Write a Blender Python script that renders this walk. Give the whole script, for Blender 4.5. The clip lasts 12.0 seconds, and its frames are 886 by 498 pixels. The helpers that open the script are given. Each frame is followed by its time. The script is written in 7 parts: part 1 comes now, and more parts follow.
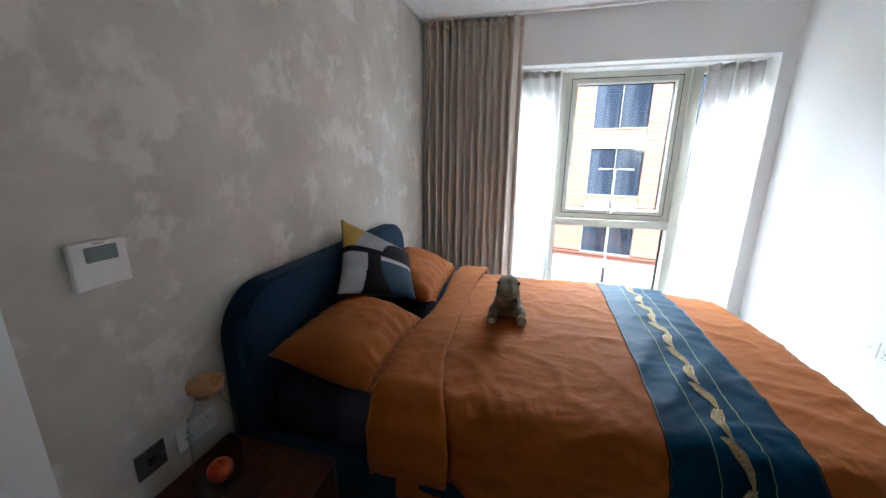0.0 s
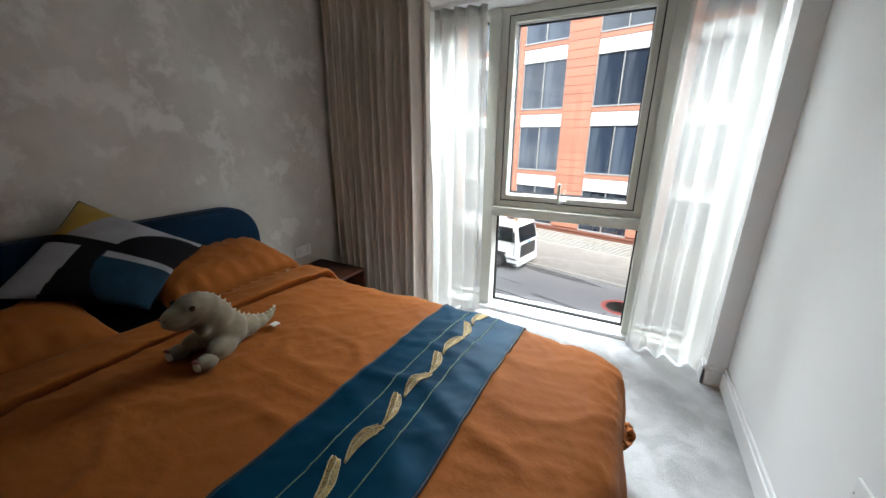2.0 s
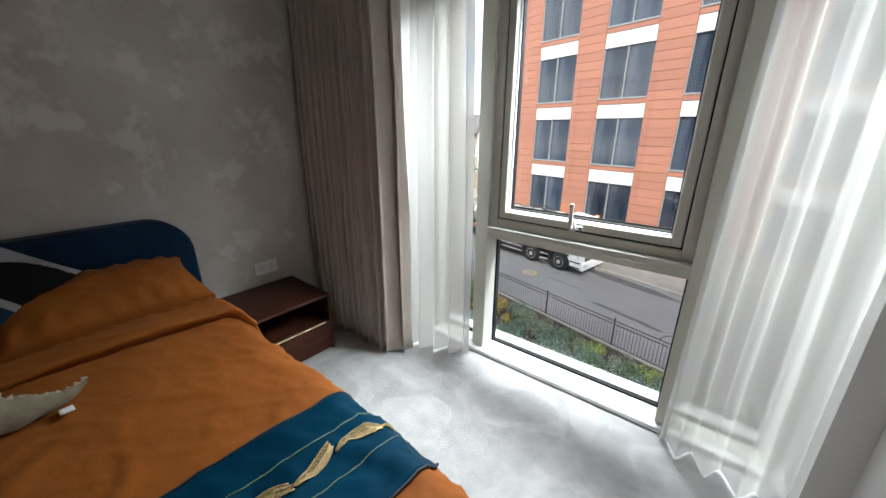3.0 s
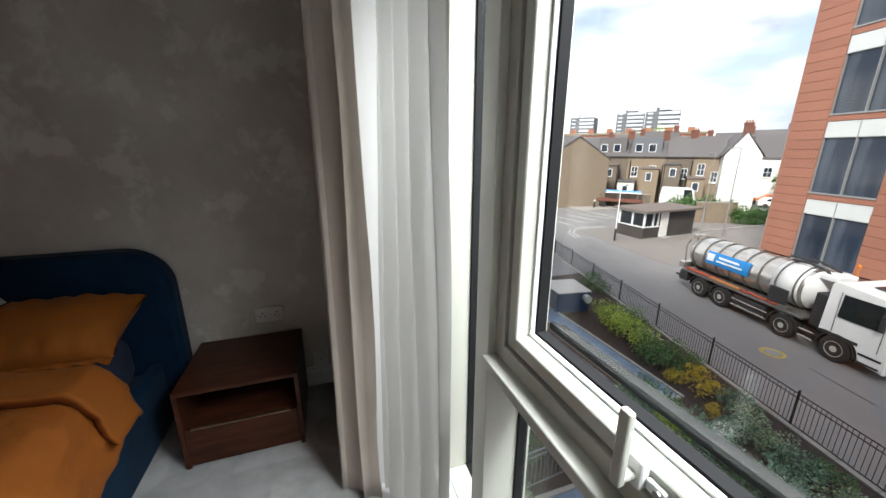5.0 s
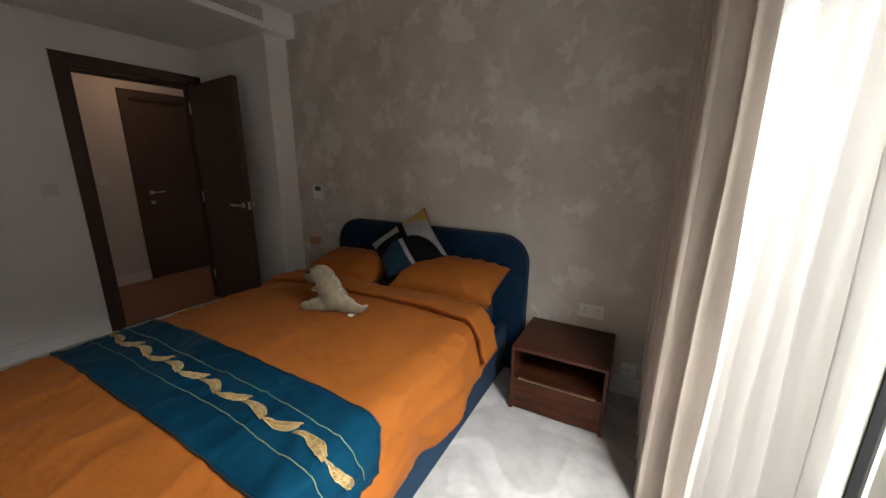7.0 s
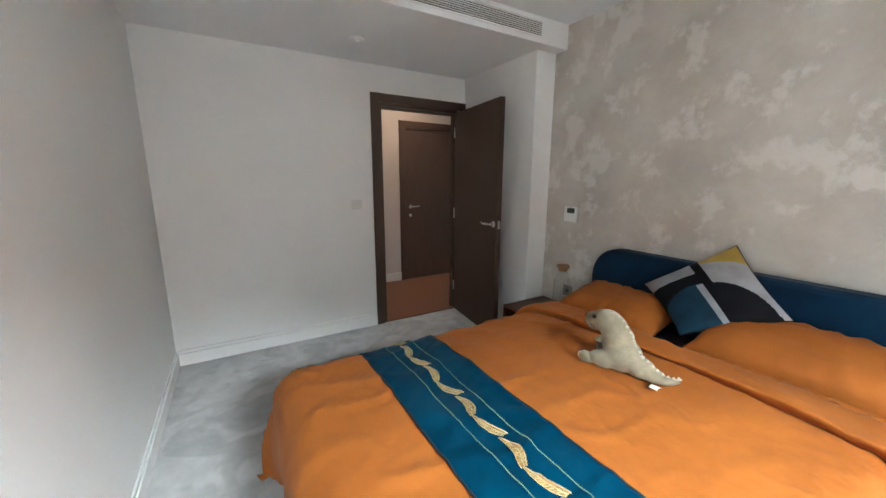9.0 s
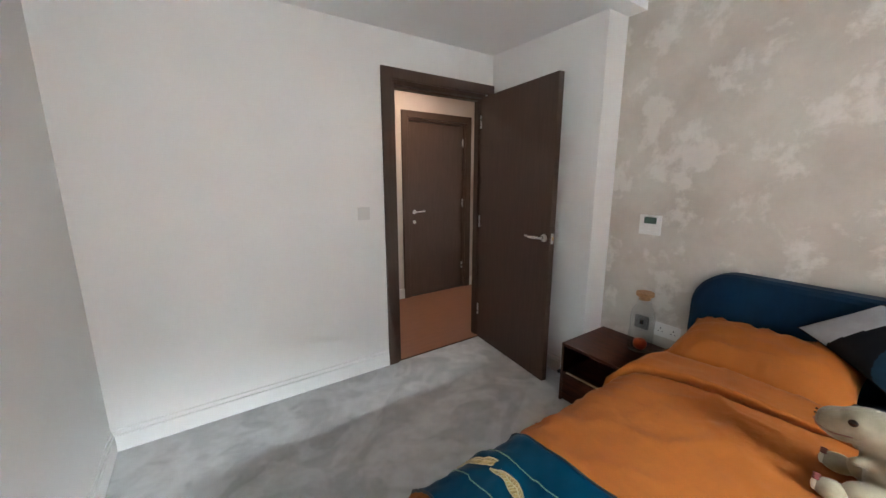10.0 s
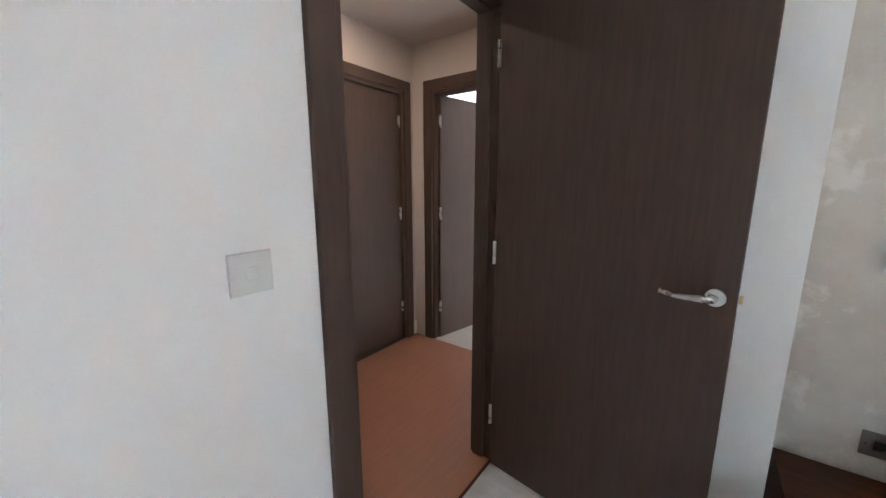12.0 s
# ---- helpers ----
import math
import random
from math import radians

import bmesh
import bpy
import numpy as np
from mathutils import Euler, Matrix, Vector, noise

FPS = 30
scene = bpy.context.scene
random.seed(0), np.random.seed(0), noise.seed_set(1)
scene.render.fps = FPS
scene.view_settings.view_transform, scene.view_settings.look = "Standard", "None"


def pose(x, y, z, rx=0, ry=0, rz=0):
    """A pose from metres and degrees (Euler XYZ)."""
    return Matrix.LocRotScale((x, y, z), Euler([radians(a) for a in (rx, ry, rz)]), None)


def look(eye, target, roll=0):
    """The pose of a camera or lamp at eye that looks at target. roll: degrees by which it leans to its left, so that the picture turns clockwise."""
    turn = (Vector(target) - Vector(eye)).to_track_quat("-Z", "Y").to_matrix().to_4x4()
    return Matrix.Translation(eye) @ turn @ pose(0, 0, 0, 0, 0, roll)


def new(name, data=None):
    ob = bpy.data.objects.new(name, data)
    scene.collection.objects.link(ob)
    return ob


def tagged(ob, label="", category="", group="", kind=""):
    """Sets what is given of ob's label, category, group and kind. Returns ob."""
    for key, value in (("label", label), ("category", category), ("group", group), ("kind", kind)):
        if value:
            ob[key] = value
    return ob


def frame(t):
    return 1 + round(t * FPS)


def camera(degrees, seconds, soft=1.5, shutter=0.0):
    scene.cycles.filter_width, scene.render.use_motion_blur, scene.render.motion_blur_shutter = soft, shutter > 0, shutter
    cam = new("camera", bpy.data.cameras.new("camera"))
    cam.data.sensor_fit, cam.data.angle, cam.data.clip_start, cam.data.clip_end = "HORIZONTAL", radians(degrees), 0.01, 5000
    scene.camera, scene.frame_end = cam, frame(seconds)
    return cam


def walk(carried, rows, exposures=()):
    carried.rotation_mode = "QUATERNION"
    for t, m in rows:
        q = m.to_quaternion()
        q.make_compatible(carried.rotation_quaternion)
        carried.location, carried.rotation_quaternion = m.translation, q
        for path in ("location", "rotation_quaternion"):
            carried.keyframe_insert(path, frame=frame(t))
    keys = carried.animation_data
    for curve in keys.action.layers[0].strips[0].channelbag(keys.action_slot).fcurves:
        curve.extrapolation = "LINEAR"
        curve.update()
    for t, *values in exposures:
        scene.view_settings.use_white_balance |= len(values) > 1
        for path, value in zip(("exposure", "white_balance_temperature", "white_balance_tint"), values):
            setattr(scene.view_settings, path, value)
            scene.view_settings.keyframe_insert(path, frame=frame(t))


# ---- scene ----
cam = camera(102.4, 12.0)
PATH = [
    (0, (1.079, 0.629, 1.398), (0.581, 2.502, 0.902), 0.5),
    (0.5, (1.338, 0.86, 1.402), (0.8, 2.721, 0.904), 0.3),
    (1, (1.629, 1.082, 1.368), (0.842, 2.857, 0.887), 0.4),
    (1.5, (1.913, 1.364, 1.354), (1.09, 3.112, 0.839), 0.5),
    (2, (2.159, 1.726, 1.336), (1.273, 3.416, 0.737), 0.3),
    (2.5, (2.301, 2.128, 1.352), (1.214, 3.683, 0.72), 0.2),
    (4.5, (2.142, 3.677, 1.389), (0.728, 4.962, 0.798), 0.2),
    (5, (2.042, 3.863, 1.386), (0.216, 4.481, 0.851), 0.1),
    (5.5, (2.039, 3.869, 1.396), (0.122, 4.106, 0.876), 0.4),
    (6, (2.069, 3.819, 1.403), (0.141, 3.812, 0.872), 0.6),
    (6.5, (2.167, 3.769, 1.429), (0.323, 3.208, 0.896), 0.2),
    (7, (2.241, 3.713, 1.392), (0.538, 2.778, 0.916), 0.4),
    (7.5, (2.28, 3.648, 1.403), (0.818, 2.355, 0.966), 0.3),
    (9.5, (2.303, 2.791, 1.404), (1.329, 1.088, 1.015), 0.2),
    (10, (2.264, 2.315, 1.409), (1.16, 0.694, 1.018), 0.0),
    (10.5, (2.194, 1.816, 1.396), (0.944, 0.297, 1.037), 0.0),
    (11, (2.066, 1.382, 1.387), (0.66, 0.007, 1.025), 0.0),
    (11.5, (1.929, 1.02, 1.367), (0.353, -0.156, 1.003), 0.1),
    (12, (1.671, 0.723, 1.346), (0.088, -0.445, 0.984), 0.0),
]
EXPOSURES = [(0, 3.65, 5900, 10), (0.5, 3.35, 5700, 8), (1.0, 3.1, 5350, 5), (1.5, 2.75, 5100, 1), (2, 2.5, 6400, 10), (2.5, 2.2, 6500, 11), (4.5, 1.25, 6750, 13), (5.5, 1.2, 6700, 12),
             (6.5, 1.8, 7100, 12), (7, 2.35, 7350, 17), (7.5, 3.15, 6200, 7), (9.5, 4.4, 6350, 8), (10, 4.7, 6350, 9), (11, 4.75, 6100, 7), (12, 5.0, 5850, 6)]
walk(cam, [(t, look(eye, target, roll)) for t, eye, target, roll in PATH], EXPOSURES)

# ---- world, sun and lamps ----
def build_world():
    w = bpy.data.worlds.new("world")
    scene.world = w
    w.use_nodes = True
    nt = w.node_tree
    n = nt.nodes
    bg = n["Background"]
    sky = n.new("ShaderNodeTexSky")
    sky.sky_type = "NISHITA"
    sky.sun_disc = False
    sky.sun_elevation = radians(42)
    sky.sun_rotation = radians(SUN_ROT)
    sky.air_density, sky.dust_density = 1.0, 2.0
    tc = n.new("ShaderNodeTexCoord")
    mp = n.new("ShaderNodeMapping")
    mp.inputs["Scale"].default_value = (1.0, 1.0, 3.2)
    nz = n.new("ShaderNodeTexNoise")
    nz.inputs["Scale"].default_value = 2.4
    nz.inputs["Detail"].default_value = 9
    nz.inputs["Roughness"].default_value = 0.58
    nz.inputs["Distortion"].default_value = 0.5
    cr = n.new("ShaderNodeValToRGB")
    cr.color_ramp.elements[0].position = 0.30
    cr.color_ramp.elements[0].color = (0.35, 0.35, 0.35, 1)
    cr.color_ramp.elements[1].position = 0.56
    nz2 = n.new("ShaderNodeTexNoise")
    nz2.inputs["Scale"].default_value = 5.0
    nz2.inputs["Detail"].default_value = 6
    cc = n.new("ShaderNodeValToRGB")
    cc.color_ramp.elements[0].position = 0.35
    cc.color_ramp.elements[0].color = (2.9, 3.2, 3.9, 1)
    cc.color_ramp.elements[1].position = 0.62
    cc.color_ramp.elements[1].color = (6.4, 6.5, 6.7, 1)
    mix = n.new("ShaderNodeMixRGB")
    nt.links.new(tc.outputs["Generated"], mp.inputs["Vector"])
    nt.links.new(mp.outputs[0], nz.inputs["Vector"])
    nt.links.new(mp.outputs[0], nz2.inputs["Vector"])
    nt.links.new(nz.outputs["Fac"], cr.inputs["Fac"])
    nt.links.new(nz2.outputs["Fac"], cc.inputs["Fac"])
    nt.links.new(cr.outputs[0], mix.inputs["Fac"])
    nt.links.new(sky.outputs[0], mix.inputs[1])
    nt.links.new(cc.outputs[0], mix.inputs[2])
    nt.links.new(mix.outputs[0], bg.inputs["Color"])
    bg.inputs["Strength"].default_value = SKY


def build_lamps():
    s = new("sun", bpy.data.lights.new("sun", "SUN"))
    s.data.energy, s.data.angle, s.data.color = SUN, radians(12), (1, 0.96, 0.9)
    s.matrix_basis = look((0, 0, 10), Vector((0, 0, 10)) - Vector((math.sin(radians(SUN_ROT)) * 0.74, math.cos(radians(SUN_ROT)) * 0.74, 0.67)))
    # added area lamp out of view above the window, standing in for sky light
    a = new("window_sky_fill", bpy.data.lights.new("window_sky_fill", "AREA"))
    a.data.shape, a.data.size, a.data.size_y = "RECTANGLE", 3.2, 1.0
    a.data.energy, a.data.color = WINDOW_FILL, (0.87, 0.96, 1.0)
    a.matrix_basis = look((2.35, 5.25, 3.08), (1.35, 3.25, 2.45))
    h = new("hall_light", bpy.data.lights.new("hall_light", "AREA"))
    h.data.shape, h.data.size = "DISK", 0.12
    h.data.energy, h.data.color = HALL_LIGHT, (1.0, 0.72, 0.5)
    h.matrix_basis = look((0.342, -0.81, 2.40), (0.342, -0.8101, 0))


SUN_ROT, SKY, SUN, WINDOW_FILL, HALL_LIGHT = 150, 0.125, 2.8, 300, 0.36
build_world()
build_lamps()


# ---- materials ----
def mat(name, base, rough=0.6, var=0.15, scale=6.0, bump=0.1, bscale=60.0, metal=0.0, alt=None, spec=0.5, sheen=0.0, island=0.0, objvar=0.0, stretch=(1, 1, 1), bdist=0.002, lo=0.35, hi=0.65, detail=6, **extra):
    m = bpy.data.materials.new(name)
    m.use_nodes = True
    nt = m.node_tree
    n, l = nt.nodes, nt.links
    b = n["Principled BSDF"]
    b.inputs["Roughness"].default_value = rough
    b.inputs["Metallic"].default_value = metal
    b.inputs["Specular IOR Level"].default_value = spec
    if sheen:
        b.inputs["Sheen Weight"].default_value = sheen
        b.inputs["Sheen Roughness"].default_value = 0.4
    tc = n.new("ShaderNodeTexCoord")
    mp = n.new("ShaderNodeMapping")
    mp.inputs["Scale"].default_value = stretch
    l.new(tc.outputs["Object"], mp.inputs["Vector"])
    base = tuple(base)
    second = tuple(alt) if alt else tuple(max(0.0, c * (1 - var)) for c in base)
    nz = n.new("ShaderNodeTexNoise")
    nz.inputs["Scale"].default_value = scale
    nz.inputs["Detail"].default_value = detail
    nz.inputs["Roughness"].default_value = 0.6
    l.new(mp.outputs[0], nz.inputs["Vector"])
    cr = n.new("ShaderNodeValToRGB")
    cr.color_ramp.elements[0].position, cr.color_ramp.elements[1].position = lo, hi
    cr.color_ramp.elements[0].color = (*second, 1)
    cr.color_ramp.elements[1].color = (*base, 1)
    l.new(nz.outputs["Fac"], cr.inputs["Fac"])
    col = cr.outputs[0]
    for amount, socket in ((island, "Random Per Island"), (objvar, "Random")):
        if amount:
            src = n.new("ShaderNodeNewGeometry" if socket == "Random Per Island" else "ShaderNodeObjectInfo")
            mr = n.new("ShaderNodeMapRange")
            mr.inputs["To Min"].default_value, mr.inputs["To Max"].default_value = 1 - amount, 1 + amount
            hs = n.new("ShaderNodeHueSaturation")
            l.new(src.outputs[socket], mr.inputs["Value"])
            l.new(mr.outputs[0], hs.inputs["Value"])
            l.new(col, hs.inputs["Color"])
            col = hs.outputs[0]
    l.new(col, b.inputs["Base Color"])
    if bump:
        n2 = n.new("ShaderNodeTexNoise")
        n2.inputs["Scale"].default_value = bscale
        n2.inputs["Detail"].default_value = 4
        l.new(mp.outputs[0], n2.inputs["Vector"])
        bp = n.new("ShaderNodeBump")
        bp.inputs["Strength"].default_value = bump
        bp.inputs["Distance"].default_value = bdist
        l.new(n2.outputs["Fac"], bp.inputs["Height"])
        l.new(bp.outputs[0], b.inputs["Normal"])
        rr = n.new("ShaderNodeMapRange")
        rr.inputs["To Min"].default_value, rr.inputs["To Max"].default_value = max(0.02, rough - 0.06), min(1, rough + 0.06)
        l.new(nz.outputs["Fac"], rr.inputs["Value"])
        l.new(rr.outputs[0], b.inputs["Roughness"])
    return m


def plaster_material():
    m = mat("venetian_plaster", (0.50, 0.465, 0.42), 0.5, bump=0)
    nt = m.node_tree
    n, l = nt.nodes, nt.links
    b = n["Principled BSDF"]
    tc = n.new("ShaderNodeTexCoord")
    warp = n.new("ShaderNodeTexNoise")
    warp.inputs["Scale"].default_value = 3.0
    warp.inputs["Detail"].default_value = 5
    l.new(tc.outputs["Object"], warp.inputs["Vector"])
    va = n.new("ShaderNodeMixRGB")
    va.blend_type = "ADD"
    va.inputs[0].default_value = 0.12
    l.new(tc.outputs["Object"], va.inputs[1])
    l.new(warp.outputs["Color"], va.inputs[2])
    big = n.new("ShaderNodeTexNoise")
    big.inputs["Scale"].default_value = 2.6
    big.inputs["Detail"].default_value = 8
    big.inputs["Roughness"].default_value = 0.62
    l.new(va.outputs[0], big.inputs["Vector"])
    r1 = n.new("ShaderNodeValToRGB")
    r1.color_ramp.elements[0].position, r1.color_ramp.elements[1].position = 0.36, 0.64
    r1.color_ramp.elements[0].color = (0.455, 0.415, 0.365, 1)
    r1.color_ramp.elements[1].color = (0.575, 0.54, 0.485, 1)
    l.new(big.outputs["Fac"], r1.inputs["Fac"])
    flake = n.new("ShaderNodeTexNoise")
    flake.inputs["Scale"].default_value = 4.6
    flake.inputs["Detail"].default_value = 10
    flake.inputs["Roughness"].default_value = 0.62
    flake.inputs["Distortion"].default_value = 0.0
    l.new(va.outputs[0], flake.inputs["Vector"])
    r2 = n.new("ShaderNodeValToRGB")
    r2.color_ramp.elements[0].position, r2.color_ramp.elements[1].position = 0.53, 0.60
    l.new(flake.outputs["Fac"], r2.inputs["Fac"])
    mask = n.new("ShaderNodeMath")
    mask.operation = "MULTIPLY"
    mask.inputs[1].default_value = 0.46
    l.new(r2.outputs[0], mask.inputs[0])
    mx = n.new("ShaderNodeMixRGB")
    mx.inputs[2].default_value = (0.76, 0.73, 0.68, 1)
    l.new(mask.outputs[0], mx.inputs[0])
    l.new(r1.outputs[0], mx.inputs[1])
    l.new(mx.outputs[0], b.inputs["Base Color"])
    fine = n.new("ShaderNodeTexNoise")
    fine.inputs["Scale"].default_value = 45
    fine.inputs["Detail"].default_value = 6
    l.new(tc.outputs["Object"], fine.inputs["Vector"])
    ad = n.new("ShaderNodeMath")
    ad.operation = "MULTIPLY_ADD"
    ad.inputs[1].default_value = 0.5
    l.new(fine.outputs["Fac"], ad.inputs[0])
    l.new(flake.outputs["Fac"], ad.inputs[2])
    bp = n.new("ShaderNodeBump")
    bp.inputs["Strength"].default_value = 0.35
    bp.inputs["Distance"].default_value = 0.004
    l.new(ad.outputs[0], bp.inputs["Height"])
    l.new(bp.outputs[0], b.inputs["Normal"])
    rr = n.new("ShaderNodeMapRange")
    rr.inputs["To Min"].default_value, rr.inputs["To Max"].default_value = 0.62, 0.42
    l.new(r2.outputs[0], rr.inputs["Value"])
    l.new(rr.outputs[0], b.inputs["Roughness"])
    return m


def carpet_material():
    """Cut pile: broad brushed patches that lie lighter and darker, over a fine tuft grain."""
    m = mat("grey_carpet", (0.56, 0.555, 0.55), 0.95, alt=(0.47, 0.467, 0.463), scale=9, bump=0.9, bscale=420, bdist=0.006, sheen=0.3, spec=0.1, lo=0.40, hi=0.60)
    n, l = m.node_tree.nodes, m.node_tree.links
    b = n["Principled BSDF"]
    fine = b.inputs["Base Color"].links[0].from_socket
    tc = n.new("ShaderNodeTexCoord")
    patch = n.new("ShaderNodeTexNoise")
    patch.inputs["Scale"].default_value = 2.3
    patch.inputs["Detail"].default_value = 3
    patch.inputs["Roughness"].default_value = 0.45
    patch.inputs["Distortion"].default_value = 1.6
    l.new(tc.outputs["Object"], patch.inputs["Vector"])
    cr = n.new("ShaderNodeValToRGB")
    cr.color_ramp.elements[0].position, cr.color_ramp.elements[1].position = 0.44, 0.52
    cr.color_ramp.elements[0].color = (0.80, 0.80, 0.80, 1)
    cr.color_ramp.elements[1].color = (1.0, 1.0, 1.0, 1)
    l.new(patch.outputs["Fac"], cr.inputs["Fac"])
    mx = n.new("ShaderNodeMixRGB")
    mx.blend_type = "MULTIPLY"
    mx.inputs[0].default_value = 1.0
    l.new(fine, mx.inputs[1])
    l.new(cr.outputs[0], mx.inputs[2])
    l.new(mx.outputs[0], b.inputs["Base Color"])
    return m


def glass_material(name, tint=(1, 1, 1), rough=0.0, thin=True):
    m = bpy.data.materials.new(name)
    m.use_nodes = True
    nt = m.node_tree
    n, l = nt.nodes, nt.links
    if not thin:
        b = n["Principled BSDF"]
        b.inputs["Base Color"].default_value = (*tint, 1)
        b.inputs["Transmission Weight"].default_value = 1
        b.inputs["Roughness"].default_value = rough
        b.inputs["IOR"].default_value = 1.45
        return m
    n.remove(n["Principled BSDF"])
    tr = n.new("ShaderNodeBsdfTransparent")
    tr.inputs["Color"].default_value = (*tint, 1)
    gl = n.new("ShaderNodeBsdfGlossy")
    gl.inputs["Roughness"].default_value = 0.01
    lw = n.new("ShaderNodeLayerWeight")
    lw.inputs["Blend"].default_value = 0.5
    pw = n.new("ShaderNodeMath")
    pw.operation = "POWER"
    pw.inputs[1].default_value = 5
    fr = n.new("ShaderNodeMath")
    fr.operation = "MULTIPLY_ADD"
    fr.inputs[1].default_value, fr.inputs[2].default_value = 0.7, 0.03
    l.new(lw.outputs["Facing"], pw.inputs[0])
    l.new(pw.outputs[0], fr.inputs[0])
    mx = n.new("ShaderNodeMixShader")
    l.new(fr.outputs[0], mx.inputs[0])
    l.new(tr.outputs[0], mx.inputs[1])
    l.new(gl.outputs[0], mx.inputs[2])
    l.new(mx.outputs[0], n["Material Output"].inputs["Surface"])
    return m


def sheer_material():
    m = bpy.data.materials.new("sheer_voile")
    m.use_nodes = True
    nt = m.node_tree
    n, l = nt.nodes, nt.links
    n.remove(n["Principled BSDF"])
    tr = n.new("ShaderNodeBsdfTransparent")
    tr.inputs["Color"].default_value = (0.97, 0.97, 0.98, 1)
    df = n.new("ShaderNodeBsdfDiffuse")
    df.inputs["Color"].default_value = (0.72, 0.715, 0.69, 1)
    tl = n.new("ShaderNodeBsdfTranslucent")
    tl.inputs["Color"].default_value = (0.54, 0.535, 0.515, 1)
    a = n.new("ShaderNodeMixShader")
    a.inputs[0].default_value = 0.55
    l.new(df.outputs[0], a.inputs[1])
    l.new(tl.outputs[0], a.inputs[2])
    tc = n.new("ShaderNodeTexCoord")
    nz = n.new("ShaderNodeTexNoise")
    nz.inputs["Scale"].default_value = 900
    l.new(tc.outputs["Object"], nz.inputs["Vector"])
    mr = n.new("ShaderNodeMapRange")
    mr.inputs["To Min"].default_value, mr.inputs["To Max"].default_value = 0.72, 0.94
    l.new(nz.outputs["Fac"], mr.inputs["Value"])
    b = n.new("ShaderNodeMixShader")
    l.new(mr.outputs[0], b.inputs[0])
    l.new(tr.outputs[0], b.inputs[1])
    l.new(a.outputs[0], b.inputs[2])
    l.new(b.outputs[0], n["Material Output"].inputs["Surface"])
    return m


M = {}
M["plaster"] = plaster_material()
M["white"] = mat("white_emulsion", (0.80, 0.80, 0.79), 0.6, var=0.03, scale=1.5, bump=0.08, bscale=260, bdist=0.0006)
M["ceiling"] = mat("ceiling_paint", (0.80, 0.80, 0.80), 0.75, var=0.03, scale=1.2, bump=0.06, bscale=240, bdist=0.0006)
M["gloss_white"] = mat("satin_white_trim", (0.80, 0.80, 0.79), 0.3, var=0.03, scale=4, bump=0.03, bscale=90, bdist=0.0006)
M["carpet"] = carpet_material()
M["laminate"] = mat("oak_laminate", (0.32, 0.145, 0.085), 0.45, alt=(0.285, 0.125, 0.073), scale=5, stretch=(1, 7, 1), bump=0.06, bscale=60, objvar=0.025)
M["door"] = mat("dark_stained_oak_veneer", (0.090, 0.059, 0.047), 0.5, alt=(0.073, 0.048, 0.038), scale=9, stretch=(9, 9, 0.5), bump=0.15, bscale=26, bdist=0.0008, spec=0.25)
M["steel"] = mat("brushed_steel", (0.62, 0.61, 0.60), 0.28, var=0.1, scale=30, metal=1.0, bump=0.05, bscale=120)
M["dark_steel"] = mat("satin_grey_plate", (0.25, 0.245, 0.235), 0.38, var=0.1, scale=30, metal=0.8, bump=0.04, bscale=120)
M["alu"] = mat("window_frame_paint", (0.53, 0.53, 0.465), 0.38, var=0.05, scale=5, bump=0.03, bscale=200, bdist=0.0004)
M["bead"] = mat("white_glazing_bead", (0.80, 0.80, 0.80), 0.35, var=0.02, bump=0)
M["rubber"] = mat("black_rubber", (0.010, 0.010, 0.011), 0.8, var=0.2, bump=0.05, spec=0.2)
M["glass"] = glass_material("window_glass", (0.95, 0.97, 0.96))
M["bottle_glass"] = glass_material("bottle_glass", (0.975, 0.985, 0.985))
M["sheer"] = sheer_material()
M["drape"] = mat("greige_drape_linen", (0.54, 0.47, 0.405), 0.85, alt=(0.45, 0.39, 0.335), scale=7, bump=0.5, bscale=700, bdist=0.001, sheen=0.2, stretch=(1, 1, 0.35))
M["lining"] = mat("blackout_lining", (0.66, 0.64, 0.58), 0.8, var=0.06, scale=5, bump=0.2, bscale=500, bdist=0.0006)
M["orange"] = mat("orange_cotton", (0.285, 0.084, 0.012), 0.8, alt=(0.245, 0.070, 0.010), scale=4, bump=0.8, bscale=13, bdist=0.008, sheen=0.03, spec=0.18, detail=3)
M["navy"] = mat("navy_velvet", (0.0022, 0.027, 0.062), 0.8, alt=(0.0015, 0.016, 0.040), scale=5, bump=0.35, bscale=500, bdist=0.001, sheen=0.08, spec=0.15)
M["sheet"] = mat("dark_blue_sheet", (0.018, 0.028, 0.060), 0.85, var=0.2, scale=5, bump=0.4, bscale=20, bdist=0.003)
M["runner"] = mat("teal_satin_runner", (0.0010, 0.030, 0.058), 0.55, alt=(0.0008, 0.020, 0.041), scale=7, bump=0.5, bscale=8, bdist=0.006, spec=0.14, detail=3)
M["runner"].node_tree.nodes["Principled BSDF"].inputs["Specular Tint"].default_value = (0.02, 0.42, 0.85, 1)
M["runner_edge"] = mat("black_piping", (0.008, 0.014, 0.022), 0.6, var=0.2, bump=0)
M["gold"] = mat("gold_embroidery", (0.42, 0.29, 0.10), 0.45, alt=(0.17, 0.11, 0.035), scale=60, metal=0.35, bump=0.8, bscale=300, bdist=0.002)
M["cream"] = mat("cream_embroidery", (0.46, 0.37, 0.21), 0.5, alt=(0.28, 0.20, 0.09), scale=70, metal=0.15, bump=0.8, bscale=300, bdist=0.002)
M["green_thread"] = mat("green_thread", (0.16, 0.23, 0.13), 0.5, var=0.3, scale=80, bump=0)
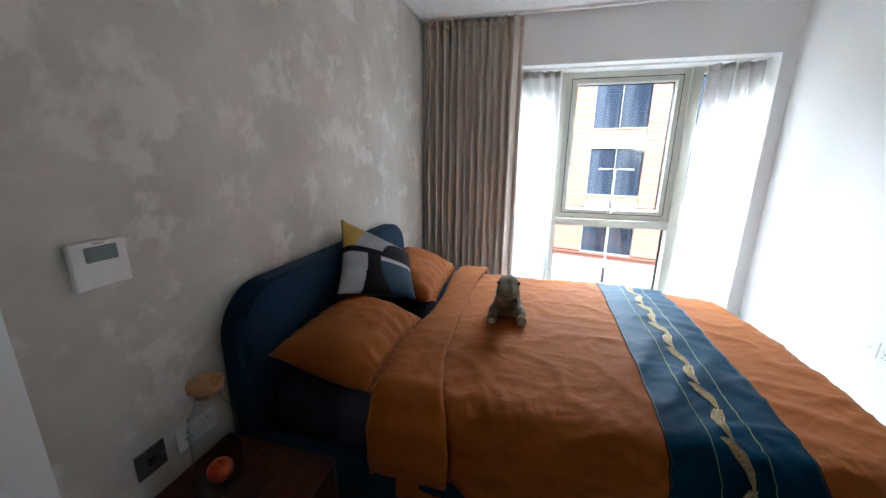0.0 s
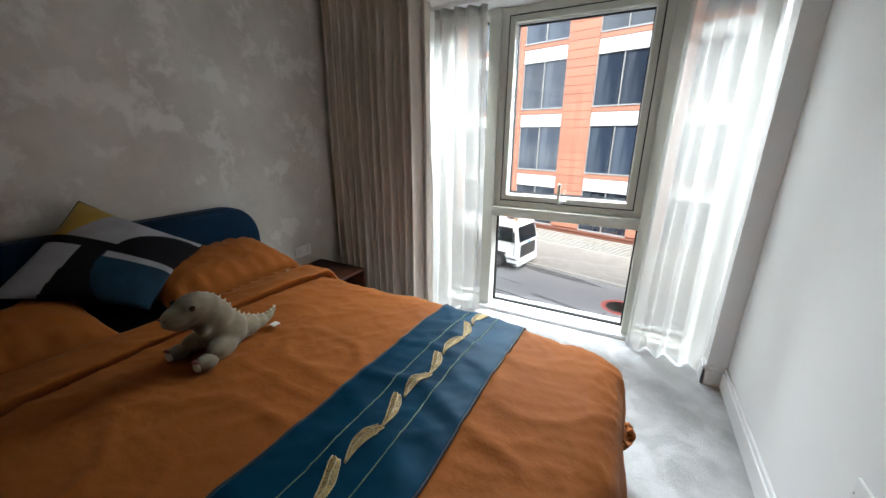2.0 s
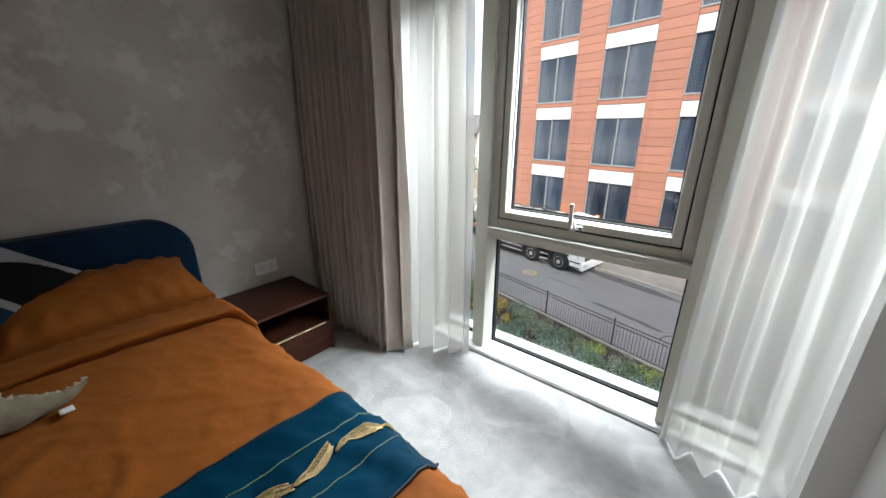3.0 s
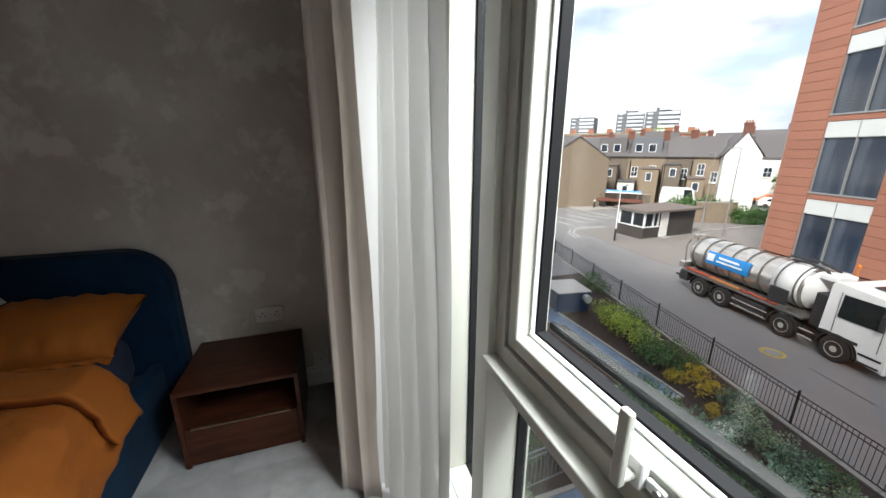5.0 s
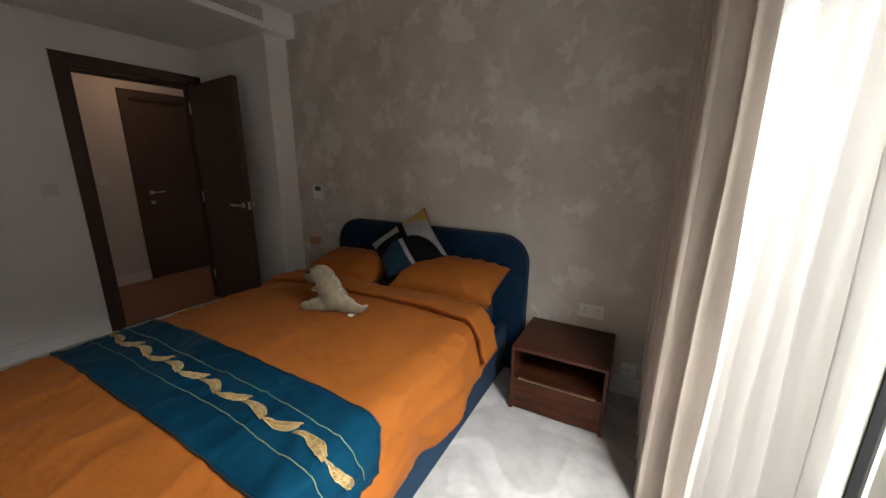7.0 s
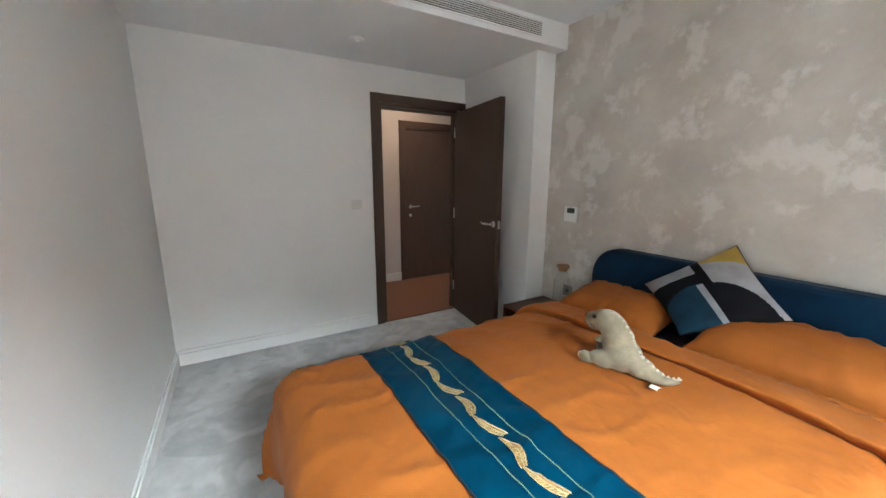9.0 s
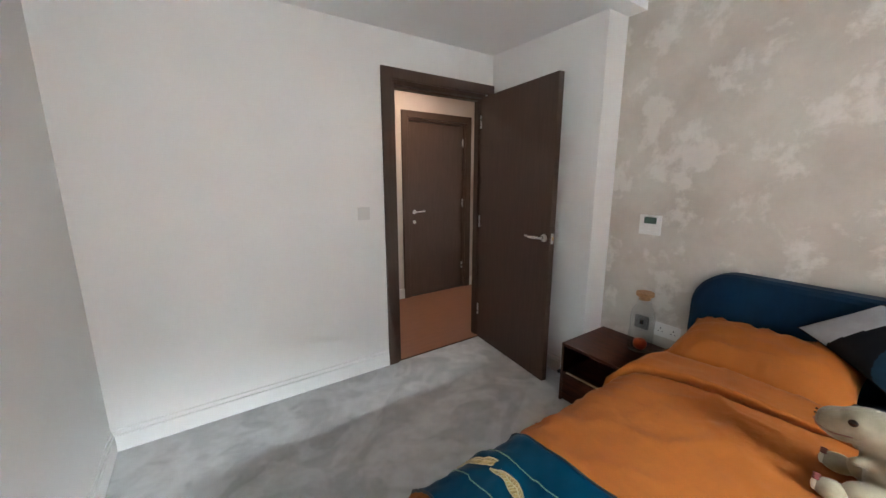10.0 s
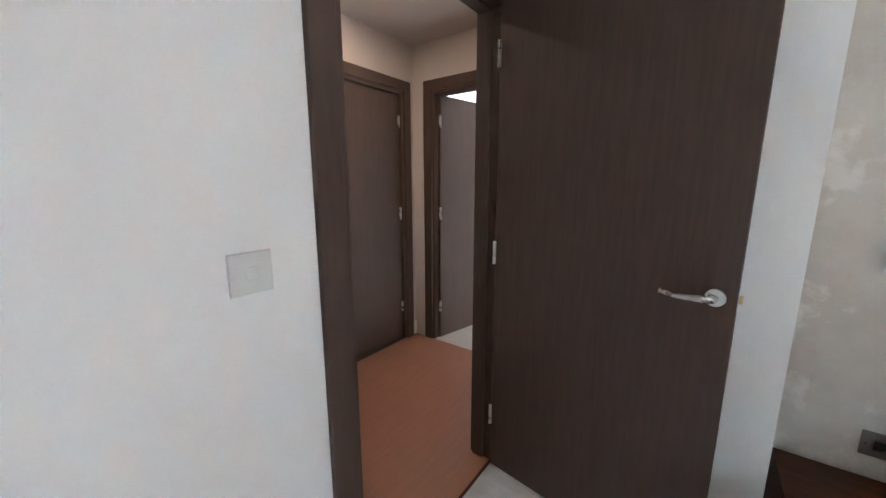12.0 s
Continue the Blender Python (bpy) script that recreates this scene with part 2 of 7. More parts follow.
M["cu_grey"] = mat("light_grey_velvet", (0.33, 0.33, 0.35), 0.75, alt=(0.25, 0.25, 0.26), scale=9, bump=0.3, bscale=400, bdist=0.001, sheen=0.1, spec=0.2)
M["cu_black"] = mat("charcoal_velvet", (0.007, 0.007, 0.010), 0.8, var=0.3, scale=9, bump=0.3, bscale=400, bdist=0.001, spec=0.12)
M["cu_blue"] = mat("blue_velvet", (0.008, 0.040, 0.070), 0.7, alt=(0.005, 0.022, 0.042), scale=9, bump=0.3, bscale=400, bdist=0.001, sheen=0.08, spec=0.15)
M["cu_yellow"] = mat("mustard_velvet", (0.42, 0.26, 0.03), 0.7, var=0.2, scale=9, bump=0.3, bscale=400, bdist=0.001, sheen=0.2)
M["plush"] = mat("khaki_plush", (0.27, 0.235, 0.165), 0.95, alt=(0.195, 0.165, 0.115), scale=22, bump=0.7, bscale=420, bdist=0.003, sheen=0.3, spec=0.1)
M["plush_pale"] = mat("cream_felt", (0.55, 0.50, 0.38), 0.9, var=0.15, scale=20, bump=0.3, bscale=300)
M["walnut"] = mat("walnut_veneer", (0.082, 0.026, 0.013), 0.36, alt=(0.038, 0.013, 0.007), scale=6, stretch=(6, 0.8, 6), bump=0.15, bscale=40, bdist=0.0006, spec=0.22)
M["brass"] = mat("brass_edge", (0.66, 0.50, 0.30), 0.3, var=0.1, metal=1.0, bump=0)
M["plastic"] = mat("white_plastic", (0.74, 0.74, 0.72), 0.35, var=0.02, bump=0)
M["switch"] = mat("silver_white_plastic", (0.67, 0.67, 0.655), 0.35, var=0.02, bump=0)
M["slot"] = mat("dark_slot", (0.02, 0.02, 0.02), 0.6, var=0.1, bump=0)
M["lcd"] = mat("lcd_screen", (0.06, 0.088, 0.070), 0.15, var=0.15, scale=30, bump=0)
M["cork"] = mat("cork", (0.42, 0.23, 0.11), 0.85, alt=(0.27, 0.14, 0.06), scale=90, bump=0.6, bscale=200)
M["fruit"] = mat("red_orange_fruit", (0.66, 0.12, 0.015), 0.35, alt=(0.50, 0.035, 0.012), scale=14, bump=0.1)
M["red"] = mat("red_thread", (0.12, 0.018, 0.014), 0.6, bump=0)
M["eye"] = mat("brown_glass_eye", (0.02, 0.011, 0.008), 0.12, bump=0)
M["tile"] = mat("pale_tile", (0.55, 0.53, 0.50), 0.4, var=0.08, bump=0.05)
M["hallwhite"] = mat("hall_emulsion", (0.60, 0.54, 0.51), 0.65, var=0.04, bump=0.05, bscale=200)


# ---- mesh helpers ----
def bm_new():
    return bmesh.new()


def box(bm, x0, x1, y0, y1, z0, z1, bevel=0.0, seg=1, m=None):
    vs = [bm.verts.new((x, y, z)) for x in (x0, x1) for y in (y0, y1) for z in (z0, z1)]
    if m is not None:
        for v in vs:
            v.co = m @ v.co
    fs = [bm.faces.new([vs[i] for i in f]) for f in ((0, 1, 3, 2), (4, 6, 7, 5), (0, 4, 5, 1), (2, 3, 7, 6), (0, 2, 6, 4), (1, 5, 7, 3))]
    if bevel:
        es = {e for f in fs for e in f.edges}
        bmesh.ops.bevel(bm, geom=list(es), offset=bevel, segments=seg, affect="EDGES", profile=0.5)
    return bm


def cyl(bm, p, q, r0, r1=None, seg=16, cap=True):
    p, q = Vector(p), Vector(q)
    r1 = r0 if r1 is None else r1
    d = (q - p).normalized()
    a = d.orthogonal().normalized()
    b = d.cross(a)
    rings = []
    for c, r in ((p, r0), (q, r1)):
        rings.append([bm.verts.new(c + (a * math.cos(t) + b * math.sin(t)) * r) for t in [2 * math.pi * i / seg for i in range(seg)]])
    for i in range(seg):
        j = (i + 1) % seg
        bm.faces.new((rings[0][i], rings[0][j], rings[1][j], rings[1][i]))
    if cap:
        bm.faces.new(rings[0][::-1])
        bm.faces.new(rings[1])
    return bm


def lathe(bm, prof, seg=24, origin=(0, 0, 0), m=None):
    o = Vector(origin)
    rings = []
    for r, z in prof:
        ring = []
        for i in range(seg):
            t = 2 * math.pi * i / seg
            c = Vector((r * math.cos(t), r * math.sin(t), z))
            ring.append(bm.verts.new((m @ c if m is not None else c) + o))
        rings.append(ring)
    for a, b in zip(rings, rings[1:]):
        for i in range(seg):
            j = (i + 1) % seg
            bm.faces.new((a[i], a[j], b[j], b[i]))
    if prof[0][0] > 1e-5:
        bm.faces.new(rings[0][::-1])
    if prof[-1][0] > 1e-5:
        bm.faces.new(rings[-1])
    return bm


def ball(bm, c, r, u=14, v=10, m=None):
    vs = bmesh.ops.create_uvsphere(bm, u_segments=u, v_segments=v, radius=1.0)["verts"]
    s = Vector(r) if hasattr(r, "__len__") else Vector((r, r, r))
    for w in vs:
        w.co = Vector((w.co.x * s.x, w.co.y * s.y, w.co.z * s.z))
        if m is not None:
            w.co = m @ w.co
        w.co += Vector(c)
    return bm


def tube(bm, pts, r, seg=8, taper=None):
    pts = [Vector(p) for p in pts]
    rings = []
    for i, p in enumerate(pts):
        d = (pts[min(i + 1, len(pts) - 1)] - pts[max(i - 1, 0)]).normalized()
        a = d.orthogonal().normalized() if i == 0 else (rings[-1][1] - rings[-1][1].dot(d) * d).normalized()
        b = d.cross(a)
        rr = r if taper is None else taper[i]
        rings.append(([bm.verts.new(p + (a * math.cos(t) + b * math.sin(t)) * rr) for t in [2 * math.pi * k / seg for k in range(seg)]], a))
    for (x, _), (y, _) in zip(rings, rings[1:]):
        for i in range(seg):
            j = (i + 1) % seg
            bm.faces.new((x[i], x[j], y[j], y[i]))
    bm.faces.new(rings[0][0][::-1])
    bm.faces.new(rings[-1][0])
    return bm


def prism(bm, pts, z0, z1):
    lo = [bm.verts.new((x, y, z0)) for x, y in pts]
    hi = [bm.verts.new((x, y, z1)) for x, y in pts]
    n = len(pts)
    bm.faces.new(lo[::-1])
    bm.faces.new(hi)
    for i in range(n):
        j = (i + 1) % n
        bm.faces.new((lo[i], lo[j], hi[j], hi[i]))
    return bm


def grid(bm, nu, nv, f):
    vs = [[bm.verts.new(f(i / nu, j / nv)) for j in range(nv + 1)] for i in range(nu + 1)]
    for i in range(nu):
        for j in range(nv):
            bm.faces.new((vs[i][j], vs[i + 1][j], vs[i + 1][j + 1], vs[i][j + 1]))
    return vs


def finish(name, bm, material, smooth=False):
    bmesh.ops.recalc_face_normals(bm, faces=bm.faces)
    me = bpy.data.meshes.new(name)
    bm.to_mesh(me)
    bm.free()
    for mm in material if isinstance(material, (list, tuple)) else [material]:
        me.materials.append(mm)
    if smooth:
        for p in me.polygons:
            p.use_smooth = True
    return me


def part(name, bm, material, parent=None, label="", smooth=False, kind="", category="", group=""):
    ob = new(name, finish(name, bm, material, smooth))
    if parent is not None:
        ob.parent = parent
    tagged(ob, label=label, kind=kind, category=category, group=group)
    return ob


def thing(name, label, category, m=None, group="", kind=""):
    ob = new(name)
    ob.empty_display_size = 0.1
    if m is not None:
        ob.matrix_basis = m
    return tagged(ob, label=label, category=category, group=group, kind=kind)


def solid(ob, t, offset=0):
    md = ob.modifiers.new("thickness", "SOLIDIFY")
    md.thickness, md.offset = t, offset
    return ob


# ---- room shell ----
W, L, H = 2.775, 3.95, 2.53
BULK_Y, BULK_Z = 1.09, 2.36
NIB_X, NIB_Y = 0.20, 0.98
DX0, DX1, DH = 0.26, 1.115, 2.06


def wall(name, spans, material, label=""):
    bm = bm_new()
    for s in spans:
        box(bm, *s)
    return part(name, bm, material, label=label, kind="structure")


def build_shell():
    wall("floor", [(-0.15, W + 0.15, -0.013, 4.55, -0.25, 0.0)], M["carpet"], "light grey cut pile carpet with brushed patches")
    wall("wall_west", [(-0.15, 0.0, NIB_Y - 0.02, 4.62, 0.0, 2.75)], M["plaster"], "feature wall in mottled grey-beige polished plaster")
    wall("wall_nib", [(-0.15, NIB_X, -0.001, NIB_Y, 0.0, BULK_Z)], M["white"], "white painted return wall beside the door")
    wall("wall_south", [(-0.15, DX0 - 0.0, -0.12, -0.001, 0, 2.75), (DX1, W + 0.15, -0.12, -0.001, 0, 2.75), (DX0, DX1, -0.12, -0.001, DH, 2.75)], M["white"], "plain white painted wall with the bedroom doorway")
    wall("wall_east", [(W, W + 0.15, -0.001, 4.62, 0, 2.75)], M["white"], "plain white painted wall")
    wall("wall_north", [(0.0, 0.815, L, 4.45, 0, 2.75), (2.68, W, L, 4.45, 0, 2.75), (0.815, 2.68, L, 4.45, 2.145, 2.75)], M["white"], "white painted wall and reveal round the tall window")
    wall("ceiling", [(-0.15, W + 0.15, BULK_Y, 4.62, H, 2.75)], M["ceiling"], "flat white painted ceiling")
    wall("ceiling_bulkhead", [(-0.15, W + 0.15, -0.0005, BULK_Y, BULK_Z, 2.75)], M["ceiling"], "lowered white ceiling over the doorway end")
    # baseboards with a stepped top
    def skirt(name, x0, x1, y0, y1, nx, ny):
        bm = bm_new()
        t, t2 = 0.016, 0.010
        if ny:
            box(bm, x0, x1, y0, y0 + ny * t, 0, 0.095, 0.002)
            box(bm, x0, x1, y0, y0 + ny * t2, 0.095, 0.122, 0.003)
        else:
            box(bm, x0, x0 + nx * t, y0, y1, 0, 0.095, 0.002)
            box(bm, x0, x0 + nx * t2, y0, y1, 0.095, 0.122, 0.003)
        part(name, bm, M["gloss_white"], label="white moulded skirting board", kind="structure")
    skirt("baseboard", 1.19, W - 0.001, 0.0, 0.0, 0, 1)
    skirt("baseboard", W - 0.0005, W, 0.017, L - 0.001, -1, 0)
    skirt("baseboard", NIB_X, NIB_X, 0.02, NIB_Y + 0.016, 1, 0)
    skirt("baseboard", 0.001, NIB_X, NIB_Y, 0, 0, 1)
    skirt("baseboard", 0.0, 0.0, NIB_Y + 0.02, L - 0.001, 1, 0)
    skirt("baseboard", 2.664, W - 0.018, L, 0, 0, -1)
    skirt("baseboard", 2.68, 2.68, L - 0.016, 4.24, -1, 0)
    skirt("baseboard", 0.017, 0.83, L, 0, 0, -1)
    # curtain track along the window wall
    tr = thing("curtain_track", "slim white ceiling-mounted curtain track", "curtain track")
    bm = bm_new()
    box(bm, 0.03, W - 0.01, 3.86, 3.89, H - 0.022, H - 0.001, 0.003)
    part("rail", bm, M["gloss_white"], tr)
    for i in range(5):
        bm = bm_new()
        box(bm, 0.25 + i * 0.55, 0.29 + i * 0.55, 3.852, 3.858, H - 0.030, H - 0.001, 0.001)
        part("bracket", bm, M["gloss_white"], tr)
    # air vent in the bulkhead face
    v = thing("air_vent", "white linear air vent grille with dark gaps", "vent", pose(0, BULK_Y, 0))
    x0, x1, z0, z1 = 0.28, 1.55, 2.405, 2.495
    bm = bm_new()
    box(bm, x0 - 0.015, x1 + 0.015, 0.001, 0.008, z1, z1 + 0.012, 0.002)
    box(bm, x0 - 0.015, x1 + 0.015, 0.001, 0.008, z0 - 0.012, z0, 0.002)
    box(bm, x0 - 0.015, x0, 0.001, 0.008, z0, z1)
    box(bm, x1, x1 + 0.015, 0.001, 0.008, z0, z1)
    part("frame", bm, M["gloss_white"], v)
    # dark sheet on the bulkhead face gives the shade between the slats
    bm = bm_new()
    box(bm, x0, x1, 0.0005, 0.002, z0, z1)
    part("backing", bm, M["slot"], v, "dark sheet standing in for the shade inside the duct")
    for i in range(7):
        z = z0 + 0.0065 + i * 0.0125
        bm = bm_new()
        box(bm, x0, x1, 0.002, 0.010, z, z + 0.0055, 0.001)
        part("slat", bm, M["gloss_white"], v)
    # detector
    d = thing("smoke_detector", "round white ceiling smoke detector", "smoke detector", pose(1.445, 0.49, BULK_Z))
    bm = bm_new()
    lathe(bm, [(0.0, -0.001), (0.052, -0.001), (0.055, -0.008), (0.050, -0.013), (0.046, -0.014), (0.0, -0.016)], 28)
    part("base", bm, M["plastic"], d, smooth=True)
    bm = bm_new()
    lathe(bm, [(0.0, -0.0165), (0.02, -0.0165), (0.018, -0.022), (0.0, -0.023)], 20)
    part("sensor_cap", bm, M["plastic"], d, smooth=True)


def build_doorway():
    dr = thing("door_frame", "dark stained oak door frame with flat architrave", "door frame", kind="structure")
    aw = 0.075
    for (x0, x1, z0, z1) in ((DX1 - 0.002, DX1 + aw - 0.002, 0, DH + aw - 0.003), (DX0 - aw + 0.002, DX0 + 0.002, 0, DH + aw - 0.003), (DX0 + 0.002, DX1 - 0.002, DH - 0.0, DH + aw - 0.003)):
        bm = bm_new()
        box(bm, x0, x1, 0.0, 0.018, z0, z1, 0.0015)
        part("architrave", bm, M["door"], dr)
        bm = bm_new()
        box(bm, x0, x1, -0.139, -0.1205, z0, z1, 0.0015)
        part("architrave", bm, M["door"], dr)
    for (x0, x1, z0, z1) in ((DX1 - 0.028, DX1 + 0.0, 0, DH), (DX0, DX0 + 0.028, 0, DH), (DX0 + 0.028, DX1 - 0.028, DH - 0.028, DH)):
        bm = bm_new()
        box(bm, x0, x1, -0.122, 0.0025, z0, z1, 0.001)
        part("lining", bm, M["door"], dr)
    for (x0, x1, z0, z1) in ((DX1 - 0.040, DX1 - 0.028, 0, DH - 0.028), (DX0 + 0.028, DX0 + 0.040, 0, DH - 0.028), (DX0 + 0.028, DX1 - 0.028, DH - 0.040, DH - 0.028)):
        bm = bm_new()
        box(bm, x0, x1, -0.105, -0.050, z0, z1, 0.001)
        part("stop", bm, M["door"], dr)
    bm = bm_new()
    box(bm, DX1 - 0.0295, DX1 - 0.028, -0.045, -0.022, 0.95, 1.11)
    part("strike_plate", bm, M["steel"], dr, "steel strike plate")
    bm = bm_new()
    box(bm, DX0 + 0.028, DX1 - 0.028, -0.012, 0.002, 0.0, 0.004, 0.001)
    part("threshold", bm, M["walnut"], dr, "dark threshold strip")


def lever(parent, side, x, y):
    hd = thing("door_handle", "", "")
    hd.parent = parent
    bm = bm_new()
    cyl(bm, (x, y, 1.02), (x + side * 0.009, y, 1.02), 0.026, 0.025, 28)
    part("rose", bm, M["steel"], hd, smooth=False)
    bm = bm_new()
    tube(bm, [(x + side * 0.006, y, 1.02), (x + side * 0.035, y, 1.02), (x + side * 0.048, y - 0.010, 1.021), (x + side * 0.052, y - 0.03, 1.022), (x + side * 0.052, y - 0.07, 1.018), (x + side * 0.051, y - 0.105, 1.020), (x + side * 0.050, y - 0.135, 1.026)],
         0.009, 12, [0.009, 0.009, 0.010, 0.010, 0.0085, 0.0075, 0.006])
    part("lever", bm, M["steel"], hd, smooth=True)


def build_door_leaf():
    # hinge at the west jamb; the leaf stands open along the return wall
    hx, hy = DX0 + 0.030, 0.004
    ang = math.degrees(math.atan2(0.822 - hy, 0.366 - hx + 0.022))
    d = thing("door_1", "dark stained oak bedroom door standing open", "door", pose(hx, hy, 0, 0, 0, ang - 90), kind="structure")
    bm = bm_new()
    box(bm, -0.022, 0.022, 0.0, 0.825, 0.006, 2.036, 0.0015)
    part("leaf", bm, M["door"], d)
    lever(d, 1, 0.022, 0.775)
    lever(d, -1, -0.022, 0.775)
    bm = bm_new()
    box(bm, -0.011, 0.011, 0.8245, 0.8262, 0.985, 1.055)
    part("latch_plate", bm, M["steel"], d, "steel latch face plate")
    bm = bm_new()
    box(bm, -0.006, 0.006, 0.826, 0.836, 1.008, 1.032, 0.002)
    part("latch", bm, M["brass"], d)
    for z in (0.22, 1.0, 1.80):
        hg = thing("hinge", "", "")
        hg.parent = d
        bm = bm_new()
        cyl(bm, (0.0265, -0.004, z), (0.0265, -0.004, z + 0.1), 0.0045, seg=12)
        part("knuckle", bm, M["steel"], hg, "steel hinge knuckle")
        bm = bm_new()
        box(bm, 0.0215, 0.0228, -0.0012, 0.006, z, z + 0.1)
        part("plate", bm, M["steel"], hg)
    # closer guide at the head
    bm = bm_new()
    cyl(bm, (0.0, 0.03, 2.036), (0.0, 0.03, 2.05), 0.008, seg=12)
    part("head_stud", bm, M["steel"], d, "small steel stud")
    # stop on the wall
    ds = thing("door_stop", "small black and steel door stop on the skirting", "door stop", pose(NIB_X + 0.016, 0.86, 0.055))
    bm = bm_new()
    cyl(bm, (0, 0, 0), (0.045, 0, 0), 0.010, 0.010, 14)
    part("stem", bm, M["steel"], ds)
    bm = bm_new()
    cyl(bm, (0.045, 0, 0), (0.062, 0, 0), 0.014, 0.013, 14)
    part("buffer", bm, M["rubber"], ds)


def plain_door(name, m, w, label, open_deg=0.0, hinge_side=1):
    """A frame in the XZ plane with its front to +Y; x from 0 to w is the architrave's outside."""
    fr = thing(name, label, "door", m, kind="structure")
    aw, top = 0.075, 2.135
    for (x0, x1, z0, z1) in ((0, aw, 0, top), (w - aw, w, 0, top), (aw, w - aw, top - aw, top)):
        bm = bm_new()
        box(bm, x0, x1, 0.0, 0.018, z0, z1, 0.0015)
        part("architrave", bm, M["door"], fr)
    for (x0, x1, z0, z1) in ((aw, aw + 0.025, 0, top - aw), (w - aw - 0.025, w - aw, 0, top - aw), (aw + 0.025, w - aw - 0.025, top - aw - 0.025, top - aw)):
        bm = bm_new()
        box(bm, x0, x1, -0.12, 0.002, z0, z1, 0.001)
        part("lining", bm, M["door"], fr)
    lf = thing("leaf", "", "")
    lf.parent = fr
    lw = w - 2 * aw - 0.056
    if hinge_side > 0:
        lf.matrix_basis = pose(w - aw - 0.028, -0.045, 0, 0, 0, open_deg)
        sx = -1
    else:
        lf.matrix_basis = pose(aw + 0.028, -0.045, 0, 0, 0, -open_deg)
        sx = 1
    bm = bm_new()
    xs = sorted((0, sx * lw))
    box(bm, xs[0], xs[1], -0.022, 0.022, 0.008, 2.028, 0.0015)
    part("door_panel", bm, M["door"], lf)
    bm = bm_new()
    hx = sx * (lw - 0.06)
    cyl(bm, (hx, 0.022, 1.02), (hx, 0.031, 1.02), 0.026, 0.025, 20)
    tube(bm, [(hx, 0.028, 1.02), (hx, 0.06, 1.02), (hx - sx * 0.02, 0.07, 1.02), (hx - sx * 0.12, 0.07, 1.025)], 0.008, 8)
    cyl(bm, (hx, 0.022, 0.90), (hx, 0.030, 0.90), 0.022, 0.022, 20)
    part("door_handle", bm, M["steel"], lf, "steel lever handle with a round rose")
    for z in (0.25, 1.05, 1.78):
        bm = bm_new()
        cyl(bm, (0, 0.028, z), (0, 0.028, z + 0.1), 0.0065, seg=10)
        box(bm, -0.012, 0.012, 0.022, 0.0245, z, z + 0.1)
        part("hinge", bm, M["steel"], lf)
    return fr


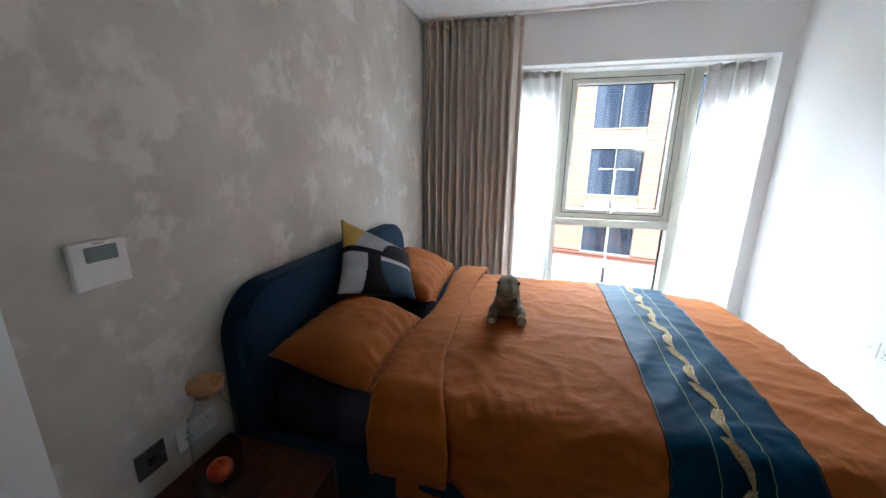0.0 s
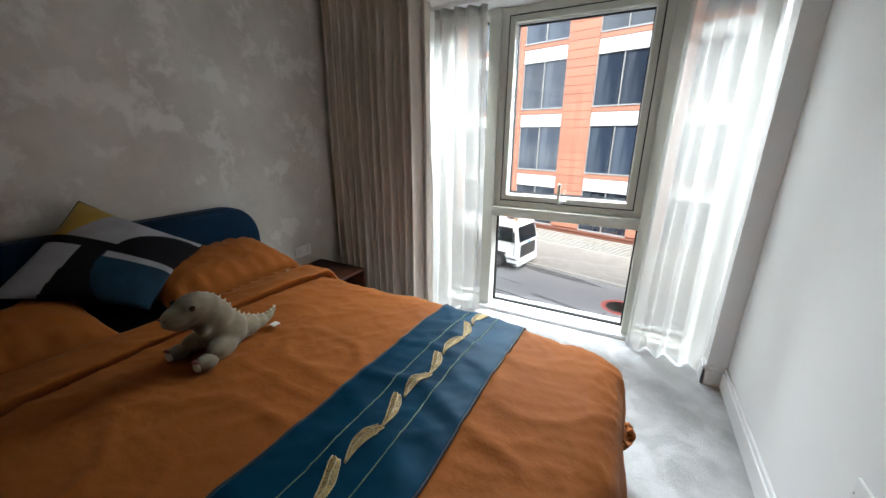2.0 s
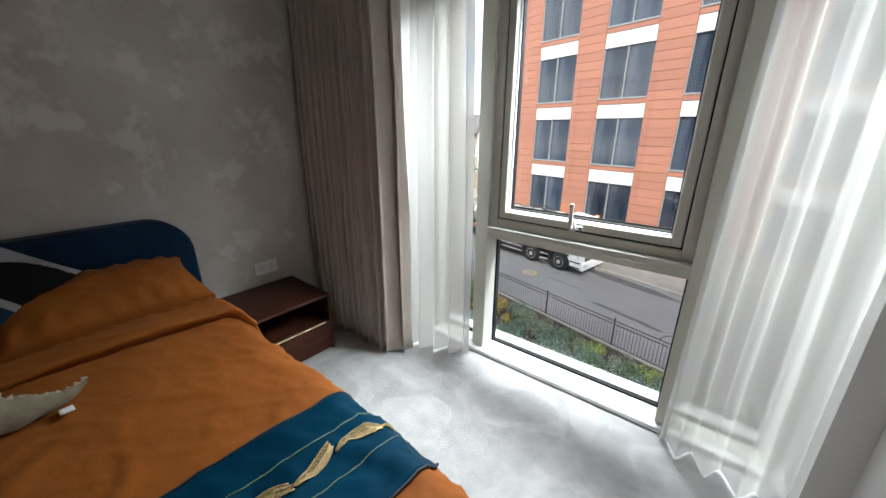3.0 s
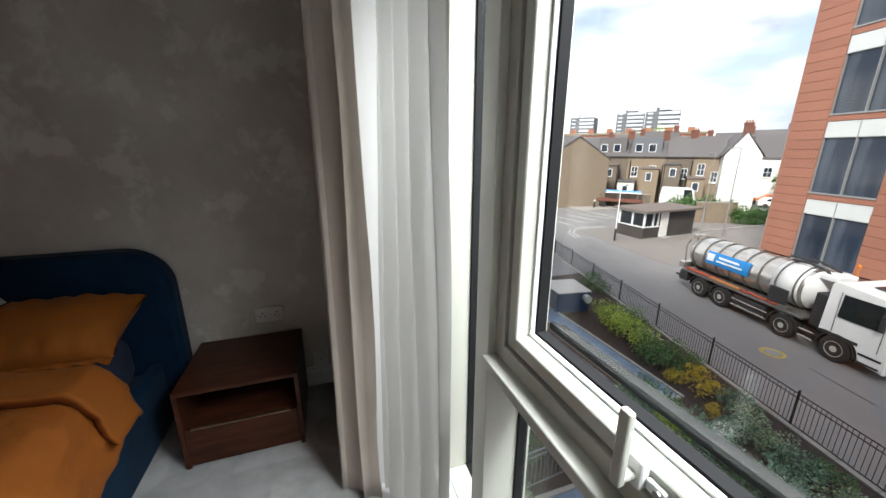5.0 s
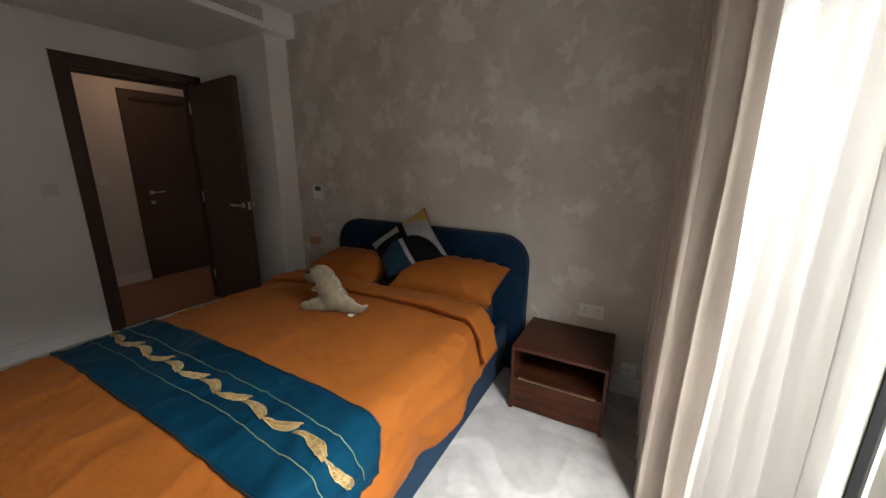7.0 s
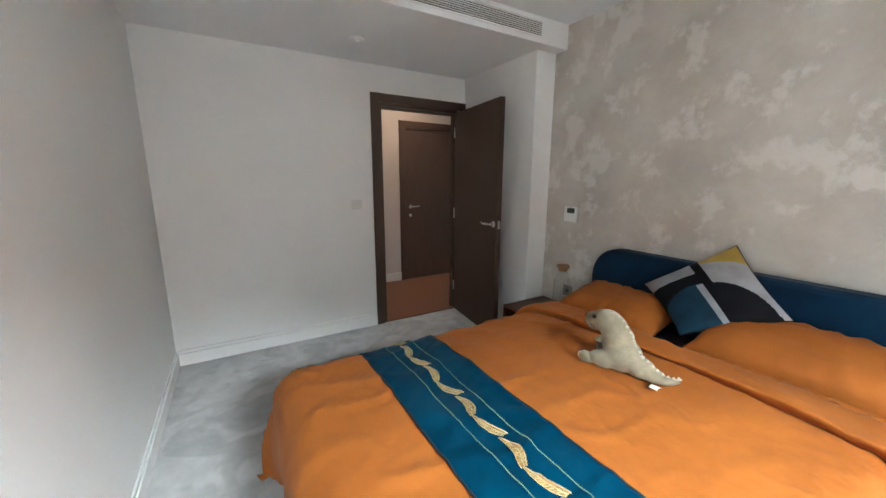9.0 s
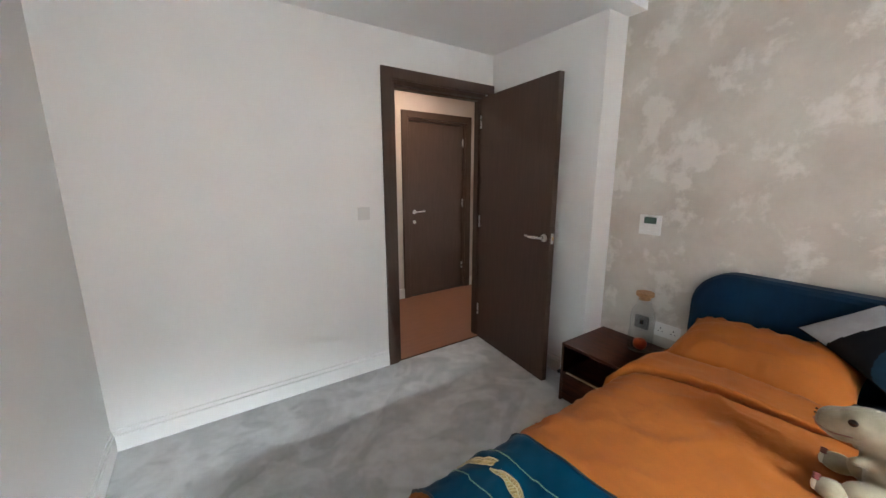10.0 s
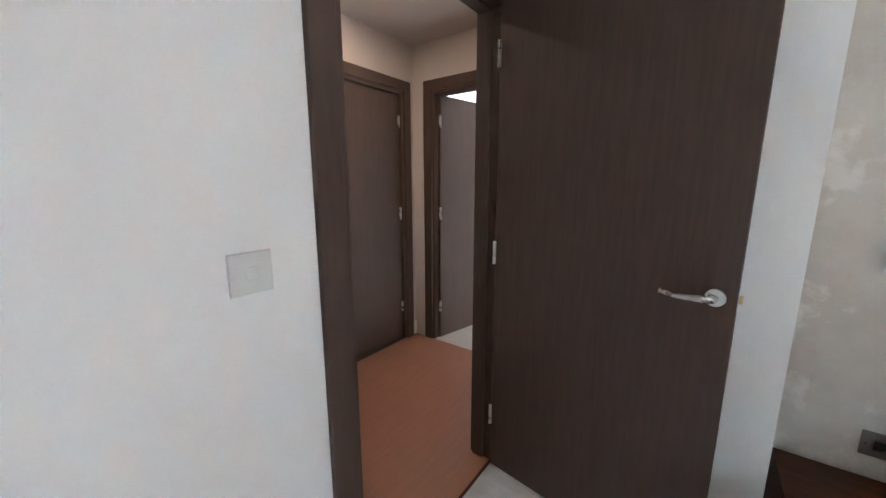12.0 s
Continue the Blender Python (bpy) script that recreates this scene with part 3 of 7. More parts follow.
def build_hall():
    y0 = -1.305
    xw = -0.66
    wall("floor_hall_base", [(-2.4, 3.2, -3.2, -0.0131, -0.25, -0.012)], M["slot"], "dark underlay of the hallway floor")
    # far wall with its door: x of the door's outside from -0.60 back to the east
    ex = 1.95
    d0 = -0.615
    dw = 0.97
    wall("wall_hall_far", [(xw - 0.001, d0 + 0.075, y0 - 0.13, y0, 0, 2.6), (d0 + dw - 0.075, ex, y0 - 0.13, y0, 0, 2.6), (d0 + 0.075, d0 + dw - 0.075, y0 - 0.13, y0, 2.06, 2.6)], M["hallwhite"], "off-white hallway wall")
    plain_door("door_2", pose(d0, y0, 0), dw, "closed dark stained oak door across the hallway", 0.0, -1)
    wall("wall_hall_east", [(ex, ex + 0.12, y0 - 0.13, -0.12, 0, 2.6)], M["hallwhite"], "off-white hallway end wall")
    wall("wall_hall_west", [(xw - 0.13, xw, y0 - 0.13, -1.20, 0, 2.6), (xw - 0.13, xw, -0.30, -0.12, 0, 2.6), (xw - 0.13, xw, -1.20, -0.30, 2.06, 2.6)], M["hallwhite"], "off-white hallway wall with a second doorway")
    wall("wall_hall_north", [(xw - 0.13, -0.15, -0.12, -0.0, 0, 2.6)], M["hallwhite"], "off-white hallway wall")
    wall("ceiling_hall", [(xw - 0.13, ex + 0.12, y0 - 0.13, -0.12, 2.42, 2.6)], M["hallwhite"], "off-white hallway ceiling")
    plain_door("door_3", pose(xw, -0.23, 0, 0, 0, -90) @ pose(0, 0, 0), 0.95, "dark stained oak door ajar to a bright pale room", 78.0, 1)
    # the room beyond
    wall("floor_far_room", [(-2.3, xw - 0.001, -2.3, 0.4, -0.1, -0.001)], M["tile"], "pale floor of the room beyond")
    wall("wall_far_room", [(-2.42, -2.3, -2.3, 0.4, 0, 2.6), (-2.42, xw - 0.13, -2.42, -2.3, 0, 2.6), (-2.42, xw - 0.13, 0.4, 0.52, 0, 2.6)], M["white"], "white walls of the room beyond")
    wall("ceiling_far_room", [(-2.42, xw - 0.13, -2.42, 0.52, 2.45, 2.6)], M["ceiling"], "white ceiling of the room beyond")
    fl = thing("floor_hall", "warm oak laminate hallway floor", "floor", kind="structure")
    for k in range(17):
        x0 = xw + k * 0.155
        for y1, yy in ((y0, -0.62), (-0.6196, -0.0135)):
            bm = bm_new()
            box(bm, x0, x0 + 0.1546, y1, yy, -0.011, -0.001)
            part("plank", bm, M["laminate"], fl)
    for spec in ((xw, d0, y0, y0 + 0.014), (d0 + dw, ex, y0, y0 + 0.014)):
        bm = bm_new()
        box(bm, spec[0], spec[1], spec[2], spec[3], 0, 0.12, 0.003)
        part("baseboard", bm, M["gloss_white"], label="white skirting board", kind="structure")
    # unseen slab that keeps outside light out of the gaps round the closed door
    wall("wall_hall_light_block", [(d0, d0 + dw, y0 - 0.22, y0 - 0.14, 0, 2.6)], M["hallwhite"], "unseen slab added behind the closed hallway door to block light")
    # light switch in the hall
    plate("light_switch", pose(0.62, y0 + 0.0, 1.17, 0, 0, 0), 0.086, 0.086, "small white light switch", "light switch", "switch")
    # spotlight
    sp = thing("downlight", "small recessed white hallway downlight, lit", "ceiling light", pose(0.342, -0.81, 2.42))
    bm = bm_new()
    lathe(bm, [(0.065, -0.001), (0.08, -0.001), (0.08, -0.006), (0.065, -0.007)], 28)
    part("trim_ring", bm, M["plastic"], sp, smooth=True)
    glow = mat("warm_lamp_face", (0.9, 0.8, 0.7), 0.5, bump=0)
    glow.node_tree.nodes["Principled BSDF"].inputs["Emission Color"].default_value = (1.0, 0.80, 0.58, 1)
    glow.node_tree.nodes["Principled BSDF"].inputs["Emission Strength"].default_value = 1.2
    bm = bm_new()
    lathe(bm, [(0.0, -0.003), (0.0645, -0.003), (0.0645, -0.001)], 24)
    part("lamp_face", bm, glow, sp, "glowing warm lamp face")


def plate(name, m, w, h, label, category, style, group=""):
    """A wall plate in its own XZ plane, front to +Y, centred."""
    t = thing(name, label, category, m, group=group)
    mm = M["dark_steel"] if style == "data" else M["switch"] if style == "switch" else M["plastic"]
    bm = bm_new()
    box(bm, -w / 2, w / 2, 0.0005, 0.008, -h / 2, h / 2, 0.003, 2)
    part("plate", bm, mm, t)
    if style == "socket":
        for sx in (-0.036, 0.036):
            for dx, dz, ww, hh in ((0, 0.012, 0.005, 0.009), (-0.011, -0.008, 0.008, 0.004), (0.011, -0.008, 0.008, 0.004)):
                bm = bm_new()
                box(bm, sx + dx - ww / 2, sx + dx + ww / 2, 0.0075, 0.0085, dz - hh / 2, dz + hh / 2)
                part("pin_hole", bm, M["slot"], t)
            bm = bm_new()
            q = sx + (0.026 if sx > 0 else -0.026) * 0.55
            box(bm, q - 0.006, q + 0.006, 0.0075, 0.0115, 0.020, 0.036, 0.001)
            part("rocker", bm, M["plastic"], t)
    elif style == "switch":
        bm = bm_new()
        box(bm, -0.011, 0.011, 0.0075, 0.0125, -0.014, 0.014, 0.002)
        part("rocker", bm, M["switch"], t)
        return t
    elif style == "data":
        bm = bm_new()
        box(bm, -0.012, 0.012, 0.0075, 0.010, -0.014, 0.014, 0.001)
        part("outlet", bm, M["slot"], t)
    elif style == "tv":
        bm = bm_new()
        cyl(bm, (0, 0.0075, 0), (0, 0.012, 0), 0.007, seg=14)
        part("outlet", bm, M["steel"], t)
    for sx in (-1, 1):
        bm = bm_new()
        cyl(bm, (sx * (w / 2 - 0.012), 0.0075, 0), (sx * (w / 2 - 0.012), 0.0092, 0), 0.003, seg=10)
        part("screw", bm, M["steel"], t)
    return t


def build_plates():
    west = lambda y, z: pose(0.0, y, z, 0, 0, -90)
    east = lambda y, z: pose(W, y, z, 0, 0, 90)
    plate("wall_socket", west(3.53, 0.50), 0.146, 0.086, "white double wall socket above a bedside table", "wall socket", "socket", "bedside sockets")
    plate("wall_socket", west(1.41, 0.495), 0.146, 0.086, "white double wall socket behind the glass bottle", "wall socket", "socket", "bedside sockets")
    plate("wall_plate", west(1.258, 0.505), 0.086, 0.086, "grey metal wall plate beside the socket", "wall plate", "data")
    plate("wall_socket", east(2.655, 0.47), 0.146, 0.086, "white double wall socket on the plain wall", "wall socket", "socket")
    plate("wall_plate", east(2.775, 0.485), 0.086, 0.086, "white aerial outlet plate on the plain wall", "wall plate", "tv")
    plate("wall_plate", west(3.775, 0.17), 0.086, 0.086, "white blank plate low on the plaster wall", "wall plate", "tv")
    plate("light_switch", pose(1.343, 0.0, 1.17), 0.086, 0.086, "white light switch beside the doorway", "light switch", "switch")
    t = thing("thermostat", "white wall thermostat with a grey display", "thermostat", west(1.245, 1.13))
    bm = bm_new()
    box(bm, -0.062, 0.062, 0.0, 0.020, -0.060, 0.060, 0.004, 2)
    part("case", bm, M["plastic"], t)
    bm = bm_new()
    box(bm, -0.038, 0.034, 0.0195, 0.0215, 0.008, 0.047, 0.001)
    part("display", bm, M["lcd"], t, "grey liquid crystal display")
    for x, z in ((-0.043, -0.012), (0.0, -0.016), (0.043, -0.012), (-0.043, -0.040), (0.0, -0.034), (0.043, -0.040)):
        bm = bm_new()
        box(bm, x - 0.009, x + 0.009, 0.0195, 0.0212, z - 0.004, z + 0.004, 0.001)
        part("button", bm, M["gloss_white"], t)
    bm = bm_new()
    box(bm, -0.012, 0.014, 0.0195, 0.0205, 0.052, 0.055)
    part("maker_mark", bm, M["dark_steel"], t)


# ---- window ----
def frame_ring(bm, x0, x1, z0, z1, w, y0, y1, bevel=0.002, wb=None):
    wb = w if wb is None else wb
    box(bm, x0, x0 + w, y0, y1, z0, z1, bevel)
    box(bm, x1 - w, x1, y0, y1, z0, z1, bevel)
    box(bm, x0 + w, x1 - w, y0, y1, z1 - w, z1, bevel)
    box(bm, x0 + w, x1 - w, y0, y1, z0, z0 + wb, bevel)
    return bm


def build_window():
    t = thing("window_1", "tall aluminium window with a sage grey opening casement", "window", kind="structure")
    X0, X1, Z1 = 0.818, 2.677, 2.142
    ML0, ML1, MR0, MR1 = 1.170, 1.252, 2.238, 2.318
    bm = bm_new()
    box(bm, X0, X0 + 0.045, 4.28, 4.42, 0.03, Z1, 0.002)
    box(bm, X1 - 0.045, X1, 4.28, 4.42, 0.03, Z1, 0.002)
    box(bm, X0, X1, 4.28, 4.42, 0.0, 0.03, 0.002)
    box(bm, X0 + 0.045, ML0, 4.28, 4.42, Z1 - 0.045, Z1, 0.002)
    box(bm, MR1, X1 - 0.045, 4.28, 4.42, Z1 - 0.045, Z1, 0.002)
    part("outer_frame", bm, M["alu"], t)
    for a, b in ((ML0, ML1), (MR0, MR1)):
        bm = bm_new()
        box(bm, a, b, 4.262, 4.42, 0.03, Z1, 0.002)
        part("mullion", bm, M["alu"], t)
    bm = bm_new()
    box(bm, ML1, MR0, 4.29, 4.42, 0.765, 0.835, 0.002)
    part("transom", bm, M["alu"], t)
    bm = bm_new()
    box(bm, ML1 + 0.001, MR0 - 0.001, 4.244, 4.2985, 0.812, 0.842, 0.002)
    part("ledge", bm, M["alu"], t, "pale sage ledge board under the casement")
    # fixed frame round the sash
    bm = bm_new()
    frame_ring(bm, ML1, MR0, 0.8425, Z1, 0.045, 4.285, 4.41)
    part("casement_frame", bm, M["alu"], t)
    bm = bm_new()
    frame_ring(bm, ML1 + 0.045, MR0 - 0.045, 0.8875, Z1 - 0.045, 0.006, 4.300, 4.40, 0)
    part("gasket", bm, M["rubber"], t, "black rubber weather seal")
    sash = thing("sash", "", "")
    sash.parent = t
    sx0, sx1, sz0, sz1 = ML1 + 0.052, MR0 - 0.052, 0.8945, Z1 - 0.052
    bm = bm_new()
    frame_ring(bm, sx0, sx1, sz0, sz1, 0.038, 4.292, 4.385, 0.003)
    part("sash_frame", bm, M["alu"], sash)
    bm = bm_new()
    frame_ring(bm, sx0 + 0.038, sx1 - 0.038, sz0 + 0.038, sz1 - 0.038, 0.007, 4.330, 4.344, 0.001)
    part("glazing_bead", bm, M["bead"], sash, "white glazing bead")
    bm = bm_new()
    frame_ring(bm, sx0 + 0.0385, sx1 - 0.0385, sz0 + 0.0385, sz1 - 0.0385, 0.012, 4.3445, 4.3715, 0)
    part("spacer", bm, M["rubber"], sash, "black glazing spacer")
    # handle
    hd = thing("window_handle", "", "")
    hd.parent = t
    bm = bm_new()
    box(bm, 1.712, 1.742, 4.272, 4.292, 0.893, 0.945, 0.005, 2)
    box(bm, 1.742, 1.775, 4.282, 4.292, 0.900, 0.920, 0.004, 2)
    part("handle_base", bm, M["bead"], hd, "pale handle base")
    bm = bm_new()
    box(bm, 1.716, 1.736, 4.238, 4.252, 0.905, 1.035, 0.004, 2)
    cyl(bm, (1.726, 4.25, 0.915), (1.726, 4.275, 0.915), 0.009, seg=14)
    part("handle_grip", bm, M["alu"], hd)
    bm = bm_new()
    cyl(bm, (1.765, 4.278, 0.910), (1.765, 4.2825, 0.910), 0.007, seg=14)
    part("keyhole", bm, M["dark_steel"], hd)
    # gaskets and panes
    def pane(x0, x1, z0, z1, y, parent):
        bm = bm_new()
        frame_ring(bm, x0, x1, z0, z1, 0.010, y - 0.012, y + 0.02, 0)
        part("pane_seal", bm, M["rubber"], parent)
        bm = bm_new()
        box(bm, x0 + 0.0105, x1 - 0.0105, y, y + 0.006, z0 + 0.0105, z1 - 0.0105)
        g = part("pane", bm, M["glass"], parent, "clear window glass")
        g.visible_shadow = False
    pane(X0 + 0.045, ML0, 0.03, Z1 - 0.045, 4.385, t)
    pane(MR1, X1 - 0.045, 0.03, Z1 - 0.045, 4.385, t)
    pane(ML1, MR0, 0.03, 0.765, 4.385, t)
    bm = bm_new()
    box(bm, sx0 + 0.050, sx1 - 0.050, 4.372, 4.378, sz0 + 0.050, sz1 - 0.050)
    g = part("pane", bm, M["glass"], sash, "clear window glass")
    for k in range(4):
        bm = bm_new()
        box(bm, sx0 + 0.01, sx1 - 0.01, 4.412 + k * 0.012, 4.421 + k * 0.012, sz0 + 0.030 - k * 0.004, sz0 + 0.050 - k * 0.005)
        part("drip_rib", bm, M["rubber"], sash)
    g.visible_shadow = False
    # sill cover on the floor of the reveal
    bm = bm_new()
    box(bm, 0.816, 2.679, 4.225, 4.2795, 0.0, 0.028, 0.003)
    part("sill_board", bm, M["gloss_white"], t, "low white sill board")
    # outer sill
    bm = bm_new()
    box(bm, 0.75, 2.75, 4.425, 4.56, -0.06, -0.02, 0.004)
    part("outer_sill", bm, M["alu"], t)


# ---- curtains ----
def curtain(name, label, x0, x1, yc, z0, z1, folds, amp, material, seed, header=0.06, flare=0.0, thick=0.0025, nz=26, per=10, category="curtain", cross=0.35, slope=0.0, turn=0.0):
    rnd = random.Random(seed)
    ph = [rnd.uniform(-0.5, 0.5) for _ in range(folds + 2)]
    am = [rnd.uniform(0.65, 1.2) for _ in range(folds + 2)]
    bm = bm_new()
    nu = folds * per

    def f(u, v):
        z = z0 + (z1 - z0) * v
        k = u * folds
        i = int(min(k, folds - 1e-6))
        fr = k - i
        a = am[i] * (1 - fr) + am[i + 1] * fr
        sway = 0.35 * (ph[i] * (1 - fr) + ph[i + 1] * fr) * (1 - v)
        wob = noise.noise(Vector((k * 0.6, v * 2.2, seed))) * 0.35 * (1 - v)
        arg = 2 * math.pi * (k + sway * 0.5 + wob * 0.3)
        s = math.sin(arg)
        s = math.copysign(abs(s) ** 0.75, s)
        x = x0 + (x1 - x0) * u + cross * amp * math.sin(2 * arg) * a + flare * (u - 0.5) * (1 - v) * (1 + 0.5 * math.sin(k * 2.1))
        y = yc + amp * s * a * (0.75 + 0.25 * (1 - v)) + 0.012 * noise.noise(Vector((u * 5, v * 3, seed + 4))) + slope * (u - 0.5) * (1 - 0.6 * v * v) + turn * smooth01((u - 0.92) / 0.08)
        return (x, y, z + (0.008 * math.sin(arg * 0.5 + seed) if v == 0 else 0))
    grid(bm, nu, nz, f)
    t = thing(name, label, category)
    c = part("fabric", bm, material, t, smooth=True)
    if thick:
        solid(c, thick)
    if header:
        bm = bm_new()
        grid(bm, nu, 2, lambda u, v: (f(u, 1)[0], f(u, 1)[1] - 0.006, z1 - header + header * v - 0.004))
        h = part("heading_tape", bm, material, t, smooth=True)
        solid(h, 0.002)
    return t


def build_curtains():
    curtain("drape_curtain", "heavy greige full-length curtain drawn back in deep folds", 0.045, 0.872, 3.893, 0.012, 2.505, 13, 0.050, M["drape"], 3, header=0.05, flare=0.02, turn=0.10)
    curtain("sheer_curtain", "white sheer curtain in soft folds over the narrow light", 0.86, 1.205, 4.105, 0.008, 2.13, 4, 0.040, M["sheer"], 8, thick=0, cross=0.12, per=16, header=0.05, flare=0.01, slope=0.15)
    curtain("sheer_curtain", "white sheer curtain gathered at the wall side of the window", 2.300, 2.660, 4.125, 0.008, 2.13, 4, 0.044, M["sheer"], 12, thick=0, slope=-0.12, cross=0.1, per=16, header=0.05, flare=0.05)
    t = thing("curtain_rod", "slim white curtain track under the window head", "curtain track")
    bm = bm_new()
    box(bm, 0.817, 2.678, 4.065, 4.085, 2.128, 2.1445, 0.002)
    part("rail", bm, M["gloss_white"], t)


# ---- bed and bedding ----
BED_Y0, BED_Y1 = 1.575, 3.01
MATT_Z = 0.56


def smooth01(t):
    t = max(0.0, min(1.0, t))
    return t * t * (3 - 2 * t)


def rounded_outline(y0, y1, z0, z1, r, n=8):
    pts = [(y0, z0)]
    for cx, cz, a0 in ((y0 + r, z1 - r, 180), (y1 - r, z1 - r, 90)):
        for i in range(n + 1):
            a = radians(a0 - 90 * i / n)
            pts.append((cx + r * math.cos(a), cz + r * math.sin(a)))
    pts.append((y1, z0))
    return pts


def build_bed():
    bed = thing("bed", "upholstered navy velvet double bed with a rounded headboard", "bed")
    # headboard: rounded slab with a padded rim
    out = rounded_outline(1.540, 3.135, 0.02, 0.935, 0.19, 10)
    bm = bm_new()
    layers = ((0.012, 0.012), (0.016, 0.0), (0.085, 0.0), (0.105, 0.010), (0.112, 0.028))
    cy, cz = 2.335, 0.45
    rings = []
    for x, ins in layers:
        rings.append([bm.verts.new((x, y + (ins if y < cy else -ins), z - (ins if z > 0.05 else 0))) for y, z in out])
    for a, b in zip(rings, rings[1:]):
        for i in range(len(out) - 1):
            bm.faces.new((a[i], a[i + 1], b[i + 1], b[i]))
    bm.faces.new(rings[0])
    bm.faces.new(rings[-1][::-1])
    part("headboard", bm, M["navy"], bed, smooth=False)
    for (x0, x1, y0, y1) in ((0.113, 2.13, BED_Y0 - 0.03, BED_Y0 + 0.03), (0.113, 2.13, BED_Y1 - 0.03, BED_Y1 + 0.03)):
        bm = bm_new()
        box(bm, x0, x1, y0, y1, 0.03, 0.36, 0.018, 3)
        part("side_rail", bm, M["navy"], bed, smooth=False)
    bm = bm_new()
    box(bm, 2.131, 2.19, BED_Y0 - 0.03, BED_Y1 + 0.03, 0.03, 0.36, 0.018, 3)
    part("foot_rail", bm, M["navy"], bed)
    for x in (0.25, 2.05):
        for y in (BED_Y0 + 0.06, BED_Y1 - 0.06):
            bm = bm_new()
            cyl(bm, (x, y, 0.0), (x, y, 0.032), 0.022, 0.026, 14)
            part("leg", bm, M["rubber"], bed)
    bm = bm_new()
    box(bm, 0.115, 2.128, BED_Y0 + 0.032, BED_Y1 - 0.032, 0.28, 0.31)
    part("base", bm, M["sheet"], bed)
    mt = thing("mattress", "deep mattress under a dark blue fitted sheet", "mattress")
    bm = bm_new()
    box(bm, 0.125, 2.07, BED_Y0 + 0.034, BED_Y1 - 0.05, 0.312, MATT_Z, 0.08, 5)
    part("cover", bm, M["sheet"], mt, smooth=True)


def wrinkle(x, y, s=1.0):
    v = Vector((x * 2.3, y * 1.7, 0.3))
    a = noise.noise(v) * 0.010
    r = 1 - abs(noise.noise(Vector((x * 3.1 + y * 1.2, y * 4.6 - x * 1.5, 4.0)))) * 2
    b = max(0, r - 0.62) * 0.018
    r2 = 1 - abs(noise.noise(Vector((x * 6.0 - y * 3.5, y * 5.0, 9.0)))) * 2
    c = max(0, r2 - 0.7) * 0.009
    f = noise.noise(Vector((x * 3.7 + 9, y * 9.0 - x * 2.0, 6.0)))
    d = max(0, 1 - abs(f) * 9) * 0.0035
    return (a + b + c + d + noise.noise(Vector((x * 11, y * 11, 2))) * 0.0015) * s


DX_HEAD, DX_FOOT = 0.70, 2.125
DY0, DY1 = 1.70, 2.985
CORNER_DOOR, CORNER_WINDOW = 0.02, 0.05


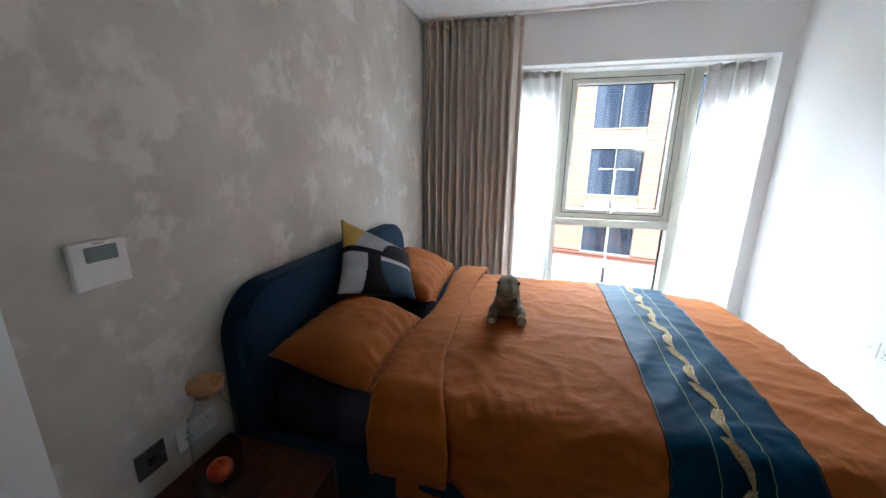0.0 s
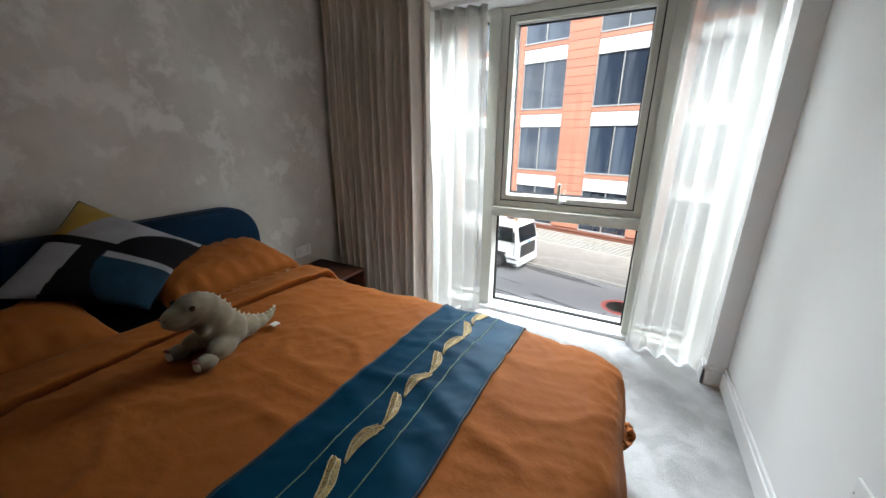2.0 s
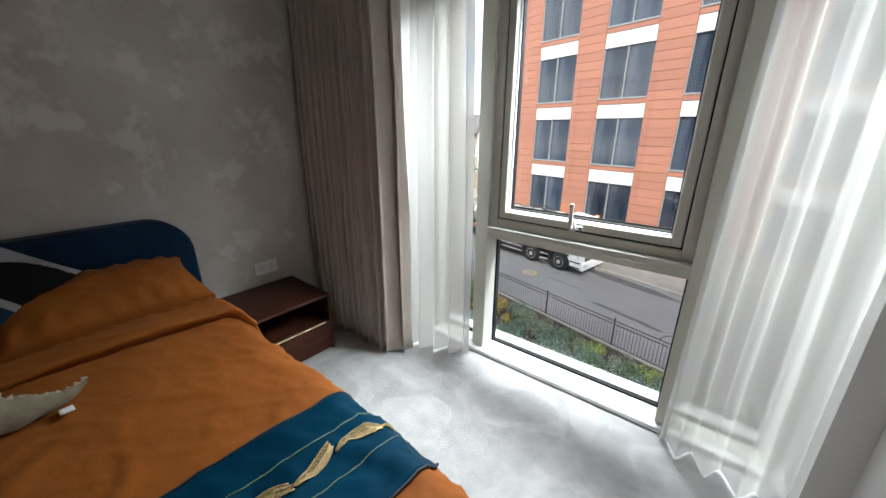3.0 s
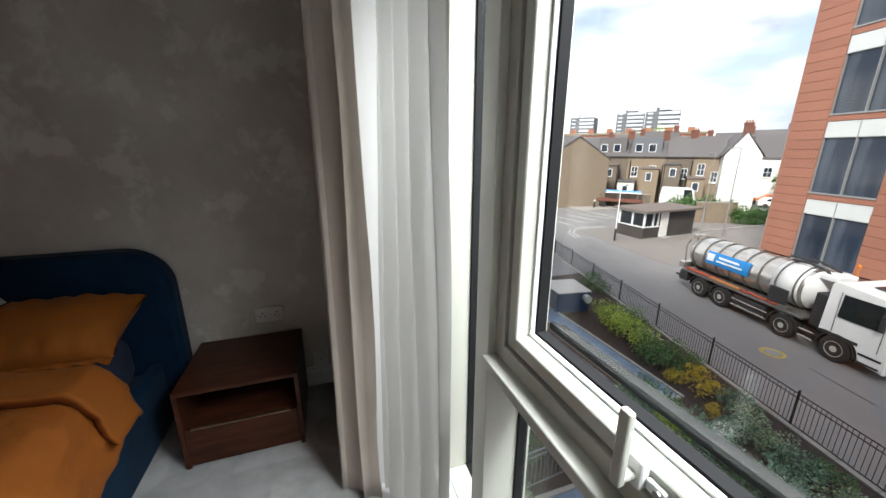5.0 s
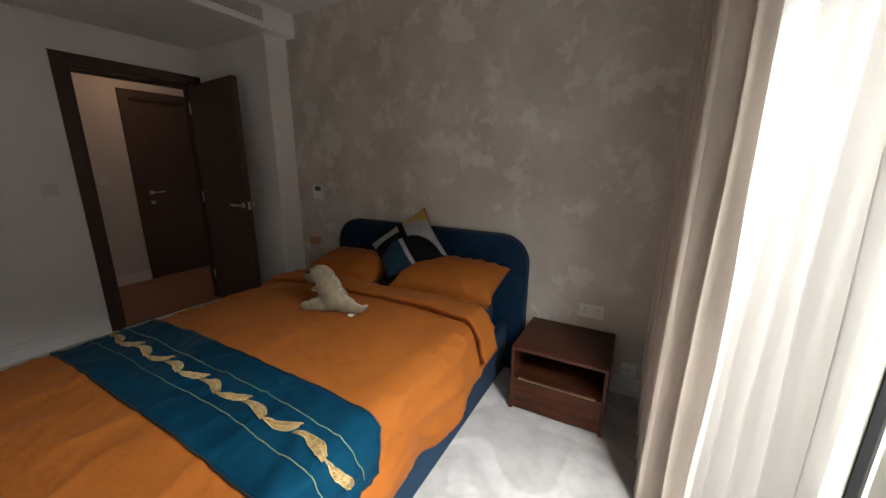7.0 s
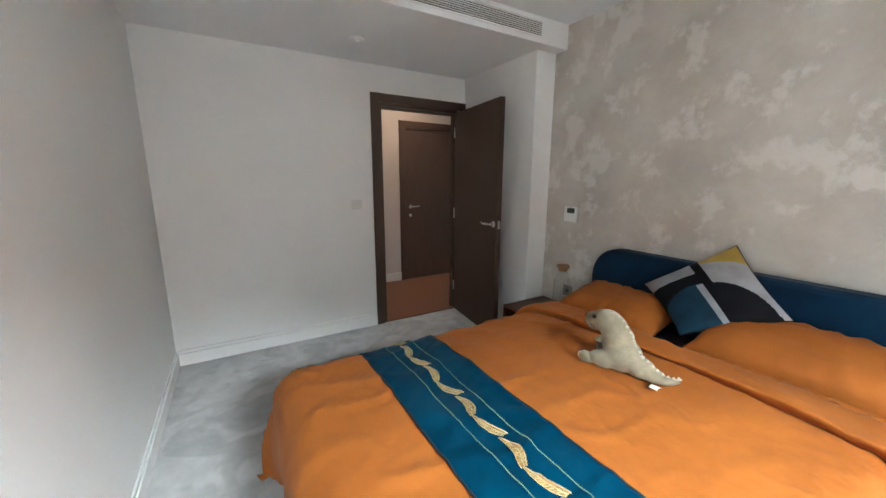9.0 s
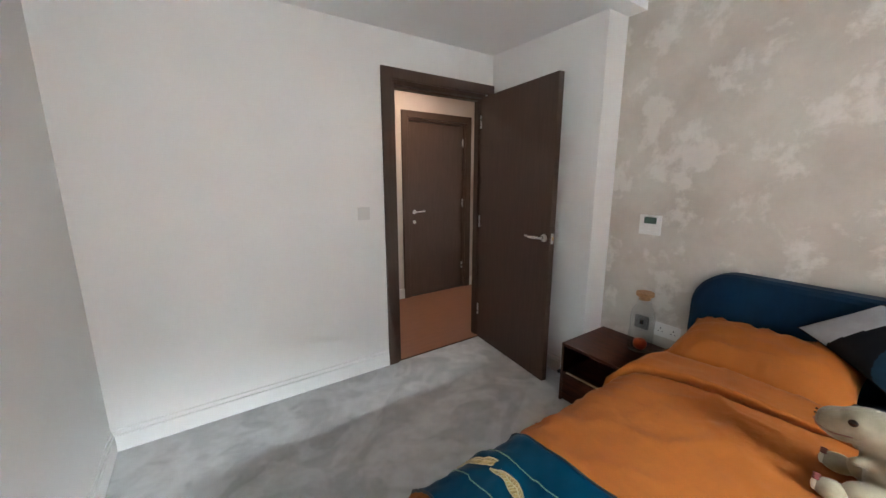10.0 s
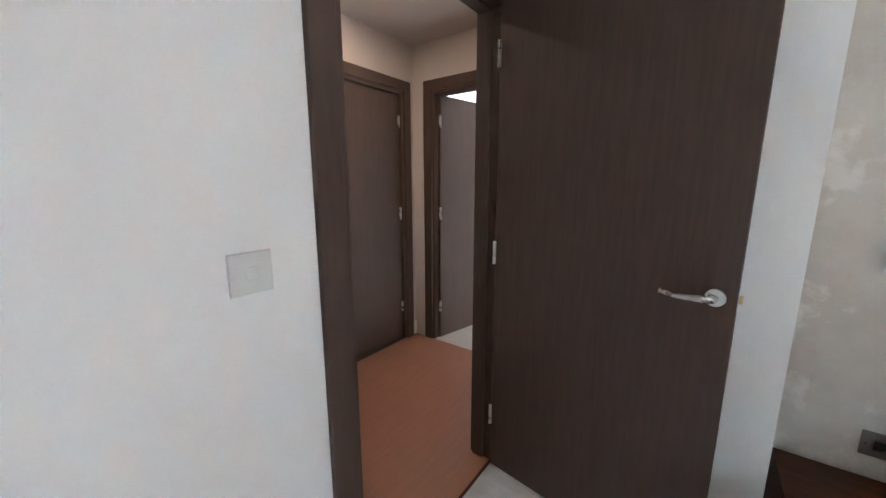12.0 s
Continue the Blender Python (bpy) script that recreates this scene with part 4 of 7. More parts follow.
def duvet_point(u, v, lift=0.0):
    """u runs from head to foot, v from the door side to the window side, in metres along the cloth."""
    top = 0.605
    # side profile, by arc length beyond the flat
    def drape(s, r, bulge, ripple):
        if s <= 0:
            return 0.0, 0.0
        q = math.pi / 2 * r
        if s < q:
            a = s / r
            return r * math.sin(a), -r * (1 - math.cos(a))
        d = s - q
        return r + bulge * math.sin(min(1, d / 0.28) * math.pi * 0.9) + ripple * d, -r - d
    x, y, z = u, v, top
    rip = 0.07 * math.sin(u * 13 + 1.5 * noise.noise(Vector((u * 2, 3, 1)))) + 0.05 * noise.noise(Vector((u * 9, 5, 2)))
    ripf = 0.14 * math.sin(v * 12 + 2 * noise.noise(Vector((v * 2, 7, 1))))
    near = v < (DY0 + DY1) / 2
    r_side, bulge, c = (0.14, 0.012, CORNER_DOOR) if near else (0.10, 0.022, CORNER_WINDOW)
    du = u - (DX_FOOT - c)
    dv = (DY0 + c - v) if near else (v - (DY1 - c))
    if du > 0 and dv > 0:
        # the corner is round in plan and its cloth swings out in a soft cone
        a = math.atan2(du, dv)
        w = math.sin(a) ** 2
        k = 1.0 + (0.04 if near else 0.17) * math.sin(2 * a) - 0.1 * w
        s = min(math.hypot(du, dv) - c, 0.50)
        o, dz = drape(s, r_side + (0.13 - r_side) * w, bulge + (0.02 - bulge) * w, rip * (1 - w) + ripf * w + 0.20 * math.sin(2 * a))
        if s > 0:
            reach = c + o * k
            x = DX_FOOT - c + reach * math.sin(a)
            y = (DY0 + c - reach * math.cos(a)) if near else (DY1 - c + reach * math.cos(a))
            z = top + dz
    elif du > c:
        o, dz = drape(u - DX_FOOT, 0.13, 0.02, ripf)
        x, z = DX_FOOT + o * 0.9, z + dz
    elif dv > c:
        o, dz = drape(dv - c, r_side, bulge, rip)
        y, z = (DY0 - o if near else DY1 + o), z + dz
    edge = smooth01((z - 0.2) / 0.3)
    cx = 1 - abs((v - 2.34) / 0.66) ** 3 if DY0 < v < DY1 else 0
    z += 0.018 * max(0, cx) * smooth01((DX_FOOT + 0.1 - u) / 0.5)
    z -= 0.045 * smooth01(1 - math.hypot(u - DX_FOOT, v - DY1) / 0.55) * edge
    z += wrinkle(u, v) * (0.4 + 0.6 * edge) + lift
    if v < DY0 or v > DY1:
        y += wrinkle(u * 1.3, z * 2 + 5) * 1.5 * (-1 if v < DY0 else 1)
    pleat = smooth01((v - DY1 + 0.22) / 0.28) * 0.5 + 0.7 * smooth01((DY0 + 0.1 - v) / 0.2) + 0.7 * smooth01((u - DX_FOOT + 0.1) / 0.25)
    if pleat > 0:
        q = noise.noise(Vector((u * 13 + v * 7, v * 3.0 - u * 2.0, 12)))
        q2 = noise.noise(Vector((u * 6 - v * 15, v * 4.0, 15)))
        q3 = noise.noise(Vector((u * 22 - v * 5, v * 6.0, 21)))
        z += (max(0, 1 - abs(q) * 5) * 0.0085 + max(0, 1 - abs(q2) * 6) * 0.0060 + max(0, 1 - abs(q3) * 5) * 0.0035) * min(1, pleat)
    if v > DY1:
        w = noise.noise(Vector((u * 3.0 + (v - DY1) * 9, (v - DY1) * 16, 3)))
        y += 0.022 * max(0, w)
    return Vector((x, y, z))


def face_up(ob):
    if sum(p.normal.z * p.area for p in ob.data.polygons) < 0:
        ob.data.flip_normals()


def build_bedding():
    dv = thing("duvet", "burnt orange cotton duvet, softly creased and hanging over the edges", "duvet")
    bm = bm_new()
    v0, v1 = DY0 - 0.42, DY1 + 0.39
    u0, u1 = DX_HEAD - 0.02, DX_FOOT + 0.50

    def f(a, b):
        u = u0 + (u1 - u0) * a
        v = v0 + (v1 - v0) * b
        if v > DY1:
            v = DY1 + (v - DY1) * min(1.0, 0.74 + max(0, u - 0.70) * 1.3) * (1 - 0.02 * math.sin(u * 5))
        return duvet_point(u, v)
    grid(bm, 180, 160, f)
    c = part("cover", bm, M["orange"], dv, smooth=True)
    face_up(c)
    solid(c, 0.022, -1)
    # the turned-back band at the head
    bm = bm_new()

    def g(a, b):
        v = (DY0 - 0.33) + (DY1 + 0.24 - DY0 + 0.33) * b
        ext = 0.10 * smooth01((DY0 + 0.15 - v) / 0.4)
        xa, xb = 0.565 + 0.02 * math.sin(v * 6), 0.775 + 0.015 * math.sin(v * 4 + 1) + ext
        t = a
        x = xa + (xb - xa) * t
        p = duvet_point(1.0, v)
        z = p.z - wrinkle(1.0, v)
        prof = math.sin(math.pi * 0.5 * min(1, (t + 0.05) / 0.35)) ** 0.6 if t < 0.86 else max(0.0, 1 - ((t - 0.86) / 0.14) ** 2) ** 0.5
        x -= 0.030 * max(0.0, (t - 0.93) / 0.07) ** 1.5
        z += 0.001 + 0.036 * prof + 0.010 * math.sin(v * 7 + 1) * prof * t + wrinkle(x * 1.4 + 3, v, 0.9)
        y = p.y
        if v < DY0:
            y -= 0.030 * prof
            z -= 0.02 * prof * smooth01((DY0 - v) / 0.2)
        if v > DY1:
            y += 0.030 * prof
            z -= 0.02 * prof * smooth01((v - DY1) / 0.2)
        if t < 0.10:
            z -= 0.09 * (1 - t / 0.10) * (1 if DY0 < v < DY1 else 0.3)
        return (x, y, z)
    grid(bm, 26, 90, g)
    c = part("turned_back_band", bm, M["orange"], dv, smooth=True)
    face_up(c)
    solid(c, 0.012, -1)
    build_pillow("pillow", (0.345, 1.915, 0.640), 0.37, 0.56, 12, 3)
    build_pillow("pillow", (0.335, 2.715, 0.680), 0.36, 0.62, 15, 9)
    build_runner()
    build_cushion()


def build_pillow(name, c, lx, ly, tilt, seed):
    t = thing(name, "plump burnt orange pillow with a gathered open end", "pillow", pose(c[0], c[1], c[2], 0, tilt, (seed % 5 - 2) * 1.2), group="pillows on the bed")
    bm = bm_new()
    n, mz = 34, 40

    def surf(sign):
        def f(a, b):
            x, y = (a * 2 - 1), (b * 2 - 1)
            puff = ((1 - abs(x) ** 2.6) * (1 - abs(y) ** 3.2)) ** 0.52
            pin = 1 - 0.07 * (1 - abs(y) ** 2) * abs(x) ** 4 - 0.0
            piny = 1 - 0.07 * (1 - abs(x) ** 2) * abs(y) ** 4
            z = sign * 0.096 * puff
            w = (noise.noise(Vector((x * 2.5 + seed, y * 2.5, sign))) * 0.014 + max(0, 1 - 5 * abs(noise.noise(Vector((x * 3 + y * 2, y * 4 - seed, 3))))) * 0.006) * puff
            rad = max(0, abs(x) - 0.45) * max(0, 1)
            fold = math.sin(y * 24 + seed + 3 * noise.noise(Vector((y * 3, seed, 0)))) * 0.022 * rad * (1 - abs(x) ** 8)
            return (x * lx / 2 * 1.12 * pin, y * ly / 2 * 1.10 * piny, z + w + fold * sign)
        return f
    a = grid(bm, n, mz, surf(1))
    b = grid(bm, n, mz, surf(-1))
    bmesh.ops.remove_doubles(bm, verts=bm.verts, dist=0.0015)
    part("case", bm, M["orange"], t, smooth=True)
    # ruffled seam on the foot edge
    bm = bm_new()

    def r(a, b):
        y = (a * 2 - 1)
        pin = 1 - 0.07 * (1 - y * y)
        x = lx / 2 * 1.12 * pin - 0.004 + 0.030 * b
        return (x, y * ly / 2 * 1.08, 0.010 * b * math.sin(a * 70 + 2 * math.sin(a * 9 + seed)))
    grid(bm, 120, 3, r)
    s = part("edge_flap", bm, M["orange"], t, smooth=True)
    solid(s, 0.003)


def on_duvet(u, v, h):
    p = duvet_point(u, v)
    e = 0.004
    a = duvet_point(u + e, v) - p
    b = duvet_point(u, v + e) - p
    n = a.cross(b)
    n.normalize()
    return p + n * h


def build_runner():
    t = thing("bed_runner", "teal satin bed runner with embroidered gold feathers and green thread", "bed runner")
    u0, u1 = 1.490, 1.855
    v0, v1 = DY0 - 0.36, DY1 + 0.20
    bm = bm_new()

    def edge(v):
        e = max(0, (v - (v1 - 0.10)) / 0.10)
        return 0.06 * e

    def f(a, b):
        v = v0 + (v1 - v0) * b
        ua, ub = u0 + edge(v), u1 - edge(v)
        return on_duvet(ua + (ub - ua) * a, v, 0.0045)
    grid(bm, 36, 130, f)
    c = part("cloth", bm, M["runner"], t, smooth=True)
    solid(c, 0.002)
    for side in (0, 1):
        bm = bm_new()
        pts = [on_duvet((u0 + edge(v)) if side == 0 else (u1 - edge(v)), v, 0.006) for v in [v0 + (v1 - v0) * i / 90 for i in range(91)]]
        tube(bm, pts, 0.0038, 6)
        part("piping", bm, M["runner_edge"], t, "black piped edge", smooth=True)
    mid = (u0 + u1) / 2
    for off in (-0.064, 0.064):
        bm = bm_new()
        pts = [on_duvet(mid + off + 0.004 * math.sin(v * 9), v, 0.0075) for v in [v0 + 0.02 + (v1 - v0 - 0.05) * i / 120 for i in range(121)]]
        tube(bm, pts, 0.0017, 5)
        part("thread_line", bm, M["green_thread"], t, "green couched thread", smooth=True)
    # feathers in a chain, each a curved leaf shape
    k = 0
    v = v1 - 0.035
    step = 0.122
    while v - step > v0:
        tilt, arc = ((0.040, 0.010), (-0.012, -0.016))[k % 2]
        fe = thing("feather", "", "")
        fe.parent = t

        def pt(s, w, h):
            cu = mid + tilt * (s - 0.5) + arc * (math.sin(math.pi * s) - 0.5)
            wid = 0.0175 * math.sin(math.pi * (0.09 + 0.88 * s)) ** 0.75 * (1.30 - 0.95 * s)
            return on_duvet(cu + w * wid, v + 0.005 - s * (step + 0.006), h)
        bm = bm_new()
        grid(bm, 16, 6, lambda a, b: pt(0.02 + 0.96 * a, b * 2 - 1, 0.0072 + 0.0035 * (1 - abs(b * 2 - 1))))
        part("vane", bm, M["gold"], fe, smooth=True)
        for w in (-1, 1):
            bm = bm_new()
            tube(bm, [pt(0.02 + 0.96 * i / 14, w, 0.009) for i in range(15)], 0.0019, 5)
            part("outline", bm, M["cream"], fe, "cream stitched outline", smooth=True)
        bm = bm_new()
        tube(bm, [pt(0.02 + 0.75 * i / 12, 0.1 * math.sin(i), 0.0112) for i in range(13)], 0.0017, 5)
        part("quill", bm, M["cream"], fe, smooth=True)
        bm = bm_new()
        for i in range(9):
            s = 0.12 + i * 0.075
            for w in (-1, 1):
                tube(bm, [pt(s, 0, 0.0108), pt(min(0.97, s + 0.05), w * 0.8, 0.0092)], 0.0011, 4)
        part("stitching", bm, M["cream"], fe, kind="stuff")
        v -= step
        k += 1


def build_cushion():
    A, Bc, C, D = Vector((0.045, 2.35, 1.062)), Vector((0.215, 1.99, 0.785)), Vector((0.475, 2.335, 0.655)), Vector((0.30, 2.68, 0.815))
    t = thing("cushion", "velvet patchwork cushion in grey, charcoal, blue and mustard", "cushion")
    o = (A + Bc + C + D) / 4
    nrm = (C - A).cross(D - Bc).normalized()
    if nrm.x < 0:
        nrm = -nrm
    t.matrix_basis = Matrix.Translation(o)

    def P(a, b, sign, h=0.0):
        # a from A towards B side, b from A towards D side; square coords 0..1
        p = A * (1 - a) * (1 - b) + Bc * a * (1 - b) + D * (1 - a) * b + C * a * b
        x, y = a * 2 - 1, b * 2 - 1
        puff = ((1 - abs(x) ** 2.4) * (1 - abs(y) ** 2.4)) ** 0.5
        c = (A + Bc + C + D) / 4
        pin = 1 - 0.07 * ((1 - x * x) * abs(y) ** 4 + (1 - y * y) * abs(x) ** 4)
        p = c + (p - c) * pin
        w = noise.noise(Vector((x * 2, y * 2, 5 * sign))) * 0.006 * puff
        return p + nrm * (sign * (0.062 * puff) + w + h) - o

    names = ("cu_yellow", "cu_grey", "cu_black", "cu_blue")
    bm = bm_new()
    n = 90
    grid(bm, n, n, lambda a, b: P(a, b, -1))
    part("back", bm, M["cu_grey"], t, smooth=True)

    def zone(a, b):
        # A is the mustard corner, B the pale corner, C the blue corner, D the grey corner
        if a < 0.40 and b < 0.12 + 0.19 * (1 - a / 0.40):
            return "cu_yellow"
        if 0.40 <= a < 0.49 and b < 0.50:
            return "cu_black"
        if 0.49 <= a < 0.555 and b > 0.46:
            return "cu_grey"
        if math.hypot((a - 0.49) / 0.43, (b - 1.0) / 0.53) < 1 and a < 0.5:
            return "cu_black"
        if a < 0.46:
            return "cu_grey"
        if b < 0.24 + 0.04 * math.sin(a * 3):
            return "cu_grey"
        return "cu_blue" if math.hypot(a - 0.555, b - 1.0) < 0.56 else "cu_black"
    groups = {k: bm_new() for k in names}
    vert = {k: {} for k in names}
    for i in range(n):
        for j in range(n):
            z = zone((i + 0.5) / n, (j + 0.5) / n)
            ring = []
            for (p, q) in ((i, j), (i + 1, j), (i + 1, j + 1), (i, j + 1)):
                if (p, q) not in vert[z]:
                    vert[z][(p, q)] = groups[z].verts.new(P(p / n, q / n, 1))
                ring.append(vert[z][(p, q)])
            groups[z].faces.new(ring)
    labels = {"cu_yellow": "mustard velvet patch", "cu_grey": "light grey velvet patches", "cu_black": "charcoal velvet patches", "cu_blue": "blue velvet patch"}
    for k in names:
        part("patch", groups[k], M[k], t, labels[k], smooth=True)
    bm = bm_new()
    loop = [P(i / 20, 0, 1, 0) for i in range(20)] + [P(1, i / 20, 1, 0) for i in range(20)] + [P(1 - i / 20, 1, 1, 0) for i in range(20)] + [P(0, 1 - i / 20, 1, 0) for i in range(21)]
    tube(bm, loop, 0.003, 5)
    part("seam", bm, M["cu_black"], t, "dark piped seam", smooth=True)


def build_toy():
    t = thing("plush_toy", "small khaki plush dinosaur with felt spikes on the duvet", "soft toy", pose(0.965, 2.33, 0.617, 0, 0, 4))
    # the toy faces -Y in its own frame
    def sph(cs, name="body", mt="plush", label="", rem=True):
        bm = bm_new()
        for c, r, rot in cs:
            ball(bm, c, r, 20, 14, Euler([radians(q) for q in rot]).to_matrix() if rot else None)
        ob = part(name, bm, M[mt], t, label, smooth=True)
        if rem:
            md = ob.modifiers.new("weld", "REMESH")
            md.mode, md.voxel_size, md.use_smooth_shade = "VOXEL", 0.006, True
            sm = ob.modifiers.new("soften", "SMOOTH")
            sm.factor, sm.iterations = 0.6, 5
        return ob
    sph([((0, 0.02, 0.070), (0.072, 0.078, 0.072), None), ((0, -0.005, 0.125), (0.062, 0.066, 0.072), None), ((0, -0.030, 0.175), (0.053, 0.058, 0.055), None),
         ((0, 0.095, 0.045), (0.050, 0.060, 0.042), None), ((0, 0.145, 0.036), (0.034, 0.050, 0.028), None), ((0.0, 0.190, 0.034), (0.020, 0.042, 0.018), (20, 0, 0)), ((0.0, 0.222, 0.046), (0.010, 0.026, 0.010), (28, 0, 0)),
         ((0, -0.062, 0.192), (0.054, 0.068, 0.048), (8, 0, 0)), ((0, -0.112, 0.180), (0.044, 0.044, 0.038), (10, 0, 0)), ((0, -0.10, 0.164), (0.040, 0.044, 0.026), (6, 0, 0)),
         ((0.058, -0.03, 0.045), (0.034, 0.058, 0.036), (0, 0, 8)), ((-0.058, -0.03, 0.045), (0.034, 0.058, 0.036), (0, 0, -8)),
         ((0.040, -0.060, 0.120), (0.014, 0.028, 0.014), (20, 0, 15)), ((-0.040, -0.060, 0.120), (0.014, 0.028, 0.014), (20, 0, -15))])
    for s in (-1, 1):
        ft = thing("foot", "", "")
        ft.parent = t
        bm = bm_new()
        ball(bm, (s * 0.070, -0.096, 0.030), (0.026, 0.038, 0.026), 16, 12)
        part("pad", bm, M["plush"], ft, smooth=True)
        bm = bm_new()
        ball(bm, (s * 0.070, -0.126, 0.030), (0.017, 0.009, 0.017), 14, 10)
        part("sole", bm, M["plush_pale"], ft, "pale sole patch", smooth=True)
        for k in (-1, 0, 1):
            bm = bm_new()
            ball(bm, (s * 0.070 + k * 0.011, -0.127, 0.050), (0.003, 0.008, 0.004), 8, 6)
            part("claw", bm, M["red"], ft, "dark red stitched claw", smooth=True)
        bm = bm_new()
        ball(bm, (s * 0.048, -0.090, 0.212), (0.0065, 0.009, 0.009), 12, 10)
        part("eye", bm, M["eye"], t, "brown bead eye", smooth=True)
        bm = bm_new()
        ball(bm, (s * 0.012, -0.155, 0.190), (0.0035, 0.003, 0.0025), 8, 6)
        part("nostril", bm, M["eye"], t, smooth=True)
    # spikes down the back
    line = [(-0.055, 0.241), (-0.032, 0.236), (-0.010, 0.225), (0.008, 0.211), (0.026, 0.193), (0.042, 0.173), (0.056, 0.153), (0.072, 0.124), (0.086, 0.108), (0.102, 0.092), (0.120, 0.080), (0.140, 0.068), (0.160, 0.061), (0.180, 0.056), (0.200, 0.055), (0.218, 0.059), (0.234, 0.066)]
    for i, (y, z) in enumerate(line):
        a = line[min(i + 1, len(line) - 1)]
        b = line[max(i - 1, 0)]
        d = Vector((0, a[0] - b[0], a[1] - b[1])).normalized()
        up = Vector((0, -d.z, d.y))
        p = Vector((0, y, z)) - up * 0.006
        bm = bm_new()
        w = 0.0035
        h = 0.008 + 0.002 * min(i, 4) if i < 13 else 0.013
        vs = [bm.verts.new(p + d * sx * 0.009 + Vector((sy * w, 0, 0))) for sx in (-1, 1) for sy in (-1, 1)]
        tip = bm.verts.new(p + up * h)
        for f in ((0, 1), (1, 3), (3, 2), (2, 0)):
            bm.faces.new((vs[f[0]], vs[f[1]], tip))
        bm.faces.new((vs[0], vs[2], vs[3], vs[1]))
        part("spike", bm, M["plush_pale"], t, "cream felt spike" if i == 0 else "")
    bm = bm_new()
    tube(bm, [(0, -0.157, 0.170), (0.024, -0.148, 0.165), (0.041, -0.118, 0.165), (0.049, -0.085, 0.175)], 0.0014, 5)
    tube(bm, [(0, -0.157, 0.170), (-0.024, -0.148, 0.165), (-0.041, -0.118, 0.165), (-0.049, -0.085, 0.175)], 0.0014, 5)
    part("mouth", bm, M["red"], t, "dark red stitched mouth")
    bm = bm_new()
    grid(bm, 4, 6, lambda a, b: (0.030 + 0.040 * b, 0.165 + 0.030 * a, 0.016 + 0.010 * math.sin(b * 2.5)))
    tg = part("tag", bm, M["bead"], t, "white fabric tag", smooth=True)
    solid(tg, 0.0012)


# ---- bedside tables and what stands there ----
def build_bedside(m, label):
    t = thing("bedside_table", label, "bedside table", m, group="bedside tables")
    D, Wd, Hh, k = 0.45, 0.50, 0.392, 0.018
    # x from the wall, y along it
    for nm, s in (("top", (0, D, 0, Wd, Hh - k, Hh)), ("bottom", (0.0, D - 0.02, k, Wd - k, 0.0, k)), ("side", (0, D, 0, k, 0, Hh - k - 0.0005)), ("side", (0, D, Wd - k, Wd, 0, Hh - k - 0.0005)), ("shelf", (0.01, D - 0.022, k, Wd - k, 0.186, 0.204)), ("back", (0.0, 0.008, k, Wd - k, k, Hh - k))):
        bm = bm_new()
        box(bm, *s, 0.0015)
        part(nm, bm, M["walnut"], t)
    dr = thing("drawer", "", "")
    dr.parent = t
    bm = bm_new()
    box(bm, D - 0.018, D + 0.002, k + 0.003, Wd - k - 0.003, 0.022, 0.206, 0.0015)
    part("drawer_front", bm, M["walnut"], dr)
    bm = bm_new()
    box(bm, D - 0.006, D + 0.010, k + 0.030, Wd - k - 0.030, 0.2065, 0.2110, 0.001)
    part("handle", bm, M["brass"], dr, "slim brass edge pull")


def build_bottle():
    t = thing("glass_bottle", "clear glass jar with a cork lid on the bedside table", "bottle", pose(0.168, 1.337, 0.3925))
    bm = bm_new()
    outer = [(0.052, 0.0), (0.062, 0.004), (0.066, 0.014), (0.066, 0.215), (0.062, 0.245), (0.048, 0.272), (0.038, 0.285), (0.036, 0.335), (0.038, 0.340)]
    inner = [(0.0345, 0.338), (0.0335, 0.287), (0.045, 0.268), (0.0585, 0.243), (0.0630, 0.213), (0.0630, 0.016), (0.058, 0.008), (0.0, 0.007)]
    lathe(bm, [(0.0, 0.002)] + outer + inner, 40)
    part("body", bm, M["bottle_glass"], t, smooth=True)
    bm = bm_new()
    lathe(bm, [(0.0, 0.318), (0.0315, 0.318), (0.0325, 0.338), (0.0465, 0.3415), (0.048, 0.344), (0.048, 0.360), (0.046, 0.3635), (0.0, 0.364)], 32)
    part("cork_lid", bm, M["cork"], t, "pale cork lid")
    f = thing("fruit", "red and orange round fruit inside the glass bottle", "fruit", pose(0.168, 1.337, 0.4025))
    bm = bm_new()
    prof = [(0.0, 0.006), (0.012, 0.001), (0.024, 0.003), (0.034, 0.014), (0.038, 0.030), (0.036, 0.045), (0.027, 0.058), (0.012, 0.062), (0.004, 0.058), (0.0, 0.055)]
    lathe(bm, prof, 24)
    part("flesh", bm, M["fruit"], f, smooth=True)
    bm = bm_new()
    tube(bm, [(0, 0, 0.055), (0.002, 0, 0.066), (0.006, 0, 0.072)], 0.0016, 6)
    part("stalk", bm, M["slot"], f)




# ---- outside ----
GZ = -6.4
FAC = pose(0, 28, GZ, 0, 0, math.degrees(math.atan(-0.25)))

M["asphalt"] = mat("worn_asphalt", (0.215, 0.21, 0.213), 0.85, alt=(0.175, 0.172, 0.176), scale=0.35, bump=0.4, bscale=30, bdist=0.01)
M["patch"] = mat("dark_asphalt_repair", (0.060, 0.060, 0.062), 0.8, alt=(0.085, 0.083, 0.085), scale=2.5, bump=0.4, bscale=30, bdist=0.01)
M["paver"] = mat("buff_block_paving", (0.24, 0.225, 0.21), 0.85, var=0.2, scale=2.0, bump=0.3, bscale=40, objvar=0.10, island=0.12)
M["kerb"] = mat("concrete_kerb", (0.33, 0.32, 0.30), 0.85, var=0.2, scale=3, bump=0.3, bscale=40, objvar=0.06)
